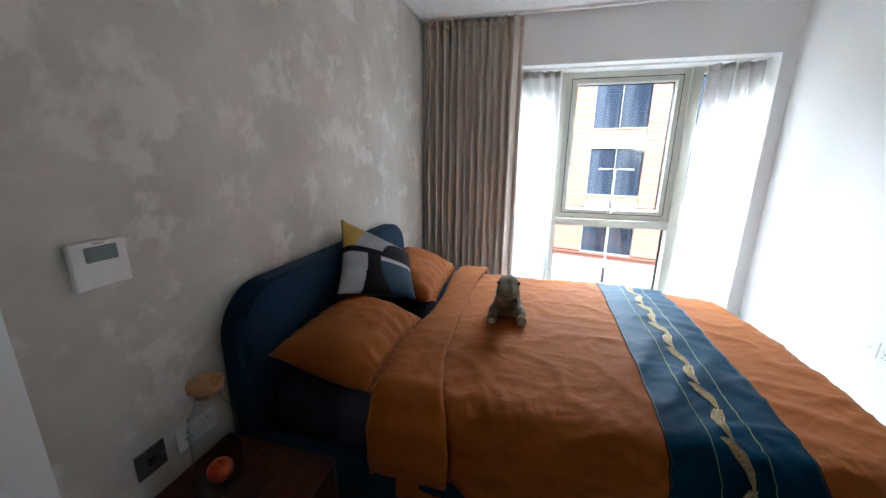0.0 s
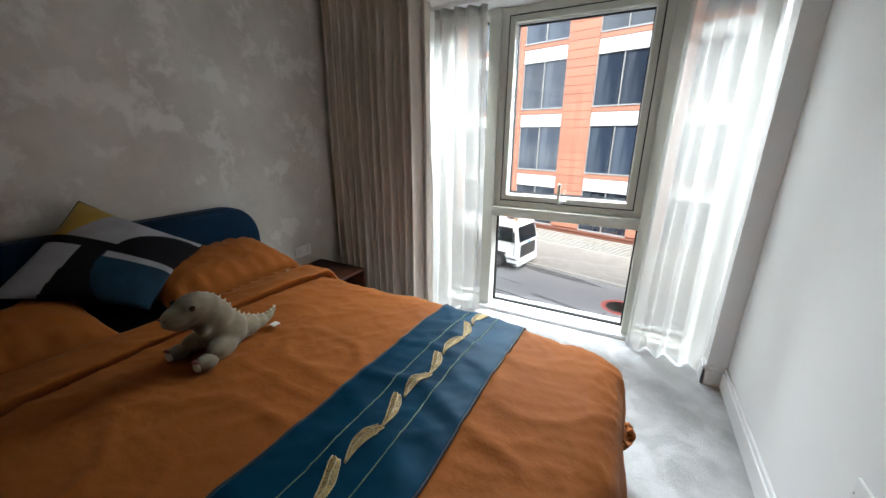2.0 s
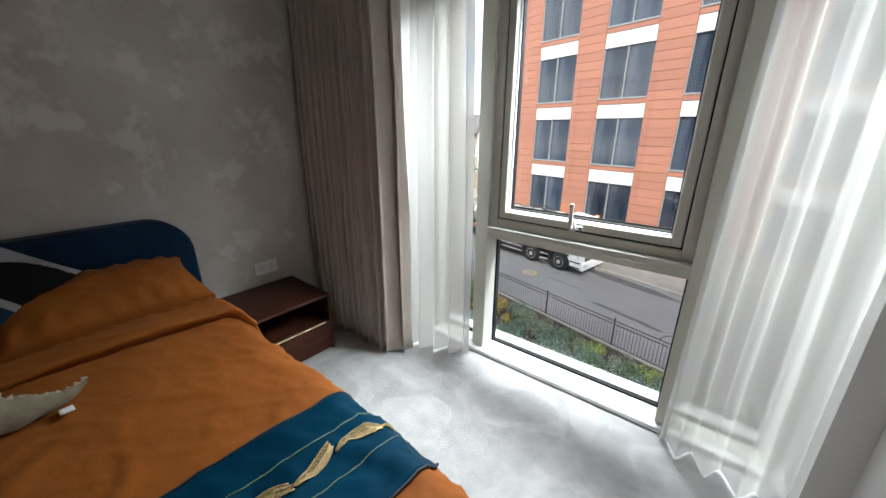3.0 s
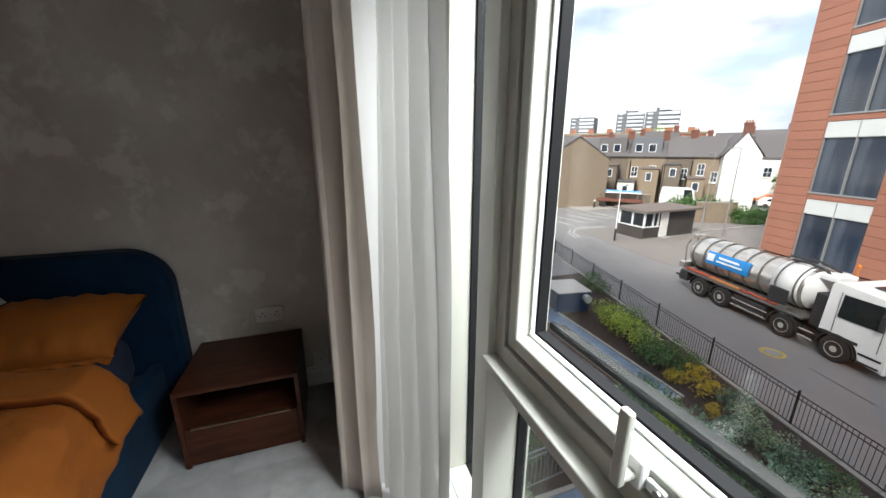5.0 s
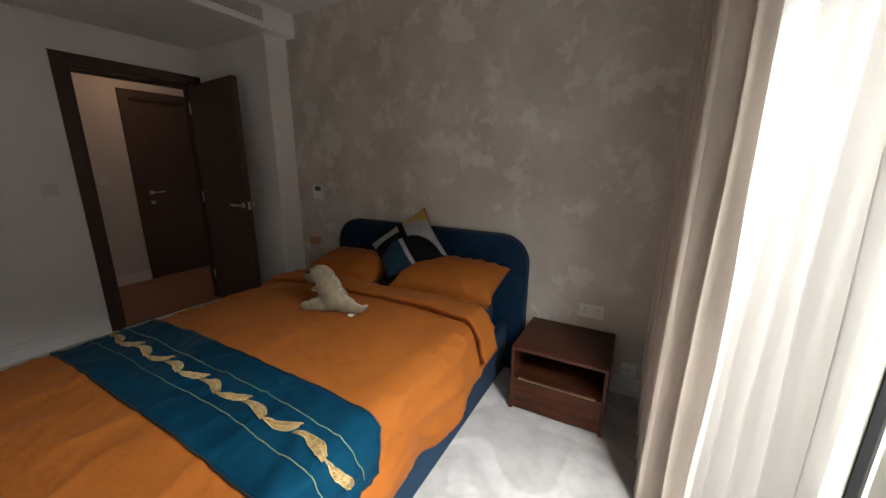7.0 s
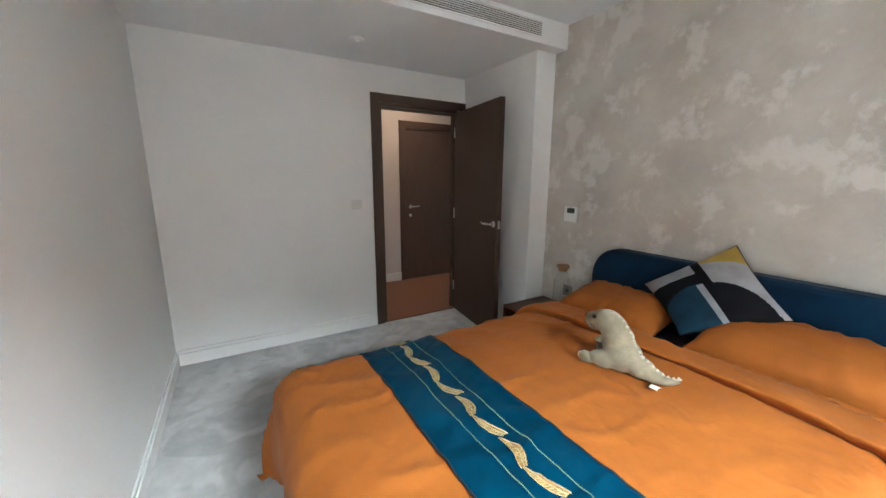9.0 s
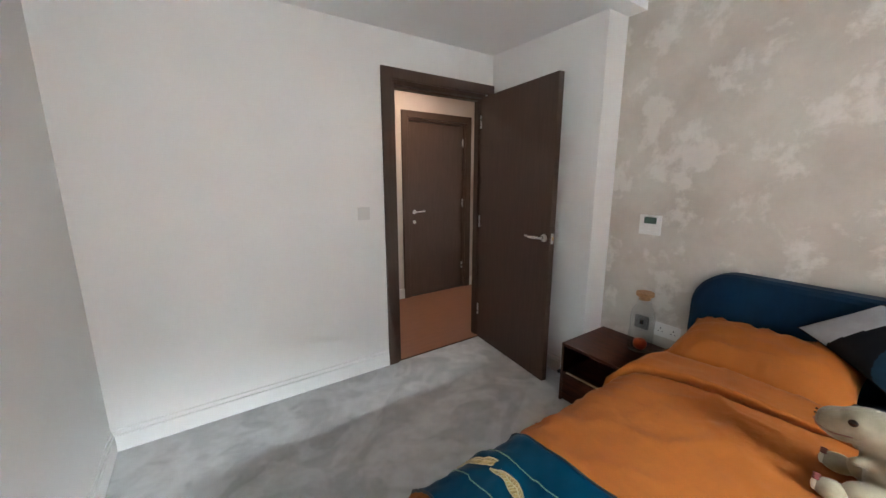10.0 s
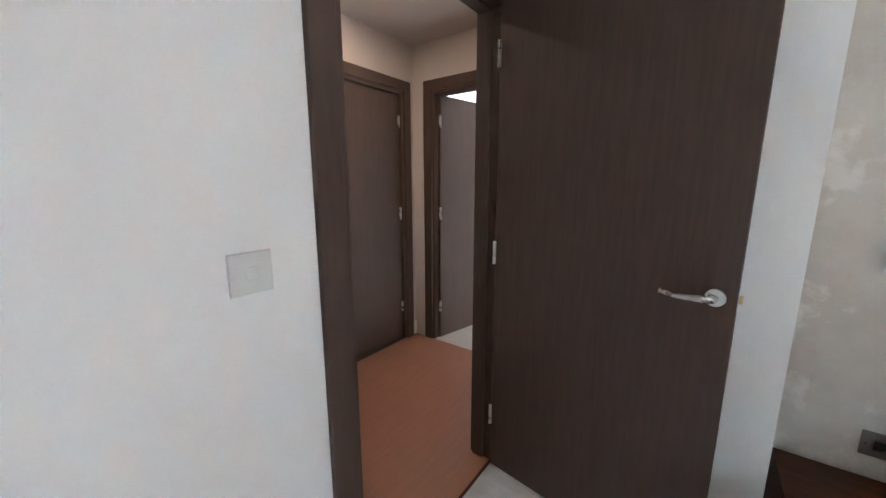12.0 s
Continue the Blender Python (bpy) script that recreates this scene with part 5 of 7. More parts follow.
M["marking"] = mat("worn_white_road_paint", (0.50, 0.50, 0.49), 0.7, var=0.35, scale=6, bump=0.1)
M["yellow_paint"] = mat("yellow_paint", (0.55, 0.42, 0.14), 0.7, var=0.3, scale=6, bump=0.1)
M["terracotta"] = mat("terracotta_panel", (0.31, 0.133, 0.090), 0.7, alt=(0.28, 0.12, 0.081), scale=1.2, bump=0.2, bscale=50, objvar=0.07)
M["joint"] = mat("shadow_joint", (0.10, 0.04, 0.026), 0.8, bump=0)
M["brown_brick"] = mat("red_brown_brickwork", (0.17, 0.065, 0.045), 0.8, alt=(0.12, 0.045, 0.03), scale=5, bump=0.4, bscale=30)
M["spandrel"] = mat("pale_glass_spandrel", (0.56, 0.59, 0.60), 0.18, var=0.04, scale=1.0, bump=0)
# paler blotches in this glass colour stand for reflected sky and buildings
M["off_glass"] = mat("office_glass_painted_reflections", (0.014, 0.022, 0.038), 0.03, alt=(0.045, 0.058, 0.080), scale=1.1, stretch=(1.3, 1, 0.35), lo=0.36, hi=0.60, bump=0, spec=0.7, detail=2, objvar=0.4)
M["mull"] = mat("grey_aluminium", (0.30, 0.31, 0.32), 0.4, var=0.1, bump=0, metal=0.3)
M["louvre"] = mat("pale_metal_louvre", (0.42, 0.41, 0.39), 0.5, var=0.1, bump=0)
M["fence"] = mat("black_painted_steel", (0.025, 0.026, 0.03), 0.4, var=0.2, bump=0)
M["grey_fence"] = mat("grey_galvanised_steel", (0.23, 0.25, 0.28), 0.5, var=0.2, bump=0, metal=0.3)
M["slab"] = mat("blue_grey_paving_slab", (0.15, 0.21, 0.30), 0.8, alt=(0.11, 0.16, 0.24), scale=2.5, bump=0.15, objvar=0.10)
M["gravel"] = mat("brown_gravel", (0.16, 0.13, 0.10), 0.95, alt=(0.10, 0.085, 0.07), scale=40, bump=1.0, bscale=60, bdist=0.02)
M["soil"] = mat("dark_bark_mulch", (0.060, 0.038, 0.030), 0.95, alt=(0.028, 0.02, 0.017), scale=14, bump=1.0, bscale=40, bdist=0.03)
M["leaf_green"] = mat("dark_green_leaf", (0.085, 0.18, 0.050), 0.5, var=0.3, scale=3, bump=0, island=0.40)
M["leaf_yellow"] = mat("yellow_green_leaf", (0.50, 0.55, 0.07), 0.55, alt=(0.23, 0.38, 0.06), scale=2.2, bump=0, island=0.35)
M["leaf_blue"] = mat("blue_green_leaf", (0.17, 0.28, 0.20), 0.5, alt=(0.09, 0.18, 0.11), scale=3, bump=0, island=0.45)
M["leaf_gold"] = mat("golden_leaf", (0.62, 0.46, 0.04), 0.55, var=0.3, scale=3, bump=0, island=0.3)
M["leaf_pale"] = mat("pale_variegated_leaf", (0.34, 0.40, 0.26), 0.55, alt=(0.12, 0.20, 0.10), scale=3, bump=0, island=0.45)
M["bark"] = mat("grey_brown_bark", (0.10, 0.075, 0.055), 0.9, var=0.3, scale=10, bump=0.5)
M["lorry_white"] = mat("white_vehicle_paint", (0.76, 0.77, 0.78), 0.25, var=0.04, bump=0)
M["tank"] = mat("polished_steel_tank", (0.66, 0.64, 0.61), 0.24, alt=(0.48, 0.44, 0.40), scale=1.6, metal=0.85, bump=0.08, bscale=6)
M["tank_band"] = mat("dull_steel_band", (0.16, 0.155, 0.15), 0.5, var=0.2, metal=0.5, bump=0)
M["blue_sign"] = mat("blue_vinyl", (0.005, 0.21, 0.58), 0.4, var=0.08, bump=0)
M["white_vinyl"] = mat("white_vinyl", (0.75, 0.78, 0.8), 0.4, bump=0)
M["tyre"] = mat("tyre_rubber", (0.022, 0.021, 0.021), 0.85, var=0.3, bump=0.2)
M["chassis"] = mat("black_chassis", (0.025, 0.025, 0.028), 0.6, var=0.3, bump=0.1)
M["red_hose"] = mat("red_rubber_hose", (0.38, 0.06, 0.03), 0.6, var=0.2, bump=0)
M["timber"] = mat("worn_timber_board", (0.42, 0.20, 0.07), 0.7, var=0.3, bump=0.2)
M["lens"] = mat("amber_lens", (0.55, 0.16, 0.02), 0.2, bump=0)
M["vglass"] = mat("dark_vehicle_glass", (0.014, 0.018, 0.022), 0.05, bump=0, spec=0.7)
M["stock_brick"] = mat("yellow_stock_brick", (0.27, 0.215, 0.155), 0.9, alt=(0.20, 0.155, 0.115), scale=2.5, bump=0.4, bscale=14, objvar=0.08)
M["render_white"] = mat("white_render", (0.72, 0.71, 0.69), 0.8, var=0.06, scale=1.5, bump=0.1)
M["slate"] = mat("grey_roof_slate", (0.085, 0.082, 0.088), 0.7, alt=(0.12, 0.11, 0.11), scale=2, stretch=(1, 1, 4), bump=0.4, bscale=10, objvar=0.12)
M["tower"] = mat("tower_dark_cladding", (0.13, 0.14, 0.16), 0.7, var=0.1, bump=0)
M["tower_band"] = mat("tower_pale_band", (0.56, 0.60, 0.64), 0.6, var=0.1, bump=0)
M["sooty_brick"] = mat("sooty_stock_brick", (0.175, 0.145, 0.115), 0.9, alt=(0.115, 0.095, 0.078), scale=2.0, bump=0.4, bscale=14)
M["red_brick"] = mat("orange_red_brick", (0.34, 0.16, 0.10), 0.85, alt=(0.28, 0.10, 0.06), scale=0.6, bump=0.1)
M["kiosk_brick"] = mat("dark_brown_boarding", (0.040, 0.035, 0.033), 0.8, alt=(0.060, 0.050, 0.046), scale=3, stretch=(1, 1, 8), bump=0.4, bscale=12)
M["felt"] = mat("brown_roofing_felt", (0.17, 0.14, 0.125), 0.9, var=0.2, scale=2, bump=0.3)
M["own_brick"] = mat("dark_brick_outer_wall", (0.15, 0.115, 0.09), 0.85, alt=(0.11, 0.085, 0.07), scale=3, bump=0.3)
M["orange_paint"] = mat("orange_car_paint", (0.55, 0.13, 0.02), 0.3, var=0.05, bump=0)
M["grey_box"] = mat("grey_steel_cabinet", (0.16, 0.165, 0.18), 0.5, var=0.2, scale=3, bump=0.1)
M["blue_box"] = mat("blue_steel_side", (0.03, 0.06, 0.16), 0.5, var=0.2, bump=0)


def piece(name, me, parent, m):
    ob = new(name, me)
    ob.parent = parent
    ob.matrix_basis = m
    return ob


def box_mesh(name, dims, material, bevel=0.0):
    bm = bm_new()
    box(bm, *dims, bevel)
    return finish(name, bm, material)


def build_ground():
    wall("ground", [(-500, 500, 4.61, 700, GZ - 0.5, GZ)], M["asphalt"], "worn grey asphalt street")
    # pavement in front of the offices, with a real kerb
    pv = thing("pavement", "buff block pavement in front of the offices", "pavement", FAC, kind="structure")
    bm = bm_new()
    box(bm, -13.2, 22, -5.15, 0.02, -0.05, 0.115)
    part("bed", bm, M["kerb"], pv)
    kerb_me = box_mesh("kerb_stone", (0, 0.905, -5.30, -5.155, -0.05, 0.125), M["kerb"], 0.01)
    for i in range(38):
        piece("kerb_stone", kerb_me, pv, pose(-13.2 + i * 0.915, 0, 0))
    bm = bm_new()
    for r in range(24):
        for c in range(176):
            x = -13.15 + c * 0.2 + (0.1 if r % 2 else 0)
            y = -5.14 + r * 0.2145
            z = 0.135 + 0.002 * math.sin(c * 7.1 + r * 3.3)
            v = [bm.verts.new(p) for p in ((x, y, z), (x + 0.19, y, z), (x + 0.19, y + 0.205, z), (x, y + 0.205, z))]
            bm.faces.new(v)
    part("block_paving", bm, M["paver"], pv, kind="stuff")
    # road details, a few millimetres proud of the asphalt
    def flat(name, pts, material, label, cat, z=0.006):
        bm = bm_new()
        prism(bm, pts, GZ - 0.01, GZ + z)
        return part(name, bm, material, label=label, category=cat, kind="structure")

    def blob(cx, cy, pts, ang):
        c, s = math.cos(ang), math.sin(ang)
        return [(cx + a * c - b * s, cy + a * s + b * c) for a, b in pts]
    flat("road_repair", blob(-0.3, 18.4, [(-1.6, 0.12), (-0.6, 0.02), (0.3, -0.05), (1.5, -0.2), (1.75, -0.05), (0.9, 0.12), (-0.2, 0.22), (-1.2, 0.3)], -0.22), M["patch"], "long dark repair patch in the road", "road")
    flat("road_repair", blob(-3.6, 20.2, [(-1.0, 0.03), (1.0, -0.04), (1.0, 0.02), (-1.0, 0.08)], -0.24), M["patch"], "thin dark crack in the road", "road")
    flat("road_repair", blob(1.5, 17.9, [(-0.1, -0.6), (0.0, -0.2), (0.25, 0.1), (0.3, 0.6), (0.36, 0.6), (0.32, 0.05), (0.08, -0.22), (-0.02, -0.62)], -0.2), M["patch"], "thin crooked crack in the road", "road")
    flat("road_repair", blob(-2.6, 22.6, [(-1.8, 0.3), (0.5, -0.2), (2.8, -0.25), (4.5, -0.1), (3.0, 0.35), (0.4, 0.5)], -0.24), M["patch"], "dark wheel stain along the kerb", "road", 0.004)
    mh = thing("manhole_cover", "round manhole cover ringed with yellow paint", "manhole cover", pose(-5.68, 20.38, GZ))
    bm = bm_new()
    lathe(bm, [(0.0, 0.012), (0.26, 0.012), (0.26, 0.0)], 24)
    part("lid", bm, M["kerb"], mh)
    bm = bm_new()
    lathe(bm, [(0.30, 0.010), (0.42, 0.010), (0.42, 0.0), (0.30, 0.0), (0.30, 0.010)], 28)
    part("painted_ring", bm, M["yellow_paint"], mh, "yellow painted ring")
    rd = thing("road_roundel", "red and white painted roundel on the road", "road marking", pose(2.49, 19.32, GZ))
    bm = bm_new()
    lathe(bm, [(0.0, 0.007), (0.62, 0.007), (0.62, 0.0)], 32)
    part("disc", bm, M["marking"], rd)
    bm = bm_new()
    lathe(bm, [(0.63, 0.008), (0.85, 0.008), (0.85, 0.0), (0.63, 0.0), (0.63, 0.008)], 32)
    part("ring", bm, mat("red_road_paint", (0.42, 0.07, 0.05), 0.7, var=0.2, bump=0.1), rd, "red painted ring")
    flat("utility_cover", blob(-7.2, 17.0, [(-0.75, -0.38), (0.75, -0.38), (0.75, 0.38), (-0.75, 0.38)], -0.2), M["kerb"], "pale rectangular utility cover in the road", "utility cover", 0.012)
    # junction lines
    for k in range(5):
        flat("road_line", blob(-31.5 - 0.5 * k, 29.0 + 2.1 * k, [(-2.2, -0.08), (2.2, -0.08), (2.2, 0.08), (-2.2, 0.08)], 0.1 * k), M["marking"], "white painted junction line", "road marking")
    pts = [(-24.2, 26.2), (-26.2, 26.9), (-27.4, 28.2), (-27.6, 30.0), (-27.2, 32.0)]
    for o in (0.0, 0.45):
        for a, b in zip(pts, pts[1:]):
            d = Vector((b[0] - a[0], b[1] - a[1])).normalized()
            nn = Vector((-d.y, d.x))
            q = [Vector(a) + nn * (o - 0.06), Vector(b) + nn * (o - 0.06), Vector(b) + nn * (o + 0.06), Vector(a) + nn * (o + 0.06)]
            flat("road_line", [(p.x, p.y) for p in q], M["marking"], "white double line round the kerb", "road marking")
    # kiosk forecourt and the paved apron
    flat("forecourt", [(-27.0, 28.3), (-22.2, 27.3), (-15.2, 26.6), (-13.2, 31.4), (-22.3, 50), (-30, 50), (-30, 36), (-27.2, 34)], mat("pinkish_concrete", (0.21, 0.19, 0.18), 0.85, var=0.12, scale=0.6, bump=0.3), "pinkish concrete forecourt by the kiosk", "forecourt", 0.02)
    wall("far_kerb", [(-22.55, -22.35, 38.9, 50, GZ, GZ + 0.14)], M["kerb"], "pale kerb of the forecourt")
    wall("far_kerb", [(-44, -30, 36.6, 36.8, GZ, GZ + 0.12), (-44, -36.5, 36.8, 44, GZ, GZ + 0.10)], M["kerb"], "pale kerb across the junction")


def build_offices():
    t = thing("office_building", "five-storey office block clad in terracotta panels with tinted windows", "building", FAC)
    x_end = 21.0
    bm = bm_new()
    box(bm, -13.1, x_end, 0.25, 14, 0, 23.4)
    part("wall", bm, M["joint"], t, "dark backing wall")
    bm = bm_new()
    box(bm, -13.15, x_end, -0.02, 14, 23.4, 23.9)
    part("parapet", bm, M["mull"], t)
    bm = bm_new()
    box(bm, -13.45, -13.105, 0.15, 14, 0.0, 23.4)
    part("corner_pier", bm, M["louvre"], t, "pale corner return")
    storeys = 5
    cols = [-0.9 + 5.2 * k for k in range(-2, 4)]
    pan = box_mesh("panel", (0, 1.985, 0.0, 0.24, 0, 0.515), M["terracotta"], 0.006)
    pan_s = box_mesh("panel", (0, 3.19, 0.02, 0.24, 0, 0.345), M["terracotta"], 0.006)
    glass_me = box_mesh("pane", (0, 1.53, 0.16, 0.19, 0, 1), M["off_glass"])
    sp_me = box_mesh("spandrel", (0, 1.555, 0.05, 0.10, 0, 0.83), M["spandrel"])
    for ci, x in enumerate(cols):
        for s in range(storeys):
            top = 5.10 + 4.25 * s
            bot = 1.45 if s == 0 else top - 3.90
            wd = thing("window", "", "")
            wd.parent = t
            wd.matrix_basis = pose(x, 0, bot)
            gh = top - 0.85 - bot
            for i in (0, 1):
                piece("pane", glass_me, wd, pose(0.04 + i * 1.59, 0, 0.05) @ Matrix.Diagonal((1, 1, gh - 0.08, 1)))
                piece("spandrel", sp_me, wd, pose(0.035 + i * 1.575, 0, gh))
            for nm, dd in (("mullion", (1.572, 1.612, 0.03, 0.2, 0, gh + 0.85)), ("frame", (0.0, 0.036, 0.06, 0.2, 0, gh + 0.85)), ("frame", (3.164, 3.2, 0.06, 0.2, 0, gh + 0.85)), ("transom", (0.036, 3.164, 0.08, 0.2, gh - 0.035, gh - 0.002)), ("sill", (-0.0, 3.2, -0.02, 0.2, -0.04, 0.04))):
                bm = bm_new()
                box(bm, *dd)
                part(nm, bm, M["mull"], wd)
            if s > 0:
                piece("panel", pan_s, t, pose(x + 0.005, 0, bot - 0.355))
    piers = [(c + 3.2) for c in cols] + [cols[0] - 2.0]
    for px in piers:
        if px > x_end - 1.9:
            continue
        for r in range(41):
            z = 1.50 + r * 0.531
            if z + 0.5 > 23.4:
                break
            piece("panel", pan, t, pose(px + 0.008, 0, z))
    bm = bm_new()
    box(bm, -13.1, x_end, -0.10, 0.24, 1.28, 1.42, 0.01)
    box(bm, -13.1, x_end, -0.02, 0.24, 1.05, 1.28)
    part("plinth_band", bm, M["brown_brick"], t, "red-brown brick plinth band")
    bm = bm_new()
    box(bm, -13.1, x_end, 0.10, 0.24, 0.0, 1.05)
    part("louvre_backing", bm, M["chassis"], t)
    lv = box_mesh("louvre", (0, 3.42, -0.05, 0.06, 0, 0.052), M["louvre"], 0.0)
    for b in range(10):
        for r in range(9):
            piece("louvre", lv, t, pose(-13.1 + b * 3.44, 0, 0.12 + r * 0.105) @ pose(0, 0, 0, -18))


def build_own_facade():
    # never in view: added and kept dark so the office panes opposite mirror it
    wall("own_facade", [(-18, 0.80, 4.452, 4.60, GZ, 14), (2.70, 22, 4.452, 4.60, GZ, 14), (0.80, 2.70, 4.452, 4.60, GZ, -0.07), (0.80, 2.70, 4.452, 4.60, 2.16, 14)], M["own_brick"], "unseen dark brick outer wall of the flats, added for reflections")


def build_lorry():
    m = Matrix.Translation((-4.62, 21.80, GZ)) @ pose(0, 0, 0, 0, 0, -12.0)
    # local: x ahead, origin under the front axle on the near side; the body goes to +y
    t = thing("tanker_lorry", "white four-axle vacuum tanker with a polished steel tank, parked", "lorry", m)
    wh = 2.48
    for ax in (0, -1.95, -5.05, -6.40):
        for side in (0, 1):
            w = thing("wheel", "", "")
            w.parent = t
            y0 = 0.0 if side == 0 else wh - 0.30
            bm = bm_new()
            prof = [(0.30, 0.0), (0.44, 0.005), (0.51, 0.04), (0.515, 0.26), (0.44, 0.295), (0.30, 0.30)]
            lathe(bm, prof, 28, (ax, y0, 0.515), Matrix.Rotation(-math.pi / 2, 3, "X").to_4x4())
            part("tyre", bm, M["tyre"], w, smooth=False)
            bm = bm_new()
            yy = -0.006 if side == 0 else 0.27
            lathe(bm, [(0.0, yy - 0.015), (0.11, yy - 0.015), (0.13, yy + 0.03), (0.26, yy + 0.035), (0.295, yy - 0.01), (0.305, yy + 0.01), (0.305, yy + 0.06), (0.0, yy + 0.07)], 24, (ax, y0, 0.515), Matrix.Rotation(-math.pi / 2, 3, "X").to_4x4())
            part("rim", bm, M["louvre"], w, smooth=False)
            if side == 0:
                bm = bm_new()
                for k in range(11):
                    a = radians(180 * k / 10)
                    b = radians(180 * (k + 1) / 10)
                    if k == 10:
                        break
                    r0, r1 = 0.60, 0.64
                    vs = [bm.verts.new((ax + r * math.cos(q), y, 0.50 + r * math.sin(q))) for y in (-0.02, 0.30) for r in (r0, r1) for q in (a, b)]
                    for f in ((0, 1, 3, 2), (4, 6, 7, 5), (0, 4, 5, 1), (2, 3, 7, 6), (0, 2, 6, 4), (1, 5, 7, 3)):
                        bm.faces.new([vs[i] for i in f])
                part("mudguard", bm, M["chassis"], t)
    bm = bm_new()
    box(bm, -7.6, 1.0, 0.75, 1.75, 0.62, 0.95, 0.02)
    part("chassis_frame", bm, M["chassis"], t)
    bm = bm_new()
    box(bm, -7.75, -1.25, 0.0, wh, 1.10, 1.20, 0.015)
    part("deck", bm, M["tank_band"], t)
    bm = bm_new()
    box(bm, -4.35, -2.75, 0.03, 0.45, 0.50, 0.98, 0.02)
    part("battery_box", bm, M["chassis"], t)
    for x0, x1 in ((-4.4, -2.65), (-1.30, -0.72)):
        bm = bm_new()
        box(bm, x0, x1, -0.02, 0.03, 0.42, 0.50, 0.01)
        box(bm, x0, x1, -0.02, 0.03, 0.72, 0.78, 0.01)
        part("side_guard", bm, M["tank"], t)
    # tank with domed ends, bands
    cy, cz, R = wh / 2, 2.12, 0.93
    rot = Matrix.Rotation(math.pi / 2, 4, "Y")
    bm = bm_new()
    n = 8
    prof = [(R * math.sin(math.pi / 2 * i / n) if i else 0.0, -8.05 + 0.42 * (1 - math.cos(math.pi / 2 * i / n))) for i in range(n + 1)]
    prof += [(R * math.sin(math.pi / 2 * (1 - i / n)) if i < n else 0.0, -1.95 + 0.42 * math.sin(math.pi / 2 * i / n)) for i in range(n + 1)]
    lathe(bm, prof, 48, (0, cy, cz), rot)
    part("tank", bm, M["tank"], t, "polished steel tank", smooth=True)
    bm = bm_new()
    lathe(bm, [(R + 0.004, -3.05), (R + 0.010, -3.05), (R + 0.010, -1.96), (R - 0.10, -1.72), (R - 0.55, -1.52), (0.0, -1.50)], 48, (0, cy, cz), rot)
    part("painted_end", bm, M["lorry_white"], t, "white painted tank end", smooth=True)
    for i in range(8):
        x = -7.55 + i * 0.78
        bm = bm_new()
        lathe(bm, [(R - 0.01, x), (R + 0.045, x), (R + 0.045, x + 0.06), (R - 0.01, x + 0.06)], 40, (0, cy, cz), rot)
        part("tank_band", bm, M["tank_band"], t)
    # walkway pipes on the top
    bm = bm_new()
    tube(bm, [(-2.9, cy - 0.25, cz + R + 0.10), (-2.2, cy - 0.3, cz + R + 0.16), (-1.5, cy - 0.3, cz + R + 0.02), (-1.15, cy - 0.35, cz + 0.6)], 0.06, 10)
    tube(bm, [(-3.4, cy + 0.2, cz + R + 0.12), (-2.2, cy + 0.2, cz + R + 0.2), (-1.4, cy + 0.2, cz + R + 0.0)], 0.05, 10)
    part("top_pipe", bm, M["chassis"], t, "black hose along the tank top")
    bm = bm_new()
    box(bm, -1.65, -1.0, cy - 0.45, cy + 0.5, cz + 0.62, cz + 0.88, 0.05, 2)
    part("top_tray", bm, M["lorry_white"], t)
    bm = bm_new()
    tube(bm, [(-1.05, cy + 0.4, cz + 0.8), (-1.05, cy + 0.4, cz + 1.20)], 0.03, 8)
    ball(bm, (-1.05, cy + 0.4, cz + 1.28), (0.07, 0.07, 0.10), 10, 8)
    part("beacon", bm, M["lens"], t, "amber beacon on a stalk")
    bm = bm_new()
    box(bm, -2.85, -2.05, 0.06, 0.14, 1.35, 2.05, 0.03)
    part("equipment_locker", bm, M["chassis"], t)
    bm = bm_new()
    box(bm, -2.3, -1.9, 0.02, 0.3, 1.0, 1.36, 0.02)
    part("toolbox", bm, M["tank_band"], t)
    # rear gear
    bm = bm_new()
    for k in range(4):
        tube(bm, [(-8.05, cy - 0.7 + 0.45 * k, cz + 0.70), (-8.28, cy - 0.7 + 0.45 * k, cz + 0.3), (-8.2, cy - 0.7 + 0.45 * k, cz - 0.6)], 0.045, 8)
    box(bm, -8.3, -7.9, 0.25, wh - 0.25, 1.15, 1.5, 0.03)
    box(bm, -8.15, -7.75, cy - 0.55, cy + 0.1, cz + 0.75, cz + 1.0, 0.04)
    part("rear_valve", bm, M["tank"], t, "steel valves and pipes at the rear")
    bm = bm_new()
    box(bm, -7.85, -7.3, 0.0, wh, 0.55, 1.08, 0.03)
    box(bm, -8.35, -7.86, 0.2, 0.35, 0.62, 0.72, 0.01)
    part("rear_bumper", bm, M["chassis"], t)
    for j, (a, b, c) in enumerate(((-7.6, -4.6, 0.14), (-7.3, -5.2, 0.26), (-4.2, -2.2, 0.16))):
        bm = bm_new()
        tube(bm, [(a + (b - a) * i / 14, c + 0.05 * math.sin(i * 1.3 + j), 1.26 + 0.03 * math.sin(i * 2.1)) for i in range(15)], 0.055, 8)
        part("hose", bm, M["red_hose"], t, "red rubber hose")
    bm = bm_new()
    box(bm, -5.9, -4.2, 0.03, 0.28, 1.22, 1.30, 0.01)
    part("plank", bm, M["timber"], t, "orange timber plank")
    # banner wrapped on the tank side
    bm = bm_new()
    grid(bm, 12, 8, lambda a, b: (-6.55 + 2.45 * a, cy - (R + 0.055) * math.cos(radians(-12 + 40 * b)), cz + (R + 0.055) * math.sin(radians(-12 + 40 * b))))
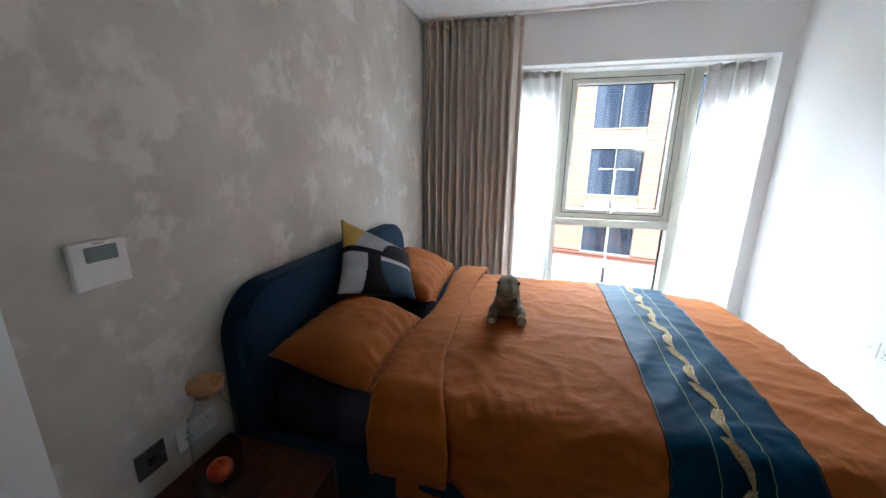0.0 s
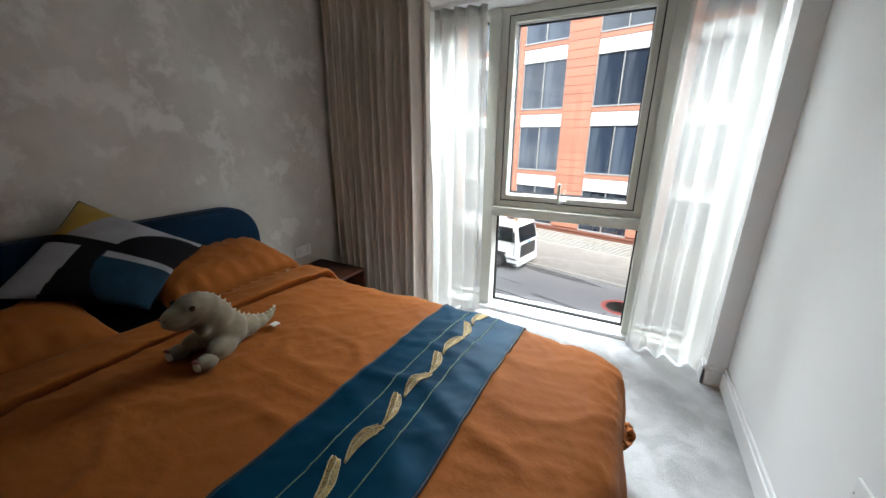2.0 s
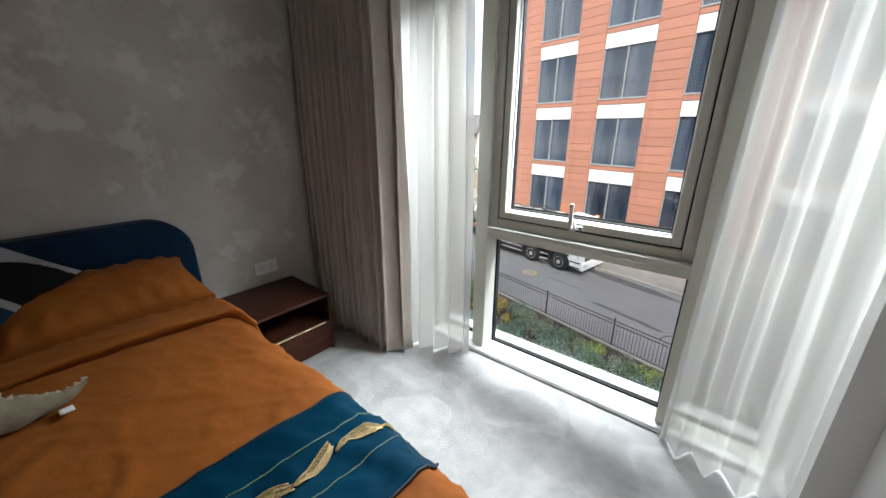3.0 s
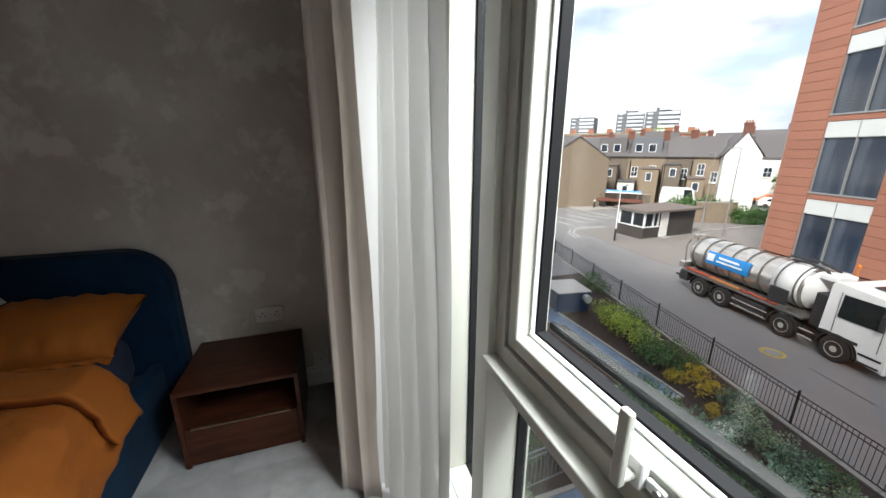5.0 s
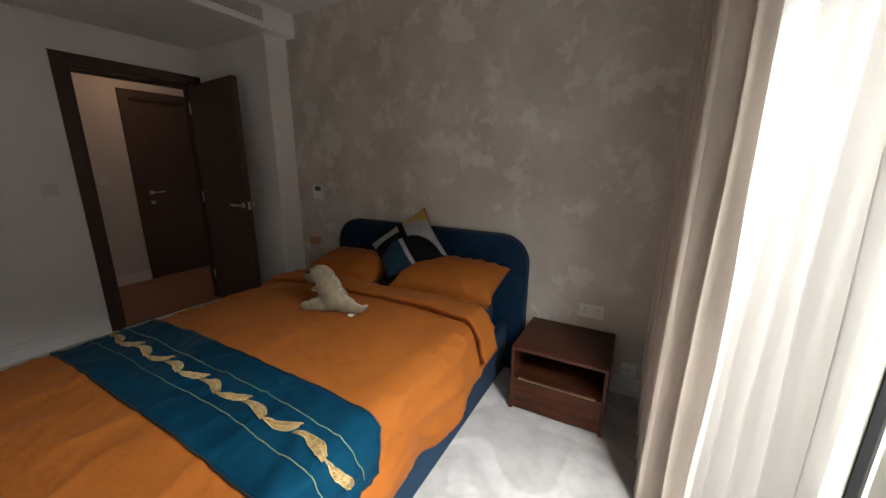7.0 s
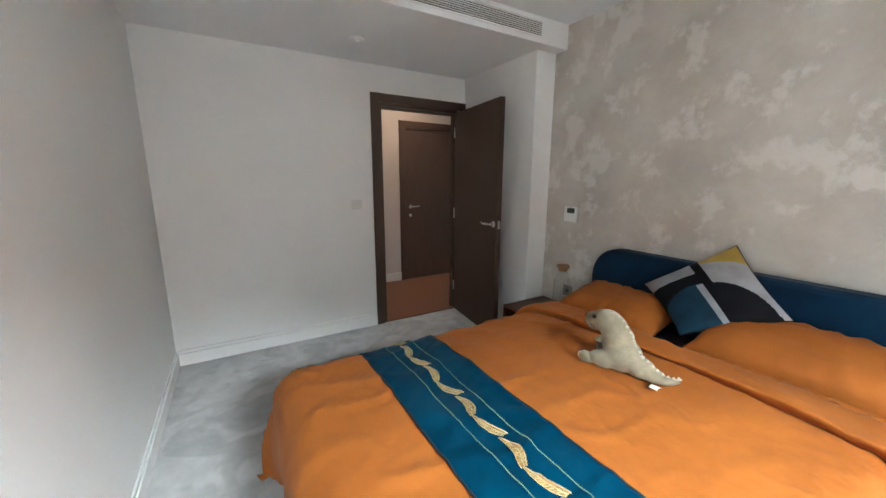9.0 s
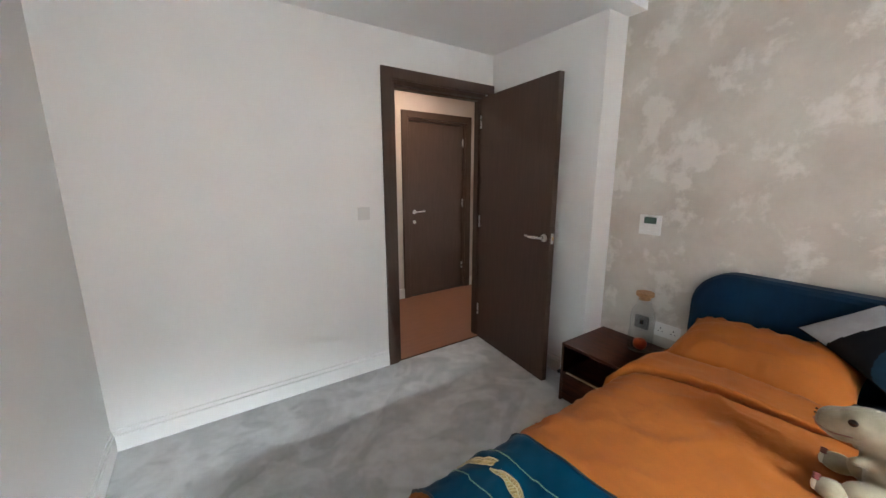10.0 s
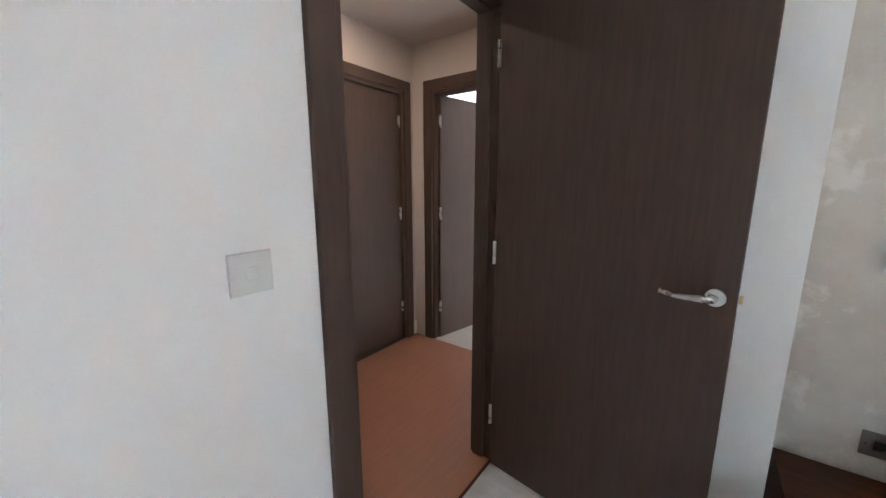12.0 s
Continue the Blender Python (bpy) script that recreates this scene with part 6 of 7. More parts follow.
    part("banner", bm, M["blue_sign"], t, "blue banner with white lettering", smooth=True)
    for (a0, a1, b0, b1) in ((0.30, 0.78, 0.58, 0.74), (0.26, 0.86, 0.30, 0.44), (0.02, 0.20, 0.25, 0.82)):
        bm = bm_new()
        grid(bm, 8, 3, lambda a, b: (-6.55 + 2.45 * (a0 + (a1 - a0) * a), cy - (R + 0.060) * math.cos(radians(-12 + 40 * (b0 + (b1 - b0) * b))), cz + (R + 0.060) * math.sin(radians(-12 + 40 * (b0 + (b1 - b0) * b)))))
        part("letter_bar", bm, M["white_vinyl"], t)
    # cab
    cab = thing("cab", "", "")
    cab.parent = t

    def cabshell(pts, y0, y1):
        bm = bm_new()
        lo = [bm.verts.new((x, y0 + (0.07 if z > 1.7 else 0.0) * min(1, (z - 1.7) / 1.0), z)) for x, z in pts]
        hi = [bm.verts.new((x, y1 - (0.07 if z > 1.7 else 0.0) * min(1, (z - 1.7) / 1.0), z)) for x, z in pts]
        bm.faces.new(lo)
        bm.faces.new(hi[::-1])
        n = len(pts)
        for i in range(n):
            j = (i + 1) % n
            bm.faces.new((lo[i], hi[i], hi[j], lo[j]))
        bmesh.ops.bevel(bm, geom=list(bm.edges), offset=0.05, segments=3, affect="EDGES", profile=0.6)
        return bm
    bm = cabshell([(-0.66, 1.0), (-0.66, 2.93), (-0.45, 3.05), (0.92, 2.92), (1.20, 2.74), (1.42, 1.85), (1.45, 1.0), (1.43, 0.35), (0.72, 0.42), (0.68, 0.85), (0.45, 1.15), (-0.45, 1.18)], 0.0, wh)
    part("body", bm, M["lorry_white"], cab, smooth=False)
    bm = bm_new()
    vs = [bm.verts.new(p) for p in ((1.45, 0.14, 1.82), (1.45, wh - 0.14, 1.82), (1.245, wh - 0.20, 2.70), (1.245, 0.20, 2.70))]
    bm.faces.new(vs)
    solid(part("windscreen", bm, M["vglass"], cab, "dark windscreen"), 0.01)
    for yy in (-0.006, wh + 0.006):
        bm = bm_new()
        s = 0.055 if yy < 1 else -0.055
        vs = [bm.verts.new(p) for p in ((-0.18, yy, 1.78), (1.14, yy, 1.78), (1.16, yy, 2.02), (0.98, yy + s, 2.66), (-0.18, yy + s, 2.66))]
        bm.faces.new(vs)
        solid(part("side_window", bm, M["vglass"], cab, "dark side window"), 0.01)
        bm = bm_new()
        box(bm, -0.24, -0.22, yy - 0.004, yy + 0.004, 1.1, 2.75)
        box(bm, 1.16, 1.18, yy - 0.004, yy + 0.004, 1.0, 1.9)
        part("door_seam", bm, M["chassis"], cab)
    bm = bm_new()
    box(bm, 1.445, 1.475, 0.28, wh - 0.28, 0.85, 1.62, 0.02)
    part("grille", bm, M["chassis"], cab)
    for i in range(6):
        bm = bm_new()
        box(bm, 1.474, 1.49, 0.32, wh - 0.32, 0.92 + i * 0.12, 0.95 + i * 0.12)
        part("grille_bar", bm, M["tank_band"], cab)
    bm = bm_new()
    box(bm, 1.40, 1.50, 0.0, wh, 0.32, 0.80, 0.05, 2)
    part("bumper", bm, M["lorry_white"], cab)
    for y in (0.12, wh - 0.52):
        bm = bm_new()
        box(bm, 1.49, 1.515, y, y + 0.40, 0.52, 0.72, 0.03, 2)
        part("headlight", bm, M["spandrel"], cab, "clear headlight")
    bm = bm_new()
    box(bm, 1.485, 1.49, wh / 2 - 0.16, wh / 2 + 0.16, 1.66, 1.76)
    part("front_badge", bm, M["blue_sign"], cab)
    for y in (-0.22, wh + 0.02):
        bm = bm_new()
        box(bm, 1.10, 1.20, y, y + 0.20, 1.85, 2.45, 0.03, 2)
        part("mirror", bm, M["chassis"], cab)
    bm = bm_new()
    box(bm, 0.1, 0.75, 0.75, 1.6, 3.0, 3.045, 0.01)
    part("roof_hatch", bm, M["vglass"], cab)
    bm = bm_new()
    box(bm, 0.85, 1.0, 0.35, wh - 0.35, 2.98, 3.10, 0.03, 2)
    part("light_bar", bm, M["lorry_white"], cab)
    for y in (0.36, wh - 0.52):
        bm = bm_new()
        box(bm, 0.82, 1.03, y, y + 0.16, 2.98, 3.14, 0.03, 2)
        part("roof_beacon", bm, M["lens"], cab, "amber roof beacon")
    bm = bm_new()
    box(bm, -0.64, 0.62, -0.015, 0.02, 0.98, 1.10, 0.01)
    box(bm, 0.70, 1.35, -0.012, 0.3, 0.42, 0.50)
    box(bm, 0.70, 1.35, -0.012, 0.3, 0.72, 0.80)
    part("step", bm, M["chassis"], cab)
    bm = bm_new()
    box(bm, -1.20, -0.72, 0.25, wh - 0.25, 0.95, 2.35, 0.03)
    part("engine_stack", bm, M["chassis"], t)


def build_fence():
    # black bow-top garden railings along the street, post by post
    t = thing("fence", "black steel vertical-bar railings on a low kerb", "fence", FAC @ pose(0, -12.08, 0))
    x0, n, step = -27.0, 14, 3.0
    bar = bm_new()
    cyl(bar, (0, 0, 0.14), (0, 0, 1.08), 0.008, seg=6)
    bar_me = finish("bar", bar, M["fence"])
    post = bm_new()
    box(post, -0.025, 0.025, -0.025, 0.025, 0.0, 1.22, 0.004)
    post_me = finish("post", post, M["fence"])
    rail = bm_new()
    box(rail, 0.027, step - 0.027, -0.012, 0.012, 1.09, 1.115)
    rail_me = finish("rail", rail, M["fence"])
    for i in range(n):
        x = x0 + i * step
        piece("post", post_me, t, pose(x, 0, 0))
        for z in (0.0, -0.98, -0.14):
            piece("rail", rail_me, t, pose(x, 0, z))
    k = 0
    for i in range(4, 14):
        for j in range(1, 25):
            piece("bar", bar_me, t, pose(x0 + i * step + j * 0.12, 0, 0))
            k += 1
    bm = bm_new()
    for i in range(0, 4):
        for j in range(1, 25):
            cyl(bm, (x0 + i * step + j * 0.12, 0, 0.14), (x0 + i * step + j * 0.12, 0, 1.08), 0.008, seg=4, cap=False)
    part("far_bars", bm, M["fence"], t, kind="stuff")
    kb = thing("fence_kerb", "pale concrete kerb under the railings", "kerb", FAC @ pose(0, -12.08, 0), kind="structure")
    me = box_mesh("kerb_stone", (0, 0.905, -0.16, 0.12, -0.05, 0.09), M["kerb"], 0.01)
    for i in range(46):
        piece("kerb_stone", me, kb, pose(-27.1 + i * 0.915, 0, 0))
    # return railing by the steps below the window
    r = thing("fence", "grey steel handrail with upright bars round a ramp", "handrail")
    def run(a, b):
        a, b = Vector(a), Vector(b)
        d = b - a
        m = max(2, int(d.length / 0.12))
        for z in (1.1, 0.95, 0.12):
            bm = bm_new()
            cyl(bm, (a.x, a.y, a.z + z), (b.x, b.y, b.z + z), 0.022 if z > 1 else 0.014, seg=8)
            part("rail", bm, M["grey_fence"], r)
        for i in range(m + 1):
            p = a + d * i / m
            bm = bm_new()
            cyl(bm, (p.x, p.y, p.z), (p.x, p.y, p.z + 1.08), 0.022 if i % m == 0 else 0.008, seg=6)
            part("post" if i % m == 0 else "bar", bm, M["grey_fence"], r)
    run((-3.75, 10.05, GZ), (-3.55, 7.6, GZ))
    run((-3.85, 10.05, GZ), (-7.2, 10.6, GZ))


def leaf_mesh(name, material, rx, rz, n, size, seed, droop=0.0):
    rnd = random.Random(seed)
    vs, fs = [], []
    lobes = [(rnd.uniform(-0.55, 0.55) * rx, rnd.uniform(-0.55, 0.55) * rx, rnd.uniform(0.25, 0.75) * rz, rnd.uniform(0.35, 0.62)) for _ in range(9)]
    for i in range(n):
        lx, ly, lz, lr = rnd.choice(lobes)
        d = Vector((rnd.gauss(0, 1), rnd.gauss(0, 1), rnd.gauss(0.25, 0.8))).normalized()
        rr = rnd.uniform(0.65, 1.05)
        c = Vector((lx + d.x * rx * lr * rr, ly + d.y * rx * lr * rr, max(0.03, lz + d.z * rz * lr * rr)))
        s = size * rnd.uniform(0.6, 1.3)
        tdir = (d + Vector((rnd.uniform(-.7, .7), rnd.uniform(-.7, .7), rnd.uniform(-.5, .5)))).normalized()
        w = tdir.cross(Vector((rnd.uniform(-1, 1), rnd.uniform(-1, 1), rnd.uniform(-1, 1)))).normalized()
        k = len(vs)
        vs += [c - tdir * s, c - w * s * 0.42 + d * s * 0.12, c + tdir * s, c + w * s * 0.42 + d * s * 0.12]
        fs.append((k, k + 1, k + 2, k + 3))
    me = bpy.data.meshes.new(name)
    me.from_pydata([tuple(v) for v in vs], [], fs)
    me.materials.append(material)
    return me


def build_garden():
    # world-aligned beds, path and kerbs between the flats and the railings
    wall("planting_bed", [(-16, 8, 4.61, 14.9, GZ, GZ + 0.05)], M["soil"], "dark mulched planting bed")
    bm = bm_new()
    prism(bm, [(-16, 14.9), (8, 14.9), (8, 13.6), (8.0, 13.95), (-16, 19.8)][:0] or [(-16.0, 14.91), (2.0, 14.91), (-16.0, 19.7)], GZ, GZ + 0.05)
    part("planting_bed", bm, M["soil"], label="dark mulched planting bed along the railings", kind="structure")
    path = thing("garden_path", "blue-grey slab path between pale edging", "path", kind="structure")
    slab = box_mesh("slab", (0, 0.892, 13.46, 14.34, GZ + 0.0, GZ + 0.085), M["slab"], 0.004)
    for i in range(12):
        piece("slab", slab, path, pose(-15.7 + i * 0.9, 0, 0))
    edge = box_mesh("edging", (0, 0.905, 0, 0.12, GZ, GZ + 0.12), M["kerb"], 0.01)
    for i in range(12):
        piece("edging", edge, path, pose(-15.75 + i * 0.915, 14.35, 0))
        piece("edging", edge, path, pose(-15.75 + i * 0.915, 13.32, 0))
    piece("edging", edge, path, pose(-4.78, 13.40, 0, 0, 0, 90))
    wall("gravel_strip", [(-15.8, -4.8, 12.95, 13.315, GZ, GZ + 0.07)], M["gravel"], "brown gravel strip beside the path")
    # slabs and kerbs right below
    low = thing("lower_path", "blue-grey slab paths with pale kerbs below the window", "path", kind="structure")
    slab2 = box_mesh("slab", (0, 0.892, 0, 0.892, GZ + 0.0, GZ + 0.085), M["slab"], 0.004)
    for i in range(11):
        for j in range(2):
            piece("slab", slab2, low, pose(-3.2 + i * 0.9, 7.9 + j * 0.9, 0))
        piece("slab", slab2, low, pose(-2.2 + i * 0.9, 11.3, 0))
    for i in range(11):
        piece("edging", edge, low, pose(-3.3 + i * 0.915, 9.82, 0))
        piece("edging", edge, low, pose(-2.3 + i * 0.915, 11.17, 0))
        piece("edging", edge, low, pose(-2.3 + i * 0.915, 12.2, 0))
    piece("edging", edge, low, pose(-3.2, 7.9, 0, 0, 0, 90))
    piece("edging", edge, low, pose(-3.2, 8.8, 0, 0, 0, 90))
    # shrubs
    stem = bm_new()
    for a in range(5):
        q = radians(a * 72)
        tube(stem, [(0, 0, 0), (0.10 * math.cos(q), 0.10 * math.sin(q), 0.15), (0.22 * math.cos(q), 0.22 * math.sin(q), 0.38)], 0.014, 5, [0.016, 0.012, 0.006])
    stem_me = finish("stem", stem, M["bark"])
    kinds = {
        "y": ("leaf_yellow", "rounded yellow-green shrub with small leaves", 620, 0.050),
        "g": ("leaf_green", "rounded dark green shrub with glossy leaves", 620, 0.055),
        "o": ("leaf_gold", "low golden-leaved shrub in the bed", 420, 0.050),
        "p": ("leaf_pale", "pale variegated flowering shrub in the bed", 560, 0.052),
        "b": ("leaf_blue", "blue-green evergreen shrub in the bed", 620, 0.060),
    }
    meshes = {k: [leaf_mesh("foliage", M[v[0]], 0.72, 0.85, v[2] + 250, v[3], 10 + i + ord(k)) for i in range(2)] for k, v in kinds.items()}
    rnd = random.Random(5)

    def shrub(k, x, y, s, hh=1.0):
        t = thing("shrub", kinds[k][1], "shrub", Matrix.Translation((x, y, GZ + 0.045)) @ pose(0, 0, 0, 0, 0, rnd.uniform(0, 360)) @ Matrix.Diagonal((s, s, s * hh, 1)), group="shrubs in the beds")
        piece("foliage", rnd.choice(meshes[k]), t, Matrix.Identity(4))
        piece("stem", stem_me, t, Matrix.Identity(4))

    def at_street(X, Y):
        q = FAC @ Vector((X, Y, 0))
        return q.x, q.y
    row = [("p", -9.7, 17.2, .9), ("y", -10.2, 16.3, 1.0), ("y", -9.3, 15.9, 1.05), ("g", -8.9, 16.7, .85), ("y", -8.4, 15.6, 1.1), ("p", -8.0, 16.4, .8), ("y", -7.6, 15.6, 1.0), ("g", -7.0, 15.4, 1.0), ("g", -6.5, 15.9, .9), ("g", -6.2, 15.2, .9),
           ("o", -5.3, 15.6, .75), ("o", -5.5, 14.85, .55), ("o", -4.6, 15.2, .75), ("g", -5.9, 16.3, .7), ("b", -3.9, 15.4, .7), ("p", -3.3, 14.9, .8), ("b", -3.2, 14.2, .7), ("o", -3.9, 14.5, .5), ("p", -2.5, 14.6, .85), ("b", -1.8, 14.2, .8), ("g", -1.4, 14.9, .6), ("p", -1.0, 14.2, .7), ("y", -0.4, 14.5, .6), ("b", -0.2, 13.7, .8),
           ("g", -12.9, 18.2, .8), ("g", -13.8, 18.4, .9), ("p", -12.0, 16.6, .5),
           ("p", 0.7, 14.2, .7), ("y", 1.5, 14.0, .7), ("b", 1.1, 13.3, .8), ("g", 2.3, 13.7, .8)]
    for k, x, y, s in row:
        shrub(k, x, y, s, 0.9)
    for i in range(17):
        x = -5.2 + i * 0.62
        shrub(rnd.choice("bbg"), x, 12.75 + rnd.uniform(-.1, .2), rnd.uniform(.75, 1.0))
        if i > 2:
            shrub(rnd.choice("bgb"), x, 10.55 + rnd.uniform(-.15, .15), rnd.uniform(.75, 1.0))
    for x, y in ((-5.0, 11.4), (-4.3, 11.9), (-3.3, 11.3), (-3.6, 12.2), (-4.9, 12.3), (-2.9, 10.6)):
        shrub(rnd.choice("ppyb"), x, y, 0.95)
    for i in range(8):
        shrub("bpb"[i % 3], -3.4 + i * 0.8, 7.3 + rnd.uniform(-.3, .3), rnd.uniform(.6, .9))
    for x, y in ((-4.6, 9.2), (-5.4, 9.8), (-4.4, 8.2), (-5.8, 8.8)):
        shrub("g", x, y, 0.9)
    # plant cabinet with a vent pipe
    c = thing("metal_cabinet", "dark steel plant cabinet with a flat pale top and vent pipe", "cabinet", pose(-12.1, 15.3, GZ, 0, 0, -9))
    bm = bm_new()
    box(bm, -0.85, 0.85, -0.85, 0.85, 0.04, 1.05, 0.02)
    part("body", bm, M["blue_box"], c)
    bm = bm_new()
    box(bm, -0.9, 0.9, -0.9, 0.9, 1.052, 1.11, 0.01)
    part("top", bm, M["louvre"], c, "pale flat top")
    for x in (-0.45, 0.45):
        bm = bm_new()
        box(bm, x - 0.36, x + 0.36, -0.872, -0.852, 0.12, 0.98, 0.01)
        part("door", bm, M["grey_box"], c)
    bm = bm_new()
    cyl(bm, (0.86, 0.6, 0.78), (1.15, 0.6, 0.78), 0.19, seg=20)
    part("vent_pipe", bm, M["spandrel"], c, "short pale vent pipe")


def lamp_post(m, h, label, material, double=False, arm=0.9, head=0.6):
    t = thing("street_lamp", label, "street lamp", m, group="street lamps")
    bm = bm_new()
    cyl(bm, (0, 0, 0), (0, 0, 1.1), 0.09, seg=14)
    part("base", bm, M["fence"] if double or material is M["lorry_white"] else material, t)
    bm = bm_new()
    cyl(bm, (0, 0, 1.1), (0, 0, h), 0.055, 0.035, seg=12)
    part("pole", bm, material, t)
    for s in ((-1, 1) if double else (1,)):
        bm = bm_new()
        tube(bm, [(0, 0, h - 0.02), (s * arm * 0.5, 0, h + 0.05), (s * arm, 0, h + 0.03)], 0.03, 8)
        part("arm", bm, material, t)
        bm = bm_new()
        box(bm, min(s * arm, s * (arm + head)), max(s * arm, s * (arm + head)), -0.11, 0.11, h - 0.03, h + 0.07, 0.03, 2)
        part("head", bm, M["mull"], t)
    return t


def gable_house(m, w, d, eave, ridge, wallm, label, wins=(), dormer=None, chimney=None, along=True, half_roof=False):
    """Front wall on y=0 from x=0 to w; the ridge runs along x (along) or along y."""
    t = thing("house", label, "house", m)
    bm = bm_new()
    if along:
        lo = [(0, 0), (d, 0), (d, eave), (d / 2, ridge - 0.12), (0, eave)]
        a = [bm.verts.new((0, y, z)) for y, z in lo]
        b = [bm.verts.new((w, y, z)) for y, z in lo]
    else:
        lo = [(0, 0), (w, 0), (w, eave), (w / 2, ridge - 0.12), (0, eave)]
        a = [bm.verts.new((x, 0, z)) for x, z in lo]
        b = [bm.verts.new((x, d, z)) for x, z in lo]
    bm.faces.new(a)
    bm.faces.new(b[::-1])
    for i in range(5):
        j = (i + 1) % 5
        bm.faces.new((a[i], b[i], b[j], a[j]))
    part("wall", bm, wallm, t)
    for side in (0, 1):
        bm = bm_new()
        if along:
            y0, y1 = (-0.3, d / 2) if side == 0 else (d + 0.3, d / 2)
            q = [(-0.1, y0, eave - 0.15), (w + 0.1, y0, eave - 0.15), (w + 0.1, y1, ridge), (-0.1, y1, ridge)]
        else:
            x0, x1 = (-0.3, w / 2) if side == 0 else (w + 0.3, w / 2)
            q = [(x0, -0.1, eave - 0.15), (x0, d + 0.1, eave - 0.15), (x1, d + 0.1, ridge), (x1, -0.1, ridge)]
        vs = [bm.verts.new(p) for p in q]
        vs2 = [bm.verts.new((p[0], p[1], p[2] + 0.14)) for p in q]
        bm.faces.new(vs[::-1])
        bm.faces.new(vs2)
        for i in range(4):
            j = (i + 1) % 4
            bm.faces.new((vs[i], vs[j], vs2[j], vs2[i]))
        part("roof", bm, M["slate"], t, "grey slate roof slope")
    for (x, z, ww, hh) in wins:
        wd = thing("window", "", "")
        wd.parent = t
        bm = bm_new()
        for s in ((x, x + 0.08, z, z + hh), (x + ww - 0.08, x + ww, z, z + hh), (x + 0.08, x + ww - 0.08, z, z + 0.08), (x + 0.08, x + ww - 0.08, z + hh - 0.08, z + hh), (x + ww / 2 - 0.03, x + ww / 2 + 0.03, z + 0.08, z + hh - 0.08), (x + 0.08, x + ww - 0.08, z + hh / 2 - 0.03, z + hh / 2 + 0.03)):
            box(bm, s[0], s[1], -0.07, 0.02, s[2], s[3])
        part("frame", bm, M["white_vinyl"], wd, "white painted sash frame")
        bm = bm_new()
        box(bm, x + 0.05, x + ww - 0.05, -0.03, -0.01, z + 0.05, z + hh - 0.05)
        part("pane", bm, M["off_glass"], wd)
        bm = bm_new()
        box(bm, x - 0.08, x + ww + 0.08, -0.14, 0.0, z - 0.12, z - 0.002)
        part("sill", bm, M["render_white"], wd)
    if dormer:
        x0, x1, col = dormer
        bm = bm_new()
        box(bm, x0, x1, 0.5, d / 2, eave - 0.1, ridge + 0.05)
        part("dormer", bm, M[col], t, "slate-hung box dormer")
        nw = 2
        for i in range(nw):
            wx = x0 + 0.35 + i * (x1 - x0 - 0.3) / nw
            bm = bm_new()
            frame_ring(bm, wx, wx + 1.0, eave + 0.55, eave + 1.75, 0.09, 0.42, 0.5, 0)
            part("dormer_frame", bm, M["white_vinyl"], t, "white dormer window frame")
            bm = bm_new()
            box(bm, wx + 0.09, wx + 0.91, 0.46, 0.49, eave + 0.64, eave + 1.66)
            part("dormer_pane", bm, M["off_glass"], t)
    if chimney is not None:
        cx, cyy = chimney
        zr = ridge if along else ridge
        bm = bm_new()
        box(bm, cx - 0.45, cx + 0.45, cyy - 0.35, cyy + 0.35, ridge - 1.4, ridge + 1.0)
        box(bm, cx - 0.52, cx + 0.52, cyy - 0.42, cyy + 0.42, ridge + 1.001, ridge + 1.15)
        part("chimney", bm, M["brown_brick"], t, "red-brown brick chimney")
        for k in range(3):
            bm = bm_new()
            cyl(bm, (cx - 0.28 + 0.28 * k, cyy, ridge + 1.15), (cx - 0.28 + 0.28 * k, cyy, ridge + 1.5), 0.10, 0.08, 10)
            part("chimney_pot", bm, M["red_brick"], t)
    return t


def block_car(m, name, label, cat, paint, L_=4.2, W_=1.75, H_=1.45, van=False):
    t = thing(name, label, cat, m)
    bm = bm_new()
    if van:
        pts = [(0, 0.35), (0, 2.0), (0.15, H_), (L_ - 1.5, H_), (L_ - 1.0, H_ - 0.1), (L_ - 0.45, 1.15), (L_, 0.95), (L_, 0.35)]
    else:
        pts = [(0, 0.35), (0, 0.85), (0.35, 0.95), (0.8, H_ - 0.05), (1.2, H_), (L_ - 1.8, H_ - 0.02), (L_ - 1.15, 0.98), (L_ - 0.1, 0.80), (L_, 0.35)]
    a = [bm.verts.new((x, 0, z)) for x, z in pts]
    b = [bm.verts.new((x, W_, z)) for x, z in pts]
    bm.faces.new(a)
    bm.faces.new(b[::-1])
    for i in range(len(pts)):
        j = (i + 1) % len(pts)
        bm.faces.new((a[i], b[i], b[j], a[j]))
    bmesh.ops.bevel(bm, geom=list(bm.edges), offset=0.05, segments=2, affect="EDGES")
    part("body", bm, paint, t)
    for yy in (-0.006, W_ + 0.006):
        bm = bm_new()
        z0 = 1.25 if van else 0.98
        q = [(L_ - 2.0, z0), (L_ - 1.0 if not van else L_ - 0.75, z0), (L_ - 1.7 if not van else L_ - 1.2, H_ - 0.16), (L_ - 2.0, H_ - 0.16)] if van else [(0.75, z0), (L_ - 1.35, z0), (L_ - 1.85, H_ - 0.12), (1.1, H_ - 0.12)]
        bm.faces.new([bm.verts.new((x, yy, z)) for x, z in q])
        solid(part("side_window", bm, M["vglass"], t, "dark side window"), 0.01)
    for x in (0.8, L_ - 0.85):
        for y in (0.0, W_ - 0.2):
            bm = bm_new()
            cyl(bm, (x, y - 0.01, 0.32), (x, y + 0.21, 0.32), 0.32, seg=18)
            part("wheel", bm, M["tyre"], t)
    return t


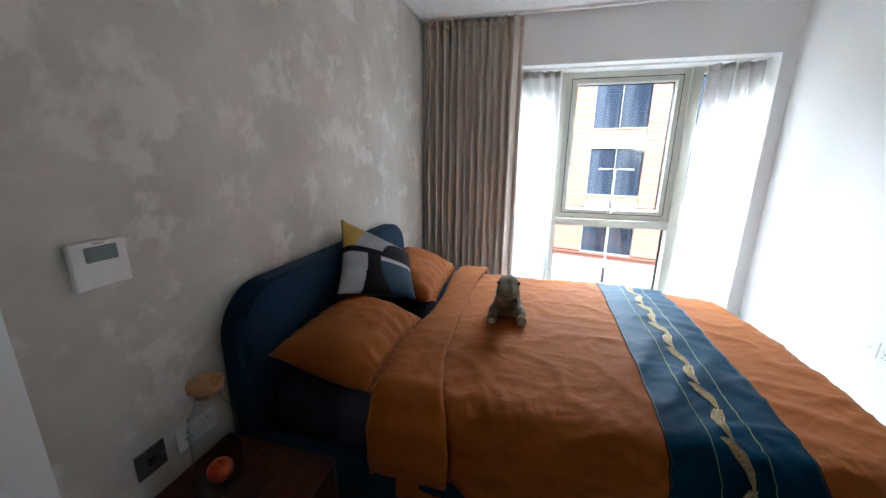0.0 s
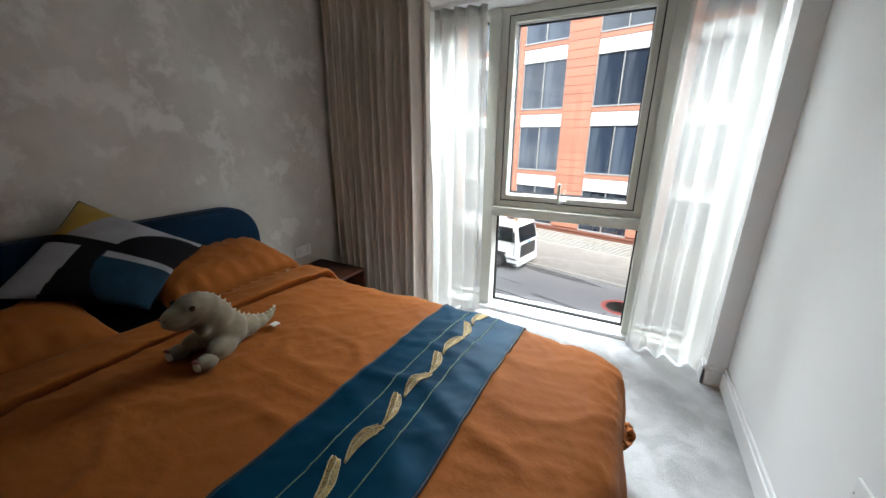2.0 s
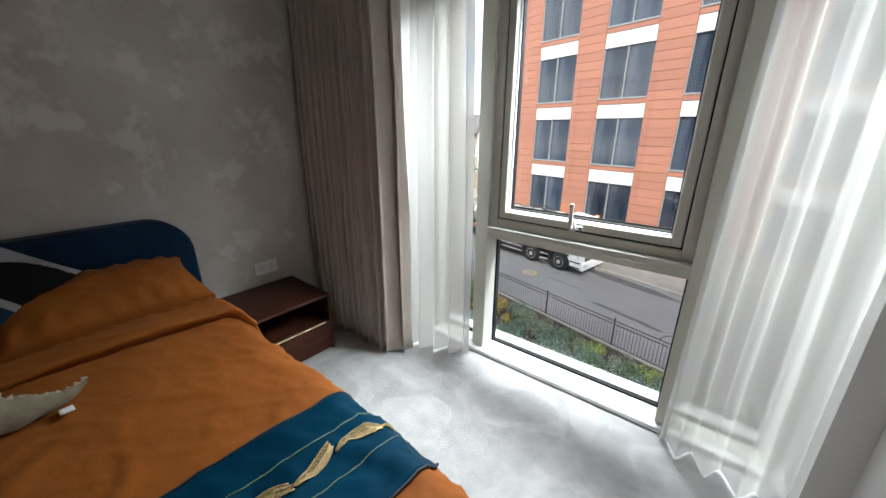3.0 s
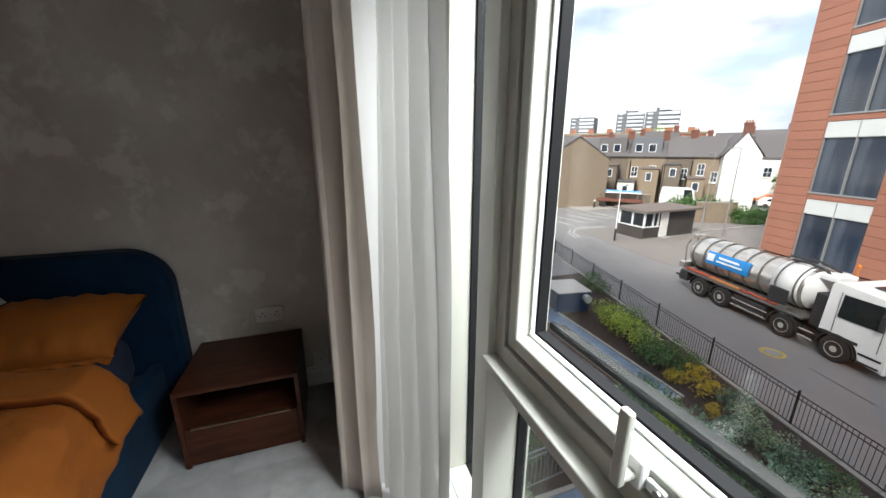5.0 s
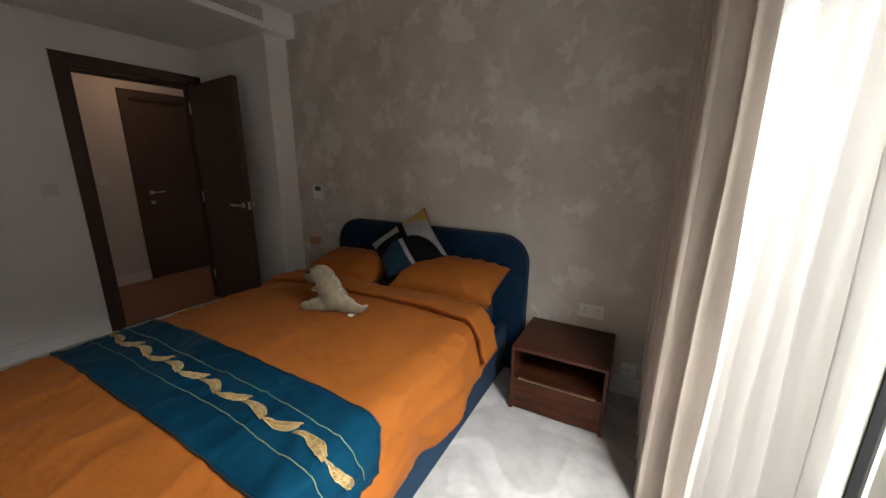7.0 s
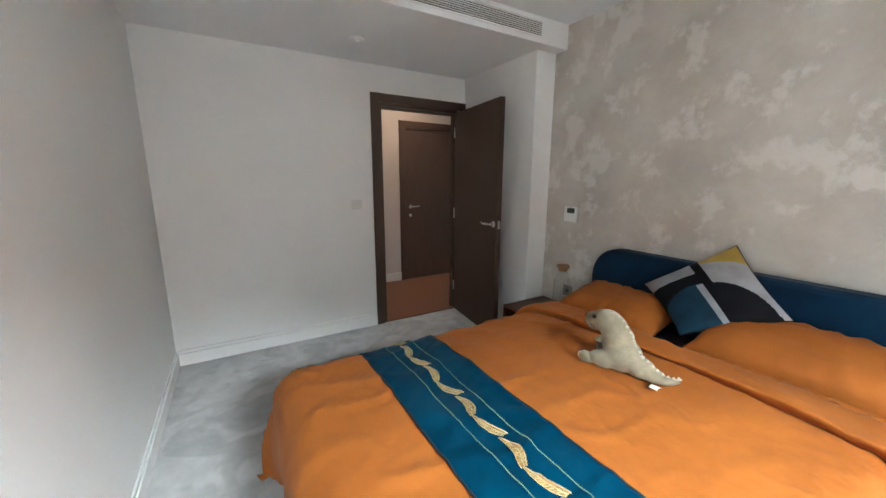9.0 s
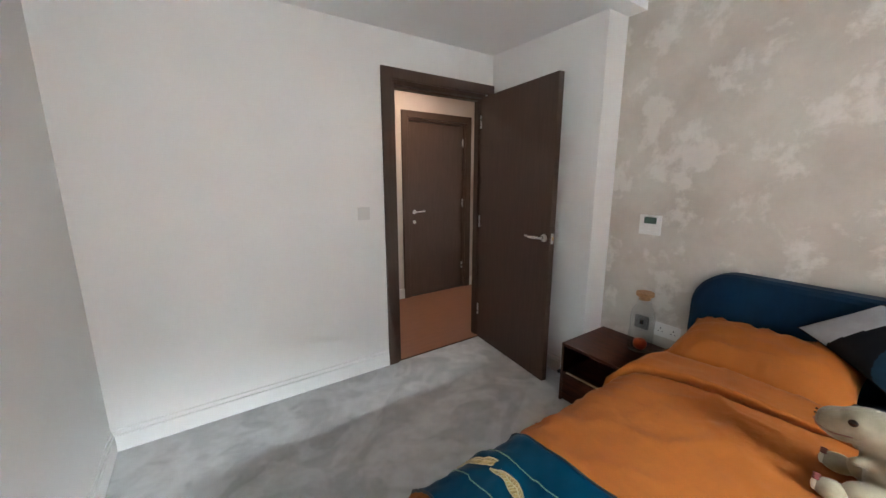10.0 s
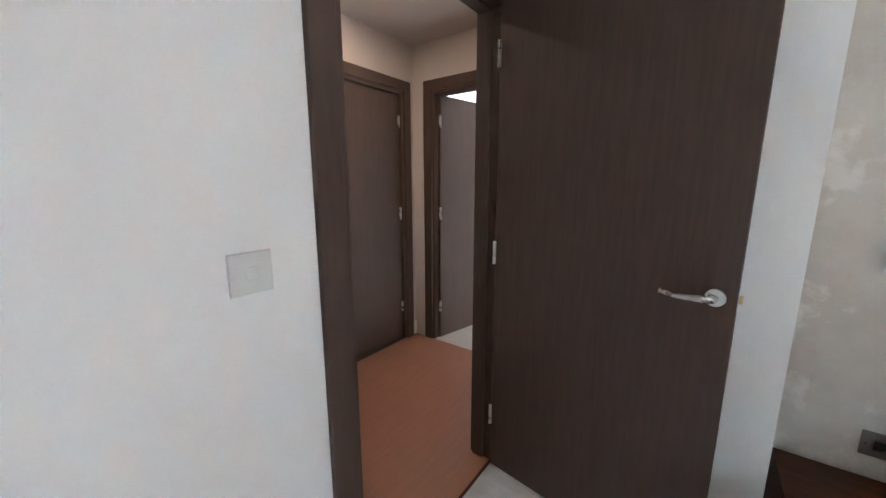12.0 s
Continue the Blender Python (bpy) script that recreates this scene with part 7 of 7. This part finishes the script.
def tree(m, h, r, label, leaf, seed):
    t = thing("tree", label, "tree", m, group="trees beyond the roofs")
    bm = bm_new()
    tube(bm, [(0, 0, 0), (0.1, 0, h * 0.3), (0, 0.1, h * 0.6)], 0.2, 8, [0.28, 0.2, 0.1])
    rnd = random.Random(seed)
    for i in range(6):
        a = rnd.uniform(0, 6.28)
        tube(bm, [(0, 0, h * (0.3 + 0.05 * i)), (r * 0.5 * math.cos(a), r * 0.5 * math.sin(a), h * (0.5 + 0.06 * i))], 0.08, 6, [0.10, 0.03])
    part("trunk", bm, M["bark"], t)
    me = leaf_mesh("crown", M[leaf], r, h * 0.55, 1500, 0.28, seed)
    piece("crown", me, t, pose(0, 0, h * 0.38))


def build_distance():
    kx = thing("kiosk", "small dark boarded kiosk with white-framed windows and a flat felt roof", "kiosk", pose(-21.85, 30.95, GZ, 0, 0, 92))
    # local x runs along the long wall, local y goes to the west
    bm = bm_new()
    box(bm, 0, 6.4, 0, 2.9, 0, 1.05)
    part("lower_wall", bm, M["kiosk_brick"], kx)
    bm = bm_new()
    box(bm, 2.9, 6.4, 0.0, 2.9, 1.051, 2.45)
    part("upper_wall", bm, M["kiosk_brick"], kx)
    bm = bm_new()
    box(bm, 0.05, 2.89, 0.05, 2.85, 1.051, 2.45)
    part("glazed_wall", bm, M["vglass"], kx, "dark glazed upper wall")
    for s in ((0, 0.12, 0.0, 0.12), (1.05, 1.17, 0.0, 0.05), (1.65, 1.77, 0.0, 0.05), (0.0, 0.05, 1.25, 1.37), (0.0, 0.05, 2.7, 2.85)):
        bm = bm_new()
        box(bm, s[0] - 0.03, s[1], s[2] - 0.03, s[3], 1.051, 2.45)
        part("window_post", bm, M["white_vinyl"], kx, "white window post")
    for z in (1.06, 2.33):
        bm = bm_new()
        box(bm, -0.04, 1.9, -0.04, 0.048, z, z + 0.1)
        box(bm, -0.04, 0.048, 0.05, 2.88, z, z + 0.1)
        part("window_rail", bm, M["white_vinyl"], kx, "white window rail")
    bm = bm_new()
    box(bm, 1.95, 2.95, -0.03, 0.0, 0.12, 2.42)
    part("door", bm, M["render_white"], kx, "white door")
    bm = bm_new()
    box(bm, -0.35, 6.8, -0.45, 3.3, 2.455, 2.66, 0.02)
    part("roof", bm, M["felt"], kx)
    bm = bm_new()
    box(bm, 1.9, 3.0, -0.6, -0.04, 0.0, 0.12)
    box(bm, -0.1, 6.5, -0.03, -0.001, 0.0, 0.08)
    part("step", bm, M["kerb"], kx)
    lamp_post(pose(-22.35, 28.3, GZ, 0, 0, 70), 4.9, "white lamp column with a dark base beside the kiosk", M["lorry_white"], arm=0.3, head=0.28)
    lamp_post(pose(-20.6, 39.5, GZ, 0, 0, 160), 8.0, "tall grey street lamp column by the forecourt", M["mull"])
    lamp_post(pose(-25.6, 43.6, GZ, 0, 0, 150), 7.5, "tall grey street lamp column beyond the kiosk", M["mull"])
    lamp_post(pose(5.4, 24.3, GZ, 0, 0, -14), 7.2, "grey twin-headed street lamp at the kerb", M["mull"], True, 0.35)
    t = thing("bollard", "black traffic bollard with a pale cap", "bollard", pose(-38.2, 39.8, GZ))
    bm = bm_new()
    cyl(bm, (0, 0, 0), (0, 0, 1.0), 0.14, 0.11, 12)
    part("body", bm, M["fence"], t)
    bm = bm_new()
    cyl(bm, (0, 0, 1.0), (0, 0, 1.15), 0.15, 0.12, 12)
    part("cap", bm, M["white_vinyl"], t)
    # garden wall and hedges behind the forecourt
    gw = thing("garden_wall", "weathered yellow brick garden wall with a coping", "wall", Matrix.Translation((-26.2, 43.2, GZ)) @ pose(0, 0, 0, 0, 0, 66), kind="structure")
    bm = bm_new()
    box(bm, 0, 4.2, 0, 0.24, 0, 2.25)
    part("wall", bm, M["stock_brick"], gw)
    bm = bm_new()
    box(bm, -0.05, 4.25, -0.05, 0.29, 2.251, 2.33, 0.01)
    part("coping", bm, M["kerb"], gw, "pale stone coping")
    hm = leaf_mesh("foliage", M["leaf_green"], 1.0, 1.75, 1500, 0.10, 77)
    rnd = random.Random(3)
    for i in range(8):
        hd = thing("hedge", "clipped green hedge beside the brick garden wall", "hedge", pose(-24.2 + 0.42 * i, 47.3 + i * 0.75, GZ, 0, 0, rnd.uniform(0, 360)), group="hedges")
        piece("foliage", hm, hd, Matrix.Identity(4))
    for i in range(5):
        hd = thing("hedge", "loose dark green bushes behind the garden wall", "hedge", pose(-30.0 + i * 1.1, 44.8 + i * 0.6, GZ, 0, 0, rnd.uniform(0, 360)) @ Matrix.Diagonal((1.2, 1.2, 1.3 + 0.12 * (i % 2), 1)), group="hedges")
        piece("foliage", hm, hd, Matrix.Identity(4))
    # works vehicles behind the kiosk
    block_car(pose(-33.6, 46.2, GZ, 0, 0, 41), "van", "tall white works van parked behind the kiosk", "van", M["lorry_white"], 4.6, 2.1, 3.1, True)
    pr = thing("pipe_rack", "trailer rack loaded with blue and white pipes", "trailer", pose(-39.3, 40.6, GZ, 0, 0, 41))
    bm = bm_new()
    box(bm, 0, 6.0, 0, 2.0, 0.9, 1.3, 0.02)
    part("bed", bm, M["brown_brick"], pr)
    for x in (0.6, 3.0, 5.4):
        bm = bm_new()
        for y in (0.0, 1.95):
            box(bm, x, x + 0.06, y, y + 0.06, 1.301, 2.2)
        box(bm, x, x + 0.06, 0.06, 1.95, 2.0, 2.06)
        part("stanchion", bm, M["mull"], pr)
    for k in range(8):
        bm = bm_new()
        cyl(bm, (1.4, 0.2 + 0.22 * k, 2.15 + 0.09 * (k % 3)), (5.8, 0.2 + 0.22 * k, 2.15 + 0.09 * (k % 3)), 0.08, seg=8)
        part("pipe", bm, M["blue_sign"] if k in (1, 2, 4, 5) else M["white_vinyl"], pr, "blue plastic pipe" if k in (1, 2, 4, 5) else "white plastic pipe")
    for x in (1.2, 4.6):
        for y in (-0.02, 1.8):
            bm = bm_new()
            cyl(bm, (x, y, 0.45), (x, y + 0.22, 0.45), 0.45, seg=18)
            part("wheel", bm, M["tyre"], pr)
    for i, (x, y) in enumerate(((-36.2, 63.0), (-33.4, 66.0), (-31.2, 62.0))):
        block_car(pose(x, y, GZ, 0, 0, 40), "car", "orange parked hatchback in the distance" if i < 2 else "white parked hatchback in the distance", "car", M["orange_paint"] if i < 2 else M["lorry_white"])
    # gable building at the corner of the junction
    gable_house(pose(-40.2, 32.6, GZ, 0, 0, 82), 9.6, 7, 6.6, 9.6, M["stock_brick"], "blank-gabled yellow brick corner house", (), None, None, along=False)
    # terrace behind the kiosk
    T = lambda d, off: Matrix.Translation((-44.5 + 0.752 * d - 0.66 * off, 45.0 + 0.66 * d + 0.752 * off, GZ)) @ pose(0, 0, 0, 0, 0, math.degrees(math.atan2(0.66, 0.752)))
    EV, RG = 7.0, 9.6
    gable_house(T(-0.6, 2.0), 4.8, 8, EV, RG, M["sooty_brick"], "sooty brick terraced house with slate mansard dormers", ((0.5, 3.9, 0.9, 1.5), (2.7, 4.3, 0.9, 1.4)), (0.3, 4.3, "slate"), (4.6, 4.0))
    gable_house(T(4.2, 2.0), 4.9, 8, EV, RG, M["stock_brick"], "yellow brick terraced house with a blue-grey dormer", ((0.6, 3.9, 0.9, 1.5), (3.0, 4.2, 0.9, 1.4)), (0.4, 4.3, "tower"), (4.7, 3.6))
    gable_house(T(9.1, 2.0), 3.6, 8, EV, RG, M["sooty_brick"], "sooty brick terraced house with a plain slate roof", ((0.6, 4.0, 0.9, 1.6), (2.2, 3.8, 0.8, 1.5)), None, (3.4, 4.0))
    gable_house(T(12.7, 2.0), 3.6, 8, EV, RG + 0.1, M["stock_brick"], "yellow brick terraced house beside a white gable", ((0.5, 4.3, 0.9, 1.7), (2.2, 3.4, 0.8, 1.5)), None, None)
    gable_house(T(15.7, -0.8), 3.9, 10, 7.2, 10.1, M["render_white"], "tall white rendered gable-end house with a brick chimney", (), None, (1.95, 0.6), along=False)
    gable_house(T(21.5, 12.0), 5.0, 9, 6.8, 10.0, M["render_white"], "pale rendered house with a slate roof", ((1.0, 3.8, 1.1, 1.5), (3.2, 3.8, 1.1, 1.5)), None, (4.6, 4.5))
    gable_house(T(27.5, 12.0), 6.0, 9, 6.2, 9.6, M["render_white"], "pale rendered house with a slate roof", ((1.0, 3.8, 1.1, 1.5), (3.8, 3.8, 1.1, 1.5)), None, (5.6, 4.5))
    for k in range(6):
        gable_house(T(-7.0 + 6.2 * k, 27.0 + 2 * (k % 2)), 6.0, 8, 8.0, 10.6 + 0.5 * (k % 3), M["red_brick"], "orange-red brick house with a slate roof and chimney, behind the terrace", ((1.0, 5.6, 1.0, 1.5), (3.8, 5.6, 1.0, 1.5)), None, (5.4, 4.0))
    # rear extensions, back walls and boundary walls in front of the terrace
    for i, (d, off, w, dp, hh, wm) in enumerate(((-3.2, -1.6, 3.6, 3.4, 4.4, "stock_brick"), (1.0, -0.6, 2.0, 2.4, 5.6, "sooty_brick"), (3.4, -2.0, 2.2, 3.8, 3.3, "render_white"), (6.2, -0.8, 2.3, 2.6, 5.2, "stock_brick"), (9.2, -1.4, 1.9, 3.2, 5.9, "sooty_brick"), (12.0, -1.8, 2.0, 3.6, 4.1, "stock_brick"))):
        e = thing("outbuilding", {"stock_brick": "yellow brick rear extension with a flat roof", "sooty_brick": "sooty brick rear outrigger with a flat roof", "render_white": "low white rendered rear extension with a flat roof"}[wm], "building", T(d, off), group="rear extensions")
        bm = bm_new()
        box(bm, 0, w, 0, dp, 0, hh)
        part("wall", bm, M[wm], e)
        bm = bm_new()
        box(bm, -0.12, w + 0.12, -0.15, dp + 0.1, hh, hh + 0.15)
        part("roof", bm, M["felt"] if i % 2 else M["slate"], e)
        bm = bm_new()
        frame_ring(bm, w * 0.3, w * 0.3 + 0.8, hh - 1.7, hh - 0.5, 0.09, -0.05, -0.001, 0)
        part("window_frame", bm, M["white_vinyl"], e)
        bm = bm_new()
        box(bm, w * 0.3 + 0.09, w * 0.3 + 0.71, -0.03, -0.002, hh - 1.61, hh - 0.59)
        part("window_pane", bm, M["off_glass"], e)
    bw = thing("boundary_wall", "long sooty brick boundary wall behind the yards", "wall", T(-4.5, -5.2), kind="structure")
    bm = bm_new()
    box(bm, 0, 12.5, 0, 0.24, 0, 1.9)
    part("wall", bm, M["sooty_brick"], bw)
    bm = bm_new()
    box(bm, -0.05, 12.55, -0.04, 0.28, 1.901, 1.98)
    part("coping", bm, M["kerb"], bw, "pale stone coping")
    for d, off, hh in ((0.2, 1.6, 6.2), (4.6, 1.6, 6.4), (8.9, 1.6, 5.8), (12.5, 1.6, 6.3)):
        dp = thing("drainpipe", "black iron drainpipe on the rear wall", "drainpipe", T(d, off + 0.3), group="drainpipes")
        bm = bm_new()
        cyl(bm, (0, 0, 0), (0, 0, hh), 0.07, seg=8)
        part("pipe", bm, M["fence"], dp)
    # red mansion row further back
    r = thing("mansion_block", "long orange-red brick mansion block with white windows", "building", Matrix.Translation((-96, 64, GZ)) @ pose(0, 0, 0, 0, 0, 43))
    bm = bm_new()
    box(bm, 0, 44, 0, 10, 0, 11.8)
    part("wall", bm, M["red_brick"], r)
    bm = bm_new()
    box(bm, -0.3, 44.3, -0.3, 10.3, 11.801, 12.3)
    part("cornice", bm, M["stock_brick"], r)
    wm = box_mesh("window", (0, 1.1, -0.06, -0.002, 0, 1.9), M["white_vinyl"])
    gm = box_mesh("pane", (0.14, 0.96, -0.08, -0.062, 0.14, 1.76), M["off_glass"])
    for i in range(18):
        for z in (9.4, 6.2):
            piece("window", wm, r, pose(1.2 + i * 2.35, 0, z))
            piece("pane", gm, r, pose(1.2 + i * 2.35, 0, z))
    for i in range(9):
        bm = bm_new()
        box(bm, 2 + i * 4.8, 3.4 + i * 4.8, 3.5, 4.6, 12.31, 13.6)
        part("chimney", bm, M["red_brick"], r)
    # tower blocks
    for (x, y, w, hgt, rot) in ((-206, 172, 15, 28.6, 40), (-181, 187, 15, 29.6, 42), (-153, 181, 16, 28.2, 44)):
        tw = thing("tower_block", "distant dark tower block with pale balcony bands", "building", pose(x, y, GZ, 0, 0, rot), group="tower blocks")
        bm = bm_new()
        box(bm, -w / 2, w / 2, 0, 14, 0, hgt)
        box(bm, -w * 0.2, w * 0.25, 3, 9, hgt + 0.001, hgt + 2.2)
        part("wall", bm, M["tower"], tw)
        bm_me = box_mesh("balcony_band", (-w * 0.12, w / 2 - 0.3, -0.5, -0.01, 0, 1.3), M["tower_band"])
        for i in range(13):
            piece("balcony_band", bm_me, tw, pose(0, 0, 4 + i * 2.25))
        bm_me = box_mesh("side_window", (-w / 2 + 0.8, -w / 2 + 3.2, -0.25, -0.01, 0, 0.9), M["tower_band"])
        for i in range(13):
            piece("side_window", bm_me, tw, pose(0, 0, 4.2 + i * 2.25))
    tree(pose(-60.5, 78.0, GZ), 12.3, 4.2, "leafy yellow-green tree behind the terrace roofs", "leaf_yellow", 21)
    tree(pose(-64.5, 76.0, GZ), 11.5, 3.6, "leafy green tree behind the terrace roofs", "leaf_green", 22)
    tree(pose(-52.0, 88.0, GZ), 12.0, 4.5, "rounded green tree beyond the terrace", "leaf_pale", 23)
    tree(pose(-31.0, 67.0, GZ), 5.5, 2.2, "small green tree beside the white gable", "leaf_green", 24)
    # far tree belt at the skyline
    belt = leaf_mesh("far_trees", M["leaf_green"], 1.0, 1.0, 2600, 0.05, 90)
    ob = new("far_trees", belt)
    ob.matrix_basis = pose(-230, 260, GZ, 0, 0, 42) @ Matrix.Diagonal((200, 20, 15, 1))
    tagged(ob, label="distant belt of trees along the skyline", category="trees", kind="stuff")


# ---- the place ----
build_shell()
build_doorway()
build_door_leaf()
build_hall()
build_plates()
build_window()
build_curtains()
build_bed()
build_bedding()
build_toy()
build_bedside(pose(0.018, 1.012, 0), "dark walnut bedside table with an open shelf, beside the return wall")
build_bedside(pose(0.018, 3.185, 0), "dark walnut bedside table with an open shelf, beside the long curtain")
build_bottle()
build_ground()
build_own_facade()
build_offices()
build_lorry()
build_fence()
build_garden()
build_distance()
